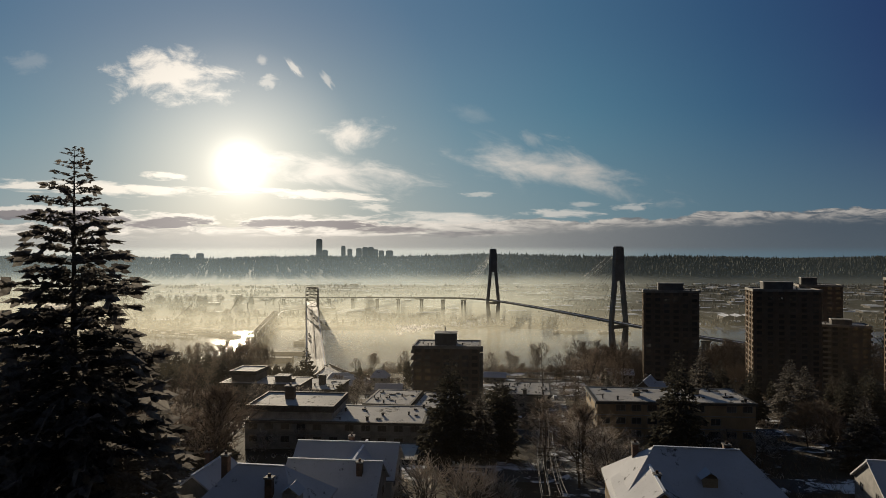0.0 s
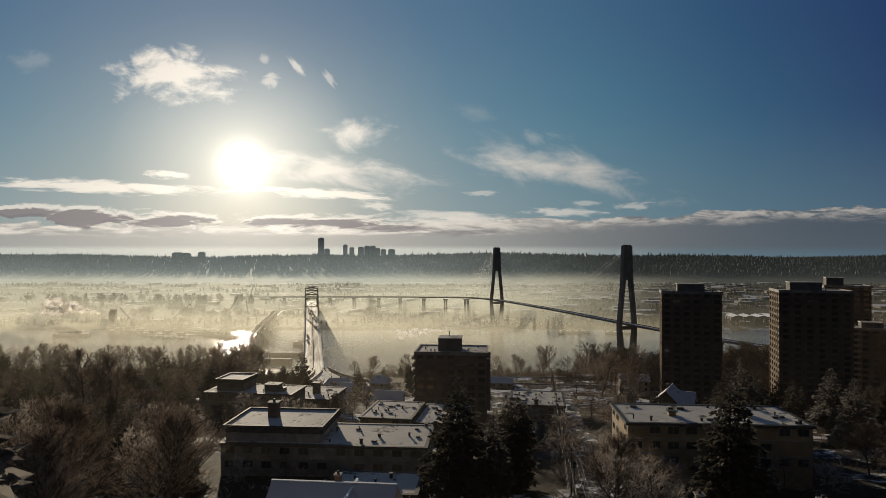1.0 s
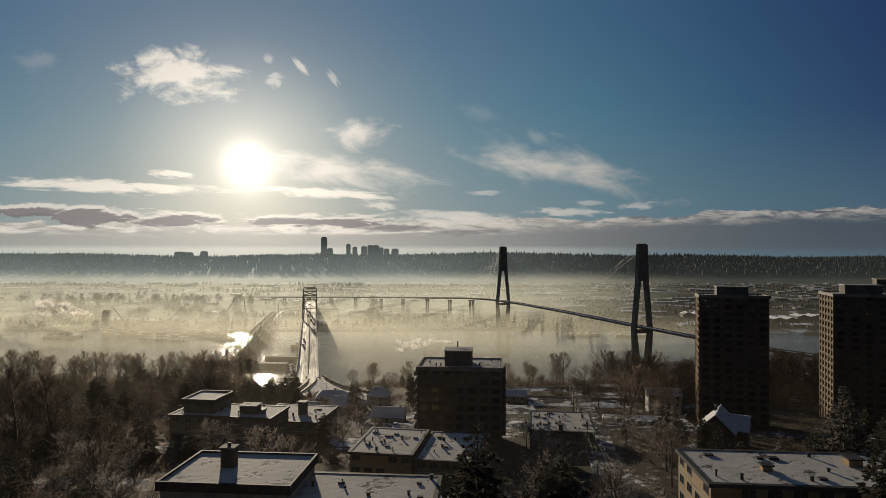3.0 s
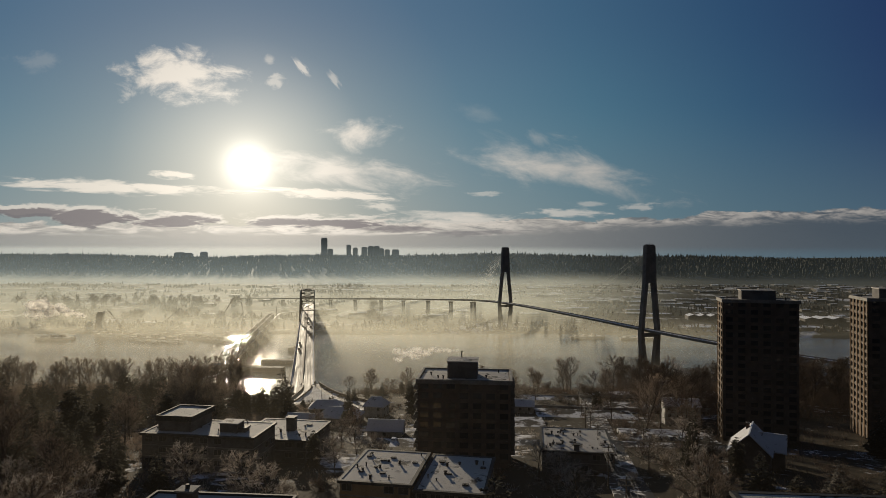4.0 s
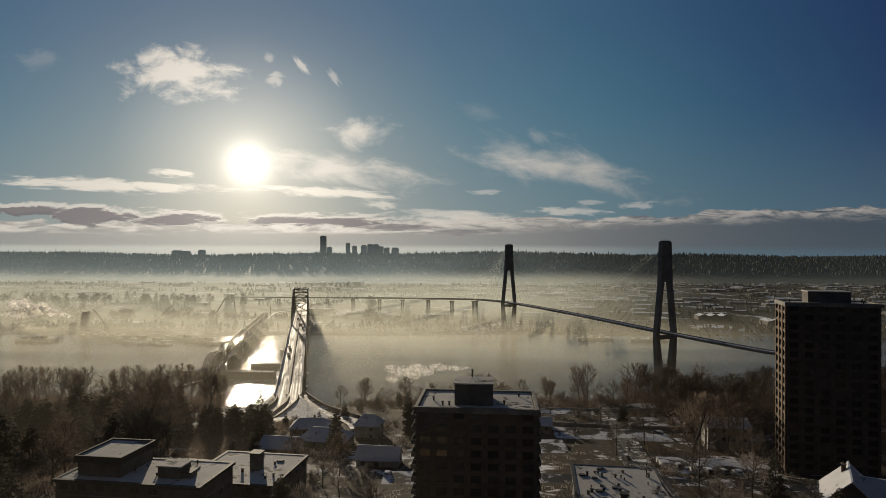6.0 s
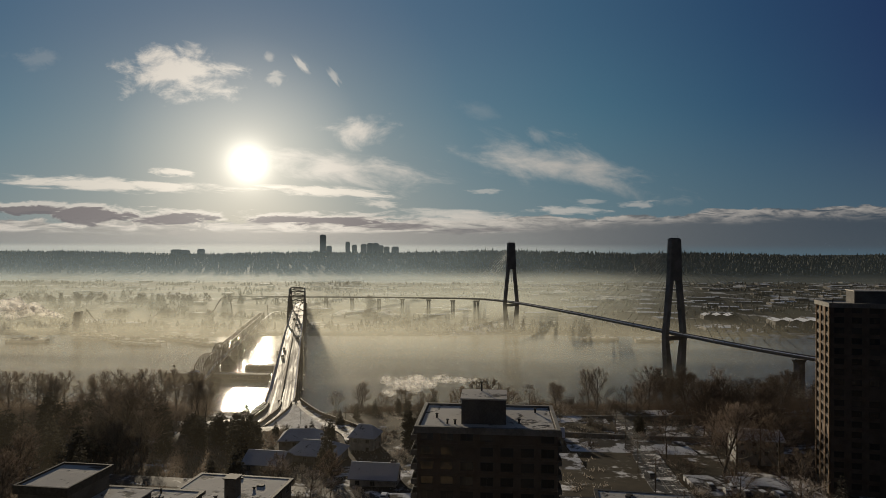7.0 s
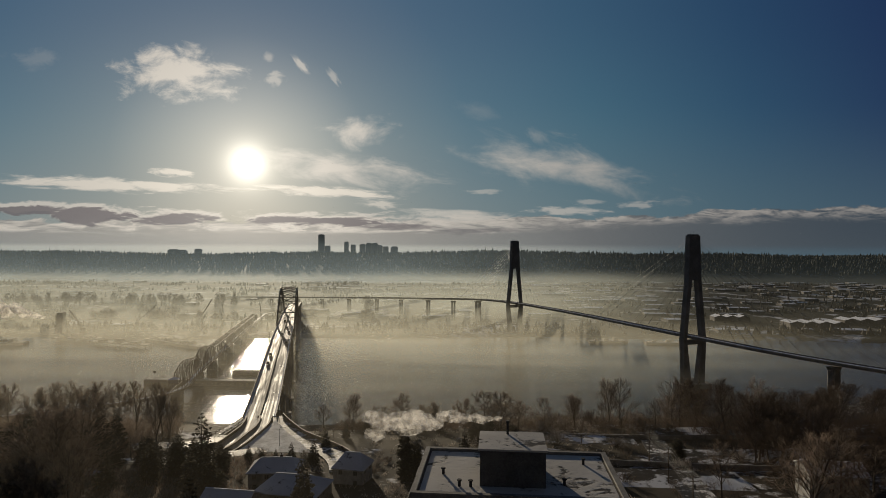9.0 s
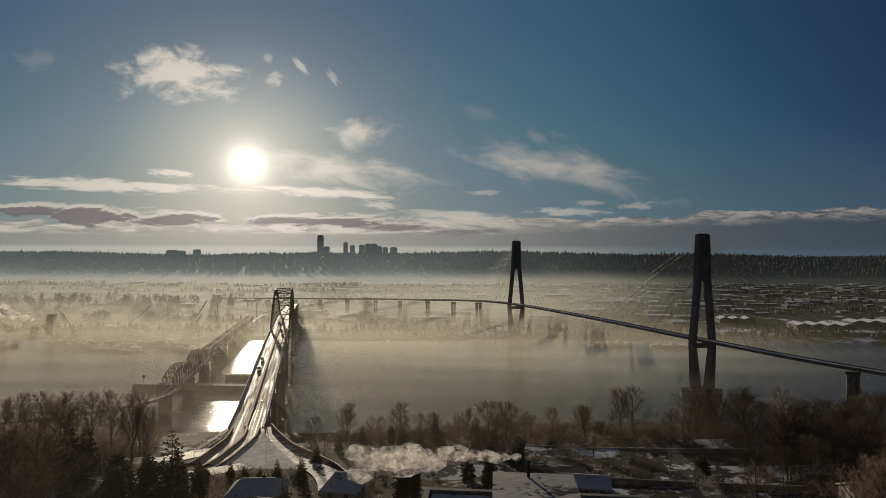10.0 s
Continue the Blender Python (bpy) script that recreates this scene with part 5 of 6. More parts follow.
def spray(geo, p, d, side, length, width, rnd):
    """A flat ragged spray of needles: three drooping blades."""
    side = side.copy()
    side.rotate(Matrix.Rotation(rnd.uniform(-1.3, 1.3), 3, d))
    n = d.cross(side).normalized()
    for a, l in ((-0.75, 0.75), (0.0, 1.0), (0.75, 0.75)):
        w = (d * math.cos(a) + side * math.sin(a)).normalized()
        s = w.cross(n).normalized() * (width * 0.5)
        tip = p + w * length * l + Vector((0, 0, -0.18 * length * l)) + n * rnd.uniform(-0.1, 0.1) * length
        mid_p = p + w * length * l * 0.5
        geo.tri(p, mid_p + s, tip)
        geo.tri(p, tip, mid_p - s)


def conifer(seed, height, radius, levels, boughs, sprays, material="needles", open_=1.0, columnar=False, taper=0.75, fine=1.0):
    """Meshes of a fir: tapered trunk, and boughs hung with needle sprays in uneven tiers."""
    rnd = random.Random(seed)
    wood, leaf = Geo(), Geo()
    wood.tube((0, 0, -1), (0, 0, height * 0.5), height * 0.014, height * 0.008, 6).tube((0, 0, height * 0.5), (0, 0, height * 0.985), height * 0.008, 0.02, 5)
    for L in range(levels):
        f = (L + rnd.random() * 0.8) / levels
        z = height * (0.05 + 0.94 * f)
        reach = radius * ((1 - f) ** taper) * (1.0 if f > 0.08 else 0.7)
        if columnar:
            reach = radius * min(1.0, (1 - f) * 3.2) ** 0.7
        n = max(3, int(boughs * (1 - 0.55 * f)))
        w0 = rnd.uniform(0, 6.28)
        for b in range(n):
            w = w0 + 2 * math.pi * b / n + rnd.uniform(-0.3, 0.3)
            ln = reach * rnd.uniform(0.6, 1.15) + 0.25
            rise = rnd.uniform(-0.10, 0.16) + 0.35 * f
            d = Vector((math.cos(w), math.sin(w), rise)).normalized()
            side = Vector((-math.sin(w), math.cos(w), 0))
            p0 = Vector((0, 0, z))
            tip = p0 + d * ln + Vector((0, 0, -0.16 * ln))
            wood.tube(p0, tip, 0.02 + 0.008 * ln, 0.01, 3)
            k = max(2, int(sprays * ln / radius))
            for i in range(k):
                t = (i + rnd.random()) / k
                if t < 0.15 and not columnar:
                    continue
                q = p0.lerp(tip, t) + Vector((0, 0, 0.05 * ln * math.sin(t * math.pi)))
                sz = (0.42 + 0.34 * (1 - t)) * max(ln, 0.9) ** 0.8 * rnd.uniform(0.6, 1.1) * max(0.6, 1.15 - 0.016 * sprays) * fine
                sg = -1 if i % 2 else 1
                dd = (d + side * sg * rnd.uniform(0.3, 1.2) + Vector((0, 0, rnd.uniform(-0.35, 0.15)))).normalized()
                spray(leaf, q, dd, dd.cross(Vector((0, 0, 1))).normalized(), sz * open_, sz * 0.55, rnd)
            spray(leaf, p0.lerp(tip, 0.82), d, side, 0.3 * ln + 0.12, 0.14 * ln + 0.1, rnd)
    return wood.mesh("fir_trunk", M["bark"]), leaf.mesh("fir_crown", M[material])


def shrub(seed, radius, height, count, material):
    """Meshes of a rounded leafless bush: a burst of forking frosted stems."""
    rnd = random.Random(seed)
    wood, tw = Geo(), Geo()
    for i in range(count):
        w, e = rnd.uniform(0, 6.28), rnd.uniform(0.15, 1.45)
        d = Vector((math.cos(w) * math.cos(e), math.sin(w) * math.cos(e), math.sin(e)))
        s = Vector((radius * 0.25 * rnd.uniform(-1, 1), radius * 0.25 * rnd.uniform(-1, 1), -0.2))
        q = s + Vector((d.x * radius, d.y * radius, d.z * height)) * rnd.uniform(0.75, 1.0)
        m1 = s.lerp(q, 0.5) + Vector((0, 0, height * 0.08))
        wood.tube(s, m1, 0.05, 0.03, 3)
        for k in range(6):
            a = m1.lerp(q, rnd.random())
            b = a + (d + Vector((rnd.uniform(-1, 1), rnd.uniform(-1, 1), rnd.uniform(-0.6, 1))) * 0.8).normalized() * radius * rnd.uniform(0.2, 0.4)
            tw.tube(a, b, 0.03, 0.012, 3)
            for j in range(2):
                c = a.lerp(b, rnd.random())
                o = Vector((rnd.uniform(-1, 1), rnd.uniform(-1, 1), rnd.uniform(-0.4, 1))) * radius * 0.16
                tw.tri(c, c + Vector((0.03, 0.02, 0)), c + o)
        tw.tube(m1, q, 0.03, 0.012, 3)
    return wood.mesh("shrub_stems", M["bark"]), tw.mesh("shrub_twigs", M[material])


def tree_thing(name, meshes, label, category, group):
    t = thing(name, (0, 0, -500), 0, label, category, group)
    part("trunk", meshes[0], None, t)
    part("crown", meshes[1], None, t)
    return t


bare_kinds = [tree_thing("bare_tree", bare_tree(s, 20, sp, li, 0.04, mt, lm), lb, "tree", "bare trees")
              for s, sp, li, mt, lm, lb in ((1, 0.80, 0.12, "twigs", 13, "tall leafless tree with frosted brown twigs"), (2, 1.10, 0.14, "twigs", 14, "spreading leafless tree with a rounded twiggy crown"),
                                            (3, 0.50, 0.10, "twigs", 12, "slender upright leafless poplar"), (4, 1.0, 0.08, "frost_twigs", 13, "leafless tree white with frost"))]
brown_kinds = [tree_thing("bare_tree", bare_tree(s, 20, sp, 0.12, 0.035, "brown_twigs", 17), lb, "tree", "bare trees")
               for s, sp, lb in ((51, 0.72, "tall dark-brown leafless tree of the river wood"), (52, 0.95, "broad dark-brown leafless tree of the river wood"))]
dense_kind = tree_thing("bare_tree", bare_tree(41, 20, 0.85, 0.10, 0.028, "twigs", 40), "great dome-shaped leafless tree thick with frosted twigs", "tree", "bare trees")
fir_kinds = [tree_thing("fir_tree", conifer(s, 20, r, lv, bo, sp, mt, op), lb, "tree", "conifers")
             for s, r, lv, bo, sp, mt, op, lb in ((5, 4.4, 26, 9, 8, "needles", 1.0, "dark green fir with drooping boughs"), (6, 5.4, 25, 9, 9, "needles", 1.1, "broad dark fir with dense tiers"),
                                                  (7, 4.8, 24, 9, 9, "frost_needles", 1.1, "fir with frost and snow on its drooping boughs"))]
fine_kinds = [tree_thing("fir_tree", conifer(s, 20, r, 38, 11, 17, mt, 1.0, fine=0.72), lb, "tree", "conifers")
              for s, r, mt, lb in ((15, 5.0, "needles", "dense dark fir with ragged drooping boughs"), (16, 5.2, "frost_needles", "dense fir with frost on its drooping boughs"))]
cedar_kind = tree_thing("cedar_tree", conifer(8, 20, 3.2, 30, 9, 5, "needles", 1.2, True), "dense dark columnar evergreen", "tree", "conifers")
shrub_kinds = [tree_thing("shrub", shrub(s, 3.2, 3.6, 42, mt), lb, "shrub", "garden shrubs") for s, mt, lb in ((9, "frost_twigs", "rounded leafless shrub white with frost"), (10, "twigs", "tangled brown leafless shrub"))]


def plant(kind, x, y, height, wide=1.0, rnd=random, native=20.0):
    k = height / native
    return copy_thing(kind, pose(x, y, ground_z(x, y) - 0.2, 0, 0, rnd.uniform(0, 360)) @ Matrix.Diagonal((k * wide, k * wide, k, 1)))


def joined_wood(name, plants, label):
    """Many trees of the given kinds merged into one mesh: (kind, x, y, height, width, turn)."""
    co, tri, mat_of, mats = [], [], [], []
    base = 0
    for kind, x, y, h, w, turn in plants:
        k = h / 20.0
        m = np.array(pose(x, y, ground_z(x, y) - 0.2, 0, 0, turn) @ Matrix.Diagonal((k * w, k * w, k, 1)))
        for child in kind.children:
            me = child.data
            me.calc_loop_triangles()
            v = np.empty(len(me.vertices) * 3, "f")
            me.vertices.foreach_get("co", v)
            f = np.empty(len(me.loop_triangles) * 3, "i")
            me.loop_triangles.foreach_get("vertices", f)
            v = v.reshape(-1, 3) @ m[:3, :3].T + m[:3, 3]
            if me.materials[0] not in mats:
                mats.append(me.materials[0])
            co.append(v)
            tri.append(f + base)
            mat_of.append(np.full(len(f) // 3, mats.index(me.materials[0]), "i"))
            base += len(v)
    co, tri, mat_of = np.concatenate(co), np.concatenate(tri), np.concatenate(mat_of)
    out = bpy.data.meshes.new(name)
    out.vertices.add(len(co))
    out.vertices.foreach_set("co", co.astype("f").ravel())
    out.loops.add(len(tri))
    out.loops.foreach_set("vertex_index", tri.astype("i"))
    out.polygons.add(len(tri) // 3)
    out.polygons.foreach_set("loop_start", np.arange(0, len(tri), 3, dtype="i"))
    for mm in mats:
        out.materials.append(mm)
    out.polygons.foreach_set("material_index", mat_of)
    out.update(calc_edges=True)
    return tagged(new(name, out), label, "woods", kind="stuff")


R = random.Random(77)
# the great fir that the flight passes first, and its neighbour
hero = tree_thing("fir_tree", conifer(31, 41, 10.0, 80, 11, 74, "frost_needles", 1.0, taper=0.68, fine=0.56), "towering fir with frosted ragged boughs, lit from behind", "tree", "conifers")
hero.matrix_basis = pose(-27.5, 45.5, ground_z(-27.5, 45.5), 0, 0, 20)
plant(hero, -38, 44, 31, 1.1, R, 41.0)
plant(hero, -34, 58, 22, 1.2, R, 41.0)

# single trees read off the hillside: kind, x, y, height, width
for kd, x, y, h, w in [
    ("f1", 1.5, 127, 23, 1.25), ("f2", 8, 130, 17, 1.0), ("c", 12.5, 136, 18, 1.2), ("b3", 13, 141, 17, 1.0),
    ("f1", 45.7, 119, 25, 1.05), ("f2", 69, 163, 26, 1.0), ("f0", 76, 172, 20, 1.1), ("f0", 83, 183, 20, 1.0), ("f2", 118, 208, 21, 1.3), ("f1", 62, 160, 20, 1.0), ("f0", 96, 190, 17, 1.1), ("c", 55, 172, 14, 1.1), ("f2", 104, 176, 19, 1.2), ("f1", 112, 160, 18, 1.2), ("f0", 128, 185, 19, 1.1), ("f1", 140, 210, 18, 1.1), ("f0", 92, 140, 18, 1.1), ("f2", 84, 122, 16, 1.3),
    ("d", -40, 104, 21, 1.05), ("d", -51, 97, 19, 1.1), ("d", -60, 112, 21, 1.0), ("b0", -111, 205, 28, 1.0), ("b0", -104, 208, 25, 1.0), ("d", 26, 112, 15, 1.0), ("b1", -66, 120, 20, 1.1), ("f0", -62, 135, 17, 1.0), ("f1", -72, 142, 18, 1.0), ("b3", -80, 128, 18, 1.1), ("f0", -90, 150, 18, 1.0),
    ("b3", 24, 108, 14, 1.1), ("b3", 26, 118, 15, 1.0), ("b1", 22, 126, 13, 1.0), ("b3", 27, 98, 12, 1.1), ("b3", 31, 104, 10, 1.1), ("b1", 24, 150, 13, 1.0), ("b3", 27, 160, 14, 1.0),
    ("b3", 36, 129, 9, 1.2), ("b3", 41, 131, 8, 1.2), ("b1", 50, 130, 9, 1.3), ("b3", 55, 128, 8, 1.3), ("b1", 60, 129, 9, 1.2), ("b3", 66, 127, 9, 1.2), ("c", 58, 132, 7, 1.4), ("c", 38, 133, 6, 1.5), ("b1", -30, 132, 7, 1.3), ("b3", -38, 131, 7, 1.2),
    ("f1", -73.2, 328, 23.5, 1.0), ("f0", -75, 372, 6, 1.2), ("f0", -70, 370.5, 5, 1.2), ("f0", -60, 370, 7, 1.2), ("f0", -65.5, 371, 4.5, 1.2), ("f0", -52, 368, 9, 1.1), ("f0", -84, 370, 7, 1.3), ("f1", -86, 358, 11, 1.3), ("c", -20, 346, 15, 0.9), ("c", -17, 348, 12, 0.9), ("f0", -43, 315, 17, 0.9), ("f0", -53, 392, 9, 1.1),
    ("b2", -110, 318, 24, 1.5), ("b1", -104, 326, 23, 1.3), ("b2", -114, 332, 24, 1.4), ("b1", -50, 286, 12, 1.0), ("b3", -46, 276, 12, 1.1), ("b3", -38, 270, 11, 1.1), ("b1", -36, 284, 13, 1.0), ("b3", -31, 258, 10, 1.1),
    ("b3", -60, 205, 12, 1.2), ("b3", -46, 200, 12, 1.2), ("b3", -38, 190, 11, 1.1), ("b1", -78, 190, 14, 1.1), ("b3", -32, 228, 11, 1.1), ("c", -40, 238, 10, 1.0),
    ("b2", 71, 300, 24, 1.3), ("b1", 80, 312, 22, 1.0), ("b1", 90, 306, 20, 1.2), ("b1", 92, 322, 22, 1.1), ("b0", 66, 330, 17, 1.0), ("b1", 74, 268, 17, 1.1), ("b3", 66, 252, 13, 1.1), ("f0", 62, 234, 16, 0.9), ("f2", 58, 214, 15, 1.1), ("c", 70, 226, 11, 1.0), ("b1", 58, 262, 14, 1.0),
    ("b3", 24, 196, 11, 1.1), ("b3", 22, 212, 12, 1.0), ("b1", 48, 190, 14, 1.0), ("b3", 52, 204, 13, 1.0), ("b3", 20, 226, 11, 1.0), ("b3", 51, 236, 11, 1.0),
    ("b1", 73, 452, 25, 0.9), ("b2", 70, 458, 24, 1.0), ("b0", 96, 440, 24, 1.0), ("b1", 15, 420, 19, 1.35), ("b1", 8, 424, 18, 1.3), ("b3", 44, 402, 11, 1.2), ("c", 16, 392, 9, 1.3), ("c", 70, 372, 9, 1.4), ("c", 4, 360, 13, 0.9), ("f0", -2, 366, 12, 0.9)]:
    kind = {"f0": fir_kinds[0], "f1": fir_kinds[1], "f2": fir_kinds[2], "c": cedar_kind, "b0": bare_kinds[0], "b1": bare_kinds[1], "b2": bare_kinds[2], "b3": bare_kinds[3], "d": dense_kind}[kd]
    if y < 215 and kd[0] == "f":
        kind = fine_kinds[1] if kd == "f2" else fine_kinds[0]
    plant(kind, x, y, h * R.uniform(0.95, 1.05), w, R)

# belts of trees
for i in range(42):                       # a screen of tall bare poplars above the river
    x = -300 + i * 4.6 + R.uniform(-2, 2)
    plant(bare_kinds[R.choice((0, 2, 2, 1))], x, 398 + R.uniform(-8, 10), R.uniform(19, 25), 0.95, R)
for i in range(130):                      # dark firs and leafless trees on the shaded slope
    x, y = R.uniform(-260, -90), R.uniform(252, 378)
    if y > 300 and x > -118:
        continue
    plant(R.choice((fir_kinds[0], fir_kinds[1], fir_kinds[1], cedar_kind, fir_kinds[0], bare_kinds[1])), x, y, R.uniform(12, 19), R.uniform(0.9, 1.25), R)
for i in range(95):
    x, y = R.uniform(-210, -64), R.uniform(112, 256)
    if x > -90 and y > 215:
        continue
    plant(R.choice((fir_kinds[0], fir_kinds[1], bare_kinds[1], bare_kinds[0], bare_kinds[3])), x, y, R.uniform(10, 17), R.uniform(0.9, 1.2), R)
for i in range(52):                       # leafless trees along the bank
    x = -60 + i * 5.6 + R.uniform(-3, 3)
    y = 462 + R.uniform(-40, 30)
    if x > 108 or abs(x - 40) > 70 or R.random() < 0.85:
        plant(R.choice((bare_kinds[0], bare_kinds[1], bare_kinds[2], bare_kinds[3])), x, y, R.uniform(13, 21) * (1.1 if x > 90 else 0.9), R.uniform(0.8, 1.1), R)
thick = []
for i in range(84):                       # the thick brown wood towards the towers
    x, y = R.uniform(92, 300), R.uniform(338, 462)
    thick.append((R.choice(brown_kinds), x, y, R.uniform(16, 24), R.uniform(1.0, 1.25), R.uniform(0, 360)))
joined_wood("river_wood", [t for t in thick if t[2] > 385], "thick dark-brown leafless wood towards the river")
for t in thick:
    if t[2] <= 385:
        plant(t[0], t[1], t[2], t[3], t[4], R)
for i in range(26):                       # gardens round the towers
    x, y = R.uniform(120, 220), R.uniform(200, 268)
    plant(R.choice((fir_kinds[0], fir_kinds[1], brown_kinds[0], brown_kinds[1])), x, y, R.uniform(10, 16), R.uniform(0.9, 1.2), R)
for i in range(28):                       # big frosted trees on the near slope
    x, y = R.uniform(-120, -40), R.uniform(84, 150)
    if x > -52 and y > 126:
        continue
    plant(R.choice((bare_kinds[1], bare_kinds[3], bare_kinds[0], fir_kinds[1])), x, y, R.uniform(11, 17), R.uniform(1.0, 1.3), R)
for i in range(40):                       # and on the other side of the street
    x, y = R.uniform(52, 150), R.uniform(84, 200)
    if (abs(x - 51) < 24 and abs(y - 144) < 12) or (abs(x - 72) < 10 and abs(y - 92) < 9) or (abs(x - 58) < 9 and abs(y - 74) < 9):
        continue
    plant(R.choice((brown_kinds[1], brown_kinds[0], fir_kinds[1], fir_kinds[0], fir_kinds[2])), x, y, R.uniform(9, 15), R.uniform(1.0, 1.3), R)
for i in range(120):                      # garden shrubs
    x, y = R.uniform(-75, 95), R.uniform(84, 400)
    if any(abs(x - bx) < bw and abs(y - by) < bd for bx, by, bw, bd in ((-25, 148, 24, 13), (2, 247, 17, 11), (-16, 206, 11, 14), (0, 204, 10, 14), (33, 244, 13, 14), (51, 144, 22, 10), (-68, 237, 19, 10), (-52, 253, 14, 13), (-15, 92, 12, 17), (37, 82, 15, 11))):
        continue
    plant(R.choice(shrub_kinds), x, y, R.uniform(2.2, 4.2), R.uniform(0.9, 1.3), R, 3.6)
for x, y, h, w in ((-3, 97, 7.5, 0.95), (3, 95, 7.0, 1.0), (7.5, 99, 6, 1.0), (34, 398, 6, 1.0), (-10, 98, 5, 1.0)):
    plant(shrub_kinds[0], x, y, h, w, R, 3.6)
for i in range(16):                       # firs on the shaded slope beside the stepped block
    plant(R.choice((fir_kinds[0], fir_kinds[1], cedar_kind)), R.uniform(-135, -86), R.uniform(176, 262), R.uniform(9, 15), 1.2, R)
for i in range(44):                       # thick scrub between the houses and the water
    plant(R.choice((shrub_kinds[0], shrub_kinds[1], shrub_kinds[1])), R.uniform(-58, 130), R.uniform(416, 520), R.uniform(5, 9), R.uniform(0.8, 1.1), R, 3.6)
for i in range(9):
    plant(R.choice((cedar_kind, fir_kinds[0])), R.uniform(-50, 10), R.uniform(400, 440), R.uniform(7, 12), 1.1, R)
for i in range(26):                       # low growth along the bank
    plant(R.choice(shrub_kinds), -62 + i * 5.5 + R.uniform(-2, 2), 432 + R.uniform(-14, 26), R.uniform(3, 6), 1.1, R, 3.6)
for x, y, h, w in [(-87, 345, 13, 1.2), (-81, 341, 13, 1.2), (-92, 338, 12, 1.2), (-76, 350, 9, 1.2), (-100, 330, 13, 1.1), (-66, 300, 11, 1.2), (-71, 296, 9, 1.2), (-84, 357, 8, 1.4), (-89, 361, 8, 1.3), (-93, 357, 9, 1.4), (-97, 363, 9, 1.3), (-102, 358, 10, 1.3), (-107, 364, 9, 1.3), (-112, 356, 11, 1.3), (-79, 362, 6, 1.4), (-118, 366, 10, 1.3), (-96, 350, 10, 1.3)]:   # dark firs below the bridge head
    plant(fir_kinds[1] if h > 15 else R.choice((fir_kinds[0], cedar_kind)), x, y, h, w, R)
for i in range(16):                       # upright bare trees on the slope beside the ramp
    plant(R.choice((bare_kinds[0], bare_kinds[1], bare_kinds[2])), -122 + R.uniform(0, 26), R.uniform(306, 336), R.uniform(13, 19), 1.0, R)
for cx, cy, n in [(-640, 1075, 7), (-575, 1060, 6), (-545, 1110, 5), (-455, 1100, 6), (-410, 1090, 6), (-350, 1110, 4), (-250, 1150, 5), (-130, 1130, 4)]:   # copses on the far shore
    for i in range(n):
        plant(R.choice((shrub_kinds[0], shrub_kinds[1])), cx + R.uniform(-22, 22), cy + R.uniform(-14, 14), R.uniform(10, 17), R.uniform(0.8, 1.0), R, 3.6)
copse = []
for cx, cy, n, spread_ in ((-775, 1305, 11, 24), (-735, 1312, 8, 14), (-690, 1310, 10, 16), (-620, 1330, 5, 10), (-560, 1318, 10, 26), (-505, 1322, 9, 16), (-700, 1437, 8, 34), (-440, 1335, 6, 16), (-880, 1320, 9, 40), (-150, 1260, 5, 14), (-60, 1010, 6, 26), (20, 1004, 5, 22)):
    for i in range(n):                    # taller woods behind the far docks
        kd = R.choice((bare_kinds[0], bare_kinds[1], bare_kinds[1], fir_kinds[0]))
        copse.append((kd, cx + R.gauss(0, spread_), max(985, cy + R.gauss(0, 14)), R.uniform(17, 29) * (1.0 if cy > 1100 else 0.6), R.uniform(1.0, 1.3), R.uniform(0, 360)))
joined_wood("far_copses", copse, "hazy copses of tall bare trees behind the far docks")
slots = iter([(-70, -40), (-55, -48), (60, -45), (75, -38), (-85, -30), (90, -50), (-100, -45), (110, -40), (-40, -60), (45, -60), (-120, -60), (125, -60), (140, -45), (155, -55), (-140, -45)])
for t in (*bare_kinds, *brown_kinds, dense_kind, *fir_kinds, *fine_kinds, cedar_kind, *shrub_kinds):
    x, y = next(slots)
    t.matrix_basis = pose(x, y, ground_z(x, y), 0, 0, 0)


def brush(name, count, seed, place, height, material, label):
    """Tangled undergrowth: many thin stems standing in tufts."""
    rnd = random.Random(seed)
    gg = Geo()
    for k in range(count):
        x, y = place(rnd)
        z = ground_z(x, y)
        if z < 1:
            continue
        for j in range(7):
            w, h = rnd.uniform(0, 6.28), height * rnd.uniform(0.4, 1.2)
            b = Vector((x + rnd.uniform(-1, 1), y + rnd.uniform(-1, 1), z - 0.2))
            e = b + Vector((math.cos(w) * h * 0.6, math.sin(w) * h * 0.6, h))
            gg.tri(b, b + Vector((0.12, 0.05, 0)), e)
            gg.tri(b.lerp(e, 0.5), b.lerp(e, 0.5) + Vector((0.08, 0.03, 0)), e + Vector((rnd.uniform(-1, 1), rnd.uniform(-1, 1), rnd.uniform(-0.6, 0.2))) * h * 0.5)
    return solid(name, gg, M[material], label, "undergrowth", "stuff")


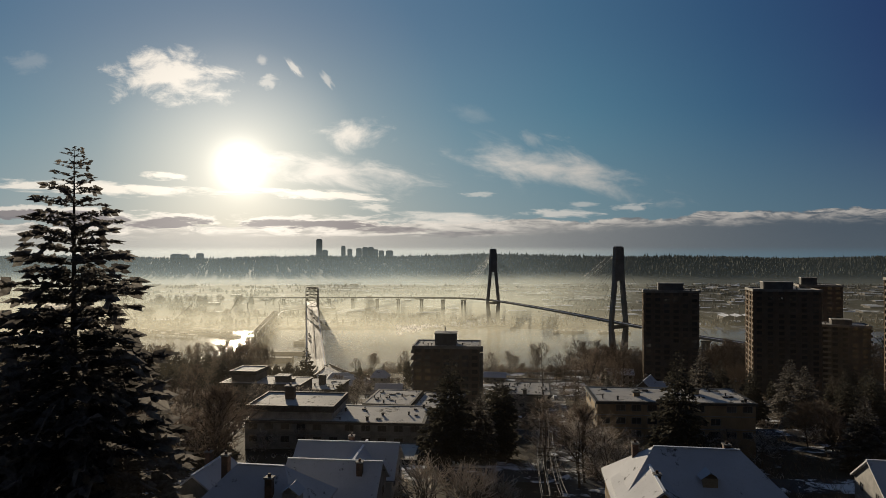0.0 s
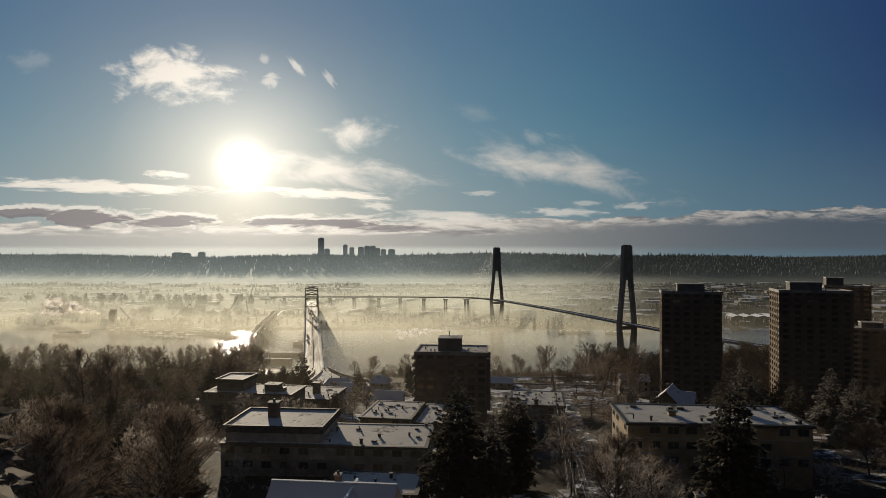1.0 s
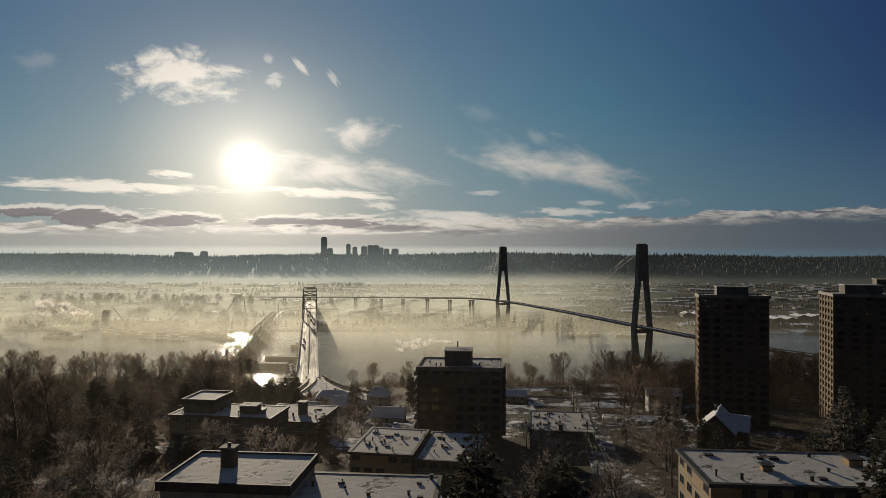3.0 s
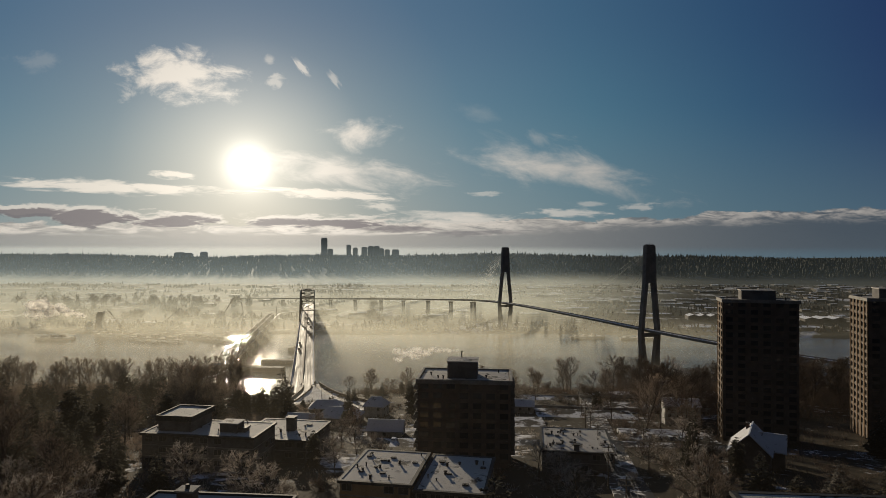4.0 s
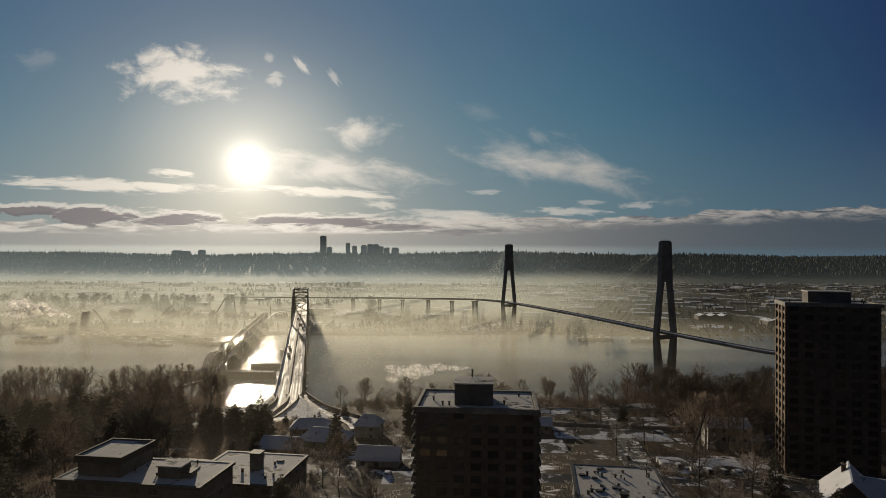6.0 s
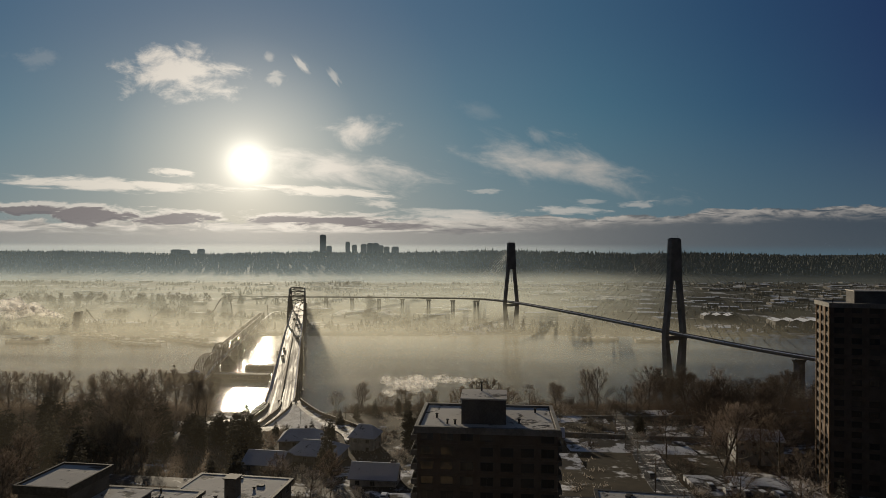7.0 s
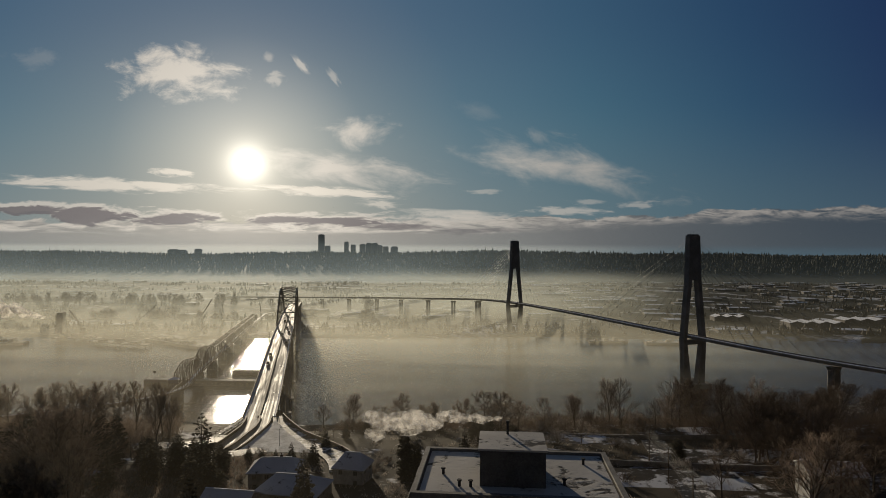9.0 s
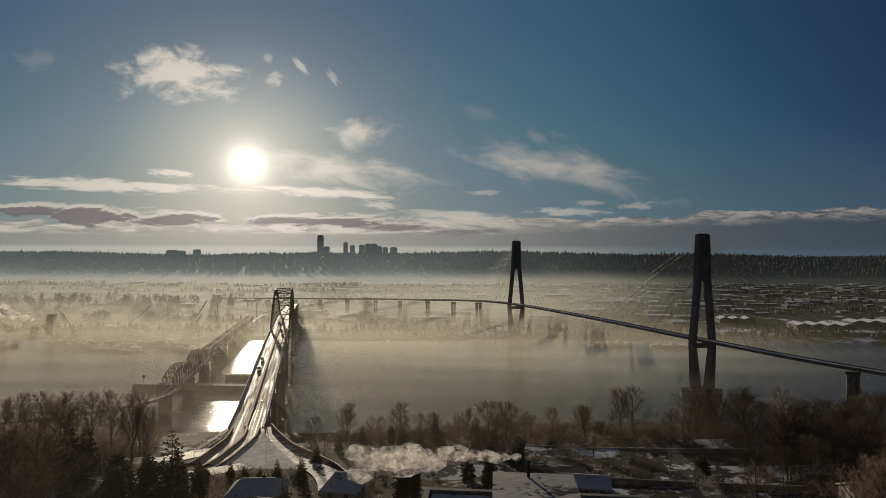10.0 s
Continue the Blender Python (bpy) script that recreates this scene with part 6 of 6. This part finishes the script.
brush("undergrowth", 6500, 61, lambda r: (lambda y: (r.uniform(-270, -60 if y < 262 else -122), y))(r.uniform(90, 395)), 2.6, "twigs", "tangled frosty undergrowth on the wooded slope")
# the darker twigs here stand in for shade on this side
brush("undergrowth", 5500, 62, lambda r: (r.uniform(54, 280), r.uniform(80, 460)), 2.4, "brown_twigs", "tangled brown undergrowth round the apartment towers, coloured as if shaded")
def ramp_slope(r):
    while True:
        x, y = r.uniform(-124, -62), r.uniform(258, 378)
        on_road = abs(y - (284 - 0.16 * (x + 20))) < 6 or (x < -86 and abs(y - (358 + 0.75 * (x + 110))) < 8)
        if not on_road and not any(abs(x - bx) < bw + 2 and abs(y - by) < bd + 2 for bx, by, bw, bd in ((-68, 237, 19, 10), (-52, 253, 14, 13), (-49, 330, 10, 8), (-58, 345, 9, 7), (-62, 318, 8, 7))):
            return x, y


brush("undergrowth", 1900, 68, ramp_slope, 1.9, "twigs", "patchy brown scrub on the slope below the ramp")
brush("bare_thicket", 2600, 64, lambda r: (r.uniform(95, 300), r.uniform(335, 470)), 11.0, "brown_twigs", "dense brown leafless wood by the river bank")
brush("bare_thicket", 1700, 65, lambda r: (r.uniform(-290, -118), r.uniform(375, 425)), 9.0, "twigs", "dense leafless thicket behind the poplars")
KEEP_CLEAR = [(-25, 148, 24, 13), (2, 247, 17, 11), (-16, 206, 11, 14), (0, 204, 10, 14), (33, 244, 13, 14), (51, 144, 22, 10), (-68, 237, 19, 10), (-52, 253, 14, 13), (-15, 92, 12, 17), (37, 82, 15, 11),
              (-26, 302, 8, 6), (-35, 346, 6, 6), (-49, 330, 10, 8), (-58, 345, 9, 7), (-62, 318, 8, 7), (-8, 318, 6, 6), (79, 237, 8, 8), (-22, 74, 9, 8)]


def open_garden(r):
    while True:
        x, y = r.uniform(-64, 66), r.uniform(84, 440)
        if abs(x - (10 + 0.155 * (y - 60))) < 8 or any(abs(x - bx) < bw and abs(y - by) < bd for bx, by, bw, bd in KEEP_CLEAR):
            continue
        if y > 375 and x < -40:
            continue
        return x, y


brush("garden_scrub", 1500, 66, open_garden, 1.1, "frost_twigs", "frosted hedges and scrub in the gardens")
brush("bank_thicket", 1900, 67, lambda r: (r.uniform(-58, 125), r.uniform(420, 548)), 5.0, "brown_twigs", "brown leafless thicket along the river bank")
brush("bank_undergrowth", 3200, 63, lambda r: (r.uniform(-60, 300), r.uniform(430, 548)), 2.4, "brown_twigs", "brown scrub along the river bank")

# ---- distant woods, flats and town ----
def cone_wood(name, count, seed, place, size, material, label, ragged=True):
    rnd = random.Random(seed)
    v, f = [], []
    for k in range(count):
        x, y = place(rnd)
        z = ground_z(x, y)
        if z < 1.5:
            continue
        h, r = size(rnd)
        i, n = len(v), 5
        w0 = rnd.uniform(0, 6.28)
        lean = rnd.uniform(-0.4, 0.4)
        for ring, (fz, fr) in enumerate(((0.0, 0.7), (0.3, 1.0), (0.62, 0.55))):
            for j in range(n):
                w = w0 + 2 * math.pi * j / n
                q = r * fr * rnd.uniform(0.7, 1.25)
                v.append((x + q * math.cos(w), y + q * math.sin(w), z - 0.5 + h * fz * rnd.uniform(0.9, 1.1)))
        v.append((x + lean, y, z + h))
        for ring in range(2):
            f += [(i + ring * n + j, i + ring * n + (j + 1) % n, i + (ring + 1) * n + (j + 1) % n, i + (ring + 1) * n + j) for j in range(n)]
        f += [(i + 2 * n + j, i + 2 * n + (j + 1) % n, i + 3 * n) for j in range(n)]
    me = bpy.data.meshes.new(name)
    me.from_pydata(v, [], f)
    me.materials.append(M[material])
    return tagged(new(name, me), label, "woods", kind="stuff")


cone_wood("ridge_woods", 12500, 41, lambda r: (r.uniform(-3300, 3300), 2600 + 1600 * r.random() ** 0.9), lambda r: (r.uniform(11, 26) * (1.45 if r.random() < 0.12 else 1), r.uniform(3.5, 6.5)), "far_woods", "dark conifer woods covering the distant ridge")
rc = random.Random(44)
copses = [(rc.uniform(-1700, 1900), 965 + 1230 * rc.random() ** 1.2, rc.uniform(8, 45)) for k in range(330)]


def in_copse(r):
    cx, cy, spread_ = copses[int(r.random() * len(copses))]
    return cx + r.gauss(0, spread_), max(962.0, cy + r.gauss(0, spread_ * 0.5))


cone_wood("flatland_trees", 4200, 42, in_copse, lambda r: (r.uniform(4, 11), r.uniform(1.4, 3.0)), "far_bare", "leafless trees in copses on the misty flats")
cone_wood("shore_trees", 500, 43, lambda r: (r.uniform(-1000, 1200), 955 + 60 * r.random()), lambda r: (r.uniform(5, 12), r.uniform(1.6, 3.2)), "far_bare", "leafless trees along the far shore")

rw_ = random.Random(51)
for k in range(420):                      # snow-roofed sheds and warehouses on the flats
    x, y = rw_.uniform(-1100, 1500), rw_.uniform(990, 2250)
    if x < 150 and rw_.random() < 0.75:
        continue
    w, d, h = rw_.uniform(10, 38) * (1.9 if rw_.random() < 0.12 else 1), rw_.uniform(12, 30), rw_.uniform(2.6, 5)
    b = thing("warehouse", (x, y, ground_z(x, y)), rw_.uniform(-14, 10), "long low warehouse with a snow-covered roof on the flats", "warehouse", "warehouses on the flats")
    part("wall", Geo().box(-w / 2, w / 2, -d / 2, d / 2, -1, h), M["stucco_grey"], b)
    g = Geo()
    for s in (-1, 1):
        g.quad((-w / 2 - 0.5, s * (d / 2 + 0.5), h - 0.1), (w / 2 + 0.5, s * (d / 2 + 0.5), h - 0.1), (w / 2 + 0.5, 0, h + d * 0.02), (-w / 2 - 0.5, 0, h + d * 0.02))
    part("roof", g, M["snow"], b)
    g = Geo()
    for s in (-1, 1):
        g.tri((s * w / 2, -d / 2, h), (s * w / 2, d / 2, h), (s * w / 2, 0, h + d * 0.018))
    part("gable", g, M["stucco_grey"], b)


def sawtooth_shed(x, y, rz, length, depth, bays):
    """A works hall under a row of cross gables."""
    b = thing("works_hall", (x, y, ground_z(x, y)), rz, "wide dark works hall under a row of snowy gabled roofs", "works hall", "works halls on the flats")
    part("wall", Geo().box(-length / 2, length / 2, -depth / 2, depth / 2, -1, 6.5), M["stucco_grey"], b)
    step = length / bays
    for k in range(bays):
        x0 = -length / 2 + k * step
        g = Geo()
        for a, c in ((x0, x0 + step / 2), (x0 + step, x0 + step / 2)):
            g.quad((a, -depth / 2 - 0.5, 6.4), (a, depth / 2 + 0.5, 6.4), (c, depth / 2 + 0.5, 9.4), (c, -depth / 2 - 0.5, 9.4))
        roof = part("roof", g, M["snow"], b, "snowy gabled roof bay")
        face = Geo()
        face.tri((x0, -depth / 2 - 0.05, 6.4), (x0 + step, -depth / 2 - 0.05, 6.4), (x0 + step / 2, -depth / 2 - 0.05, 9.3))
        face.tri((x0 + step, depth / 2 + 0.05, 6.4), (x0, depth / 2 + 0.05, 6.4), (x0 + step / 2, depth / 2 + 0.05, 9.3))
        part("gable", face, M["stucco_grey"], roof, "plain grey gable end")
    return b


sawtooth_shed(516, 1047, -6, 78, 34, 4)
sawtooth_shed(610, 1085, -4, 64, 30, 3)
sawtooth_shed(430, 1120, -8, 52, 26, 3)


def far_tower(x0, x1, top, y, seed):
    """A distant high-rise between two sight lines, its top at a slope above level."""
    k = y / 1079
    xa, xb = (x0 - 784) * k, (x1 - 784) * k
    zt = 116 + (450 - top) * k
    x, z0 = (xa + xb) / 2, ground_z((xa + xb) / 2, y) - 2
    b = thing("high_rise", (x, y, z0), 8, "distant high-rise in the haze on the far ridge", "high-rise", "distant high-rises")
    w = (xb - xa) * 0.94
    part("shaft", Geo().box(-w / 2, w / 2, -w * 0.4, w * 0.4, 0, zt - z0 - 5, w * 0.08), M["far_city"], b)
    part("crown", Geo().box(-w * 0.36, w * 0.36, -w * 0.3, w * 0.3, zt - z0 - 5, zt - z0), M["far_city"], b)
    bands = Geo()
    for q in range(1, int((zt - z0) / 9)):
        bands.box(-w / 2 - 0.6, w / 2 + 0.6, -w * 0.4 - 0.6, w * 0.4 + 0.6, q * 9, q * 9 + 1.5)
    part("floor_bands", bands, M["far_city"], b)


for i, (x0, x1, top) in enumerate([(560, 571, 424), (571, 581, 443), (604, 612, 436), (615, 624, 441), (630, 641, 440), (641, 652, 438), (651, 662, 438), (660, 670, 442), (670, 680, 444), (683, 696, 444), (304, 322, 450), (318, 335, 451), (349, 361, 449), (516, 524, 456), (540, 547, 455)]):
    far_tower(x0, x1, top, 4300 + (i * 37) % 160, i)

# ---- street furniture, wires, vehicles ----
def utility_pole(x, y, h, rz):
    z = ground_z(x, y)
    p = thing("utility_pole", (x, y, z), rz, "wooden utility pole with crossarms and wires", "utility pole", "utility poles")
    part("post", Geo().tube((0, 0, -1), (0, 0, h), 0.19, 0.13, 8, True), M["wood_pole"], p)
    for k, zz in enumerate((h - 0.5, h - 1.6)):
        arm = part("crossarm", Geo().box(-1.35, 1.35, -0.07, 0.07, zz - 0.08, zz + 0.08), M["wood_pole"], p)
        for s in (-1.2, -0.5, 0.5, 1.2):
            part("insulator", Geo().tube((s, 0, zz + 0.08), (s, 0, zz + 0.30), 0.06, 0.05, 6, True), M["concrete"], arm)
    part("transformer", Geo().tube((0.45, 0, h - 3.4), (0.45, 0, h - 2.3), 0.28, 0.28, 10, True), M["dark_metal"], p, "grey transformer can")
    return z + h


pole_line = [(11, 60), (15, 90), (20.5, 122), (25, 152), (30, 184), (35, 216), (40.3, 248), (45.5, 280), (50.7, 311), (56, 342), (61, 374)]
tops = [utility_pole(x, y, 10.5, -9.4) for x, y in pole_line]
for offs, drop in ((-1.2, 0.2), (-0.5, 0.2), (0.5, 0.2), (1.2, 0.2), (-1.2, 1.3), (1.2, 1.3), (0.2, 3.2), (0.15, 3.8)):
    w = Geo()
    for (a, za), (b, zb) in zip(zip(pole_line, tops), zip(pole_line[1:], tops[1:])):
        prev = None
        for k in range(9):
            t = k / 8
            q = Vector((a[0] + (b[0] - a[0]) * t + offs, a[1] + (b[1] - a[1]) * t, za + (zb - za) * t - drop - 0.75 * 4 * t * (1 - t)))
            if prev:
                w.tube(prev, q, 0.03, 0.03, 3)
            prev = q
    solid("overhead_wire", w, M["rime"], "sagging rime-coated overhead wire strung along the street poles", "wire", group="overhead wires")


def street_lamp(x, y, z, rz, h=9.0):
    p = thing("street_lamp", (x, y, z), rz, "tall slender street lamp with a curved arm", "street lamp", "street lamps")
    part("post", Geo().tube((0, 0, -0.5), (0, 0, h - 0.8), 0.11, 0.07, 7), M["dark_metal"], p)
    arm = Geo()
    pts = [Vector((0, 0, h - 0.8)), Vector((0.25, 0, h - 0.25)), Vector((0.9, 0, h)), Vector((2.0, 0, h + 0.05))]
    for a, b in zip(pts, pts[1:]):
        arm.tube(a, b, 0.06, 0.05, 6)
    part("arm", arm, M["dark_metal"], p)
    part("lamp_head", Geo().box(1.7, 2.6, -0.14, 0.14, h - 0.05, h + 0.12, 0.05), M["lamp_glass"], p)


for s in (20, 75, 130, 185, 420, 475):
    for side in (-1, 1):
        q = road_at(s, side * 7.4)
        street_lamp(q.x, q.y, q.z, (0 if side < 0 else 180) - 14)
for x, y in ((-70, 392), (-52, 402), (-88, 376), (-112, 366), (64, 345), (84, 352), (-60, 268), (-118, 352)):
    street_lamp(x, y, ground_z(x, y), R.uniform(0, 360), 8)


def car(at, rz, paint, label, van=False):
    c = thing("car", at, rz, label, "car", "parked and passing cars")
    L, Wd, H = (4.9, 1.9, 2.0) if van else (4.4, 1.78, 1.45)
    side = [(-L / 2, 0.35), (L / 2, 0.35), (L / 2, 0.75), (L * 0.27, 0.92), (L * 0.16, H), (-L * 0.28, H), (-L * 0.40, 0.98), (-L / 2, 0.9)]
    g = Geo()
    i, n = len(g.v), len(side)
    for yy in (-1, 1):
        for x, z in side:
            g.v.append((x, yy * Wd / 2 * (0.84 if z > 1.2 else 1.0), z))
    g.f += [tuple(i + k for k in range(n)), tuple(i + n + k for k in reversed(range(n)))]
    g.f += [(i + (k + 1) % n, i + k, i + n + k, i + n + (k + 1) % n) for k in range(n)]
    body = part("body", g, M[paint], c)
    part("snow_cap", Geo().box(-L * 0.26, L * 0.14, -Wd * 0.38, Wd * 0.38, H, H + 0.09), M["snow"], c)
    part("windscreen", Geo().box(L * 0.19, L * 0.235, -Wd * 0.38, Wd * 0.38, 0.98, H - 0.12), M["glass"], body)
    part("rear_window", Geo().box(-L * 0.37, -L * 0.335, -Wd * 0.38, Wd * 0.38, 1.02, H - 0.12), M["glass"], body)
    for sx in (-0.31, 0.31):
        for sy in (-1, 1):
            wheel = part("wheel", Geo().tube((sx * L, sy * (Wd / 2 - 0.2), 0.32), (sx * L, sy * (Wd / 2 + 0.01), 0.32), 0.32, 0.32, 12, True), M["tyre"], c)
            part("rim", Geo().tube((sx * L, sy * (Wd / 2), 0.32), (sx * L, sy * (Wd / 2 + 0.03), 0.32), 0.18, 0.16, 8, True), M["concrete"], wheel)
    return c


road_yaw = math.degrees(math.atan2(RD.y, RD.x))
for s, side, v in ((122, -4.1, 0), (147, -4.2, 0), (188, 4.0, 0), (236, 4.0, 0), (262, 1.6, 0), (300, -1.6, 1)):
    q = road_at(s, side, 0.01)
    car(q, road_yaw + (0 if side > 0 else 180), "car_dark", "dark car on the wet bridge deck", bool(v))
for k, (x, y) in enumerate([(66, 286), (70, 285), (74, 284.5), (78, 284), (82, 283), (64, 292), (69, 291), (25, 200), (38, 268), (48, 262), (29, 168), (33.6, 196), (44.5, 264), (24, 132), (52, 304), (-22, 283), (2, 281)]):
    z = ground_z(x, y) + 0.47
    car((x, y, z), 80 + (k * 37) % 25, "car_pale" if k % 3 == 0 else "car_dark", "pale snow-dusted parked car" if k % 3 == 0 else "dark parked car with snow on its roof")

# ---- drifting mist over the river and flats ----
def mist_sheet(name, y, z1, seed, material, label, bow=60):
    """A tall, slowly billowing veil of mist across the valley."""
    rnd = random.Random(seed)
    g = Geo()
    cols, rows = 60, 8
    half = 1500 + y * 0.7
    pts = []
    for r in range(rows + 1):
        for c in range(cols + 1):
            x = -half + 2 * half * c / cols
            pts.append((x, y + bow * math.sin(x * 0.004 + seed) + 0.25 * bow * math.sin(x * 0.013 + r * 0.6 + seed), -0.5 + z1 * r / rows))
    g.v = pts
    g.f = [(r * (cols + 1) + c, r * (cols + 1) + c + 1, (r + 1) * (cols + 1) + c + 1, (r + 1) * (cols + 1) + c) for r in range(rows) for c in range(cols)]
    return solid(name, g, material, label, "mist", "stuff", smooth=True)


for k, (y, d, top) in enumerate([(600, 0.05, 26), (660, 0.11, 34), (735, 0.20, 40), (815, 0.23, 44), (882, 0.22, 48), (950, 0.18, 50), (1025, 0.17, 52), (1115, 0.18, 54), (1215, 0.18, 56), (1335, 0.19, 58),
                                 (1475, 0.19, 54), (1645, 0.19, 54), (1845, 0.18, 54), (2085, 0.15, 56), (2330, 0.10, 58)]):
    mist_sheet("river_mist" if y < 1000 else "valley_mist", y, top + 26, k + 1, mist_material("drifting_mist", d, 0.0, 9.0, top, 0.0055 - 0.0000016 * y, side=(-60 + 0.12 * (y - 600), (340 if y < 900 else 150) + 0.52 * (y - 600)), far=0.08 if y < 900 else 0.04, tint=(0.90, 0.88, 0.74) if y < 900 else (0.88, 0.905, 0.79) if y < 1200 else (0.80, 0.85, 0.78)),
               "thin sunlit mist drifting over the river" if y < 1000 else "pale mist lying over the flats", 22)
for k, (y, d) in enumerate([(212, 0.030), (292, 0.048), (384, 0.072), (470, 0.055), (540, 0.05)]):   # haze added over the slope; it lifts the blacks as veiling glare does
    mist_sheet("hillside_haze", y, 118, k + 31, mist_material("hillside_haze", d, -40, -20, 112, 0.004, side=(-90, 0.30 * y), far=0.08, tint=(0.76, 0.69, 0.55)), "faint haze added over the hillside to lift its dark tones", 4)
for k, (y, d) in enumerate([(30, 0.014), (68, 0.005), (128, 0.005), (170, 0.004)]):   # sheets added in place of lens glare, lifting the gardens' dark tones
    mist_sheet("garden_haze", y, 106, k + 51, mist_material("garden_haze", d, -40, 60, 112, 0.004, side=(0, 0.6 * y), far=0.5, tint=(0.76, 0.69, 0.60)), "faint sheet added over the gardens to lift their dark tones", 4)
mist_sheet("ridge_haze", 2200, 260, 6, mist_material("ridge_haze", 0.36, -60, -20, 240, 0.0015, tint=(0.38, 0.50, 0.60), side=(-350, 800), far=0.12), "thin bluish haze in front of the wooded ridge", 10)


# ---- steam from the rooftop flue and the far mill ----
def steam(name, at, drift, length, size, density, seed, label):
    rnd = random.Random(seed)
    mat = bpy.data.materials.new("steam")
    mat.use_nodes = True
    N = Nodes(mat.node_tree)
    geo = N.n("ShaderNodeNewGeometry", out=0)
    d = N.m("MULTIPLY", N.band(N.noise(geo, 1.6 / size, 5.0, 0.6, 0.3), 0.34, 0.72), density)
    fog = N.n("ShaderNodeAddShader", ins={0: N.n("ShaderNodeBsdfTranslucent", ins={0: (0.66, 0.64, 0.61, 1)}), 1: N.n("ShaderNodeBsdfDiffuse", ins={0: (0.4, 0.4, 0.4, 1)})})
    N.n("ShaderNodeOutputMaterial", ins={0: N.n("ShaderNodeMixShader", ins={0: d, 1: N.n("ShaderNodeBsdfTransparent"), 2: fog})})
    bm = bmesh.new()
    n = 18
    for k in range(n):
        t = k / (n - 1)
        c = Vector(at) + Vector(drift) * (length * t) + Vector((0, 0, size * 0.5 * math.sin(t * 2.2)))
        r = size * (0.22 + 0.75 * t) * rnd.uniform(0.6, 1.2)
        c += Vector((rnd.uniform(-0.5, 0.5), rnd.uniform(-0.5, 0.5), rnd.uniform(-0.7, 0.7))) * size * t
        made = bmesh.ops.create_icosphere(bm, subdivisions=3, radius=1.0)
        for vv in made["verts"]:
            w = vv.co.copy()
            bulge = 1 + 0.35 * noise.noise(w * 1.7 + Vector((k, seed, 0))) + 0.15 * noise.noise(w * 4.1 + Vector((k, seed, 3)))
            vv.co = c + Vector((w.x * r * 1.35, w.y * r, w.z * r * 0.8)) * bulge
    me = bpy.data.meshes.new(name)
    bm.to_mesh(me)
    bm.free()
    me.materials.append(mat)
    me.polygons.foreach_set("use_smooth", [True] * len(me.polygons))
    return tagged(new(name, me), label, "steam", kind="stuff")


steam("steam_plume", (0.8, 250.9, 86.4), (-0.97, 0.2, -0.16), 20, 1.8, 0.45, 3, "white steam drifting from the rooftop flue")
steam("steam_plume", (-522, 935, 24), (-1, 0.1, 0.06), 80, 13, 0.9, 5, "low white steam drifting beside the far mill")
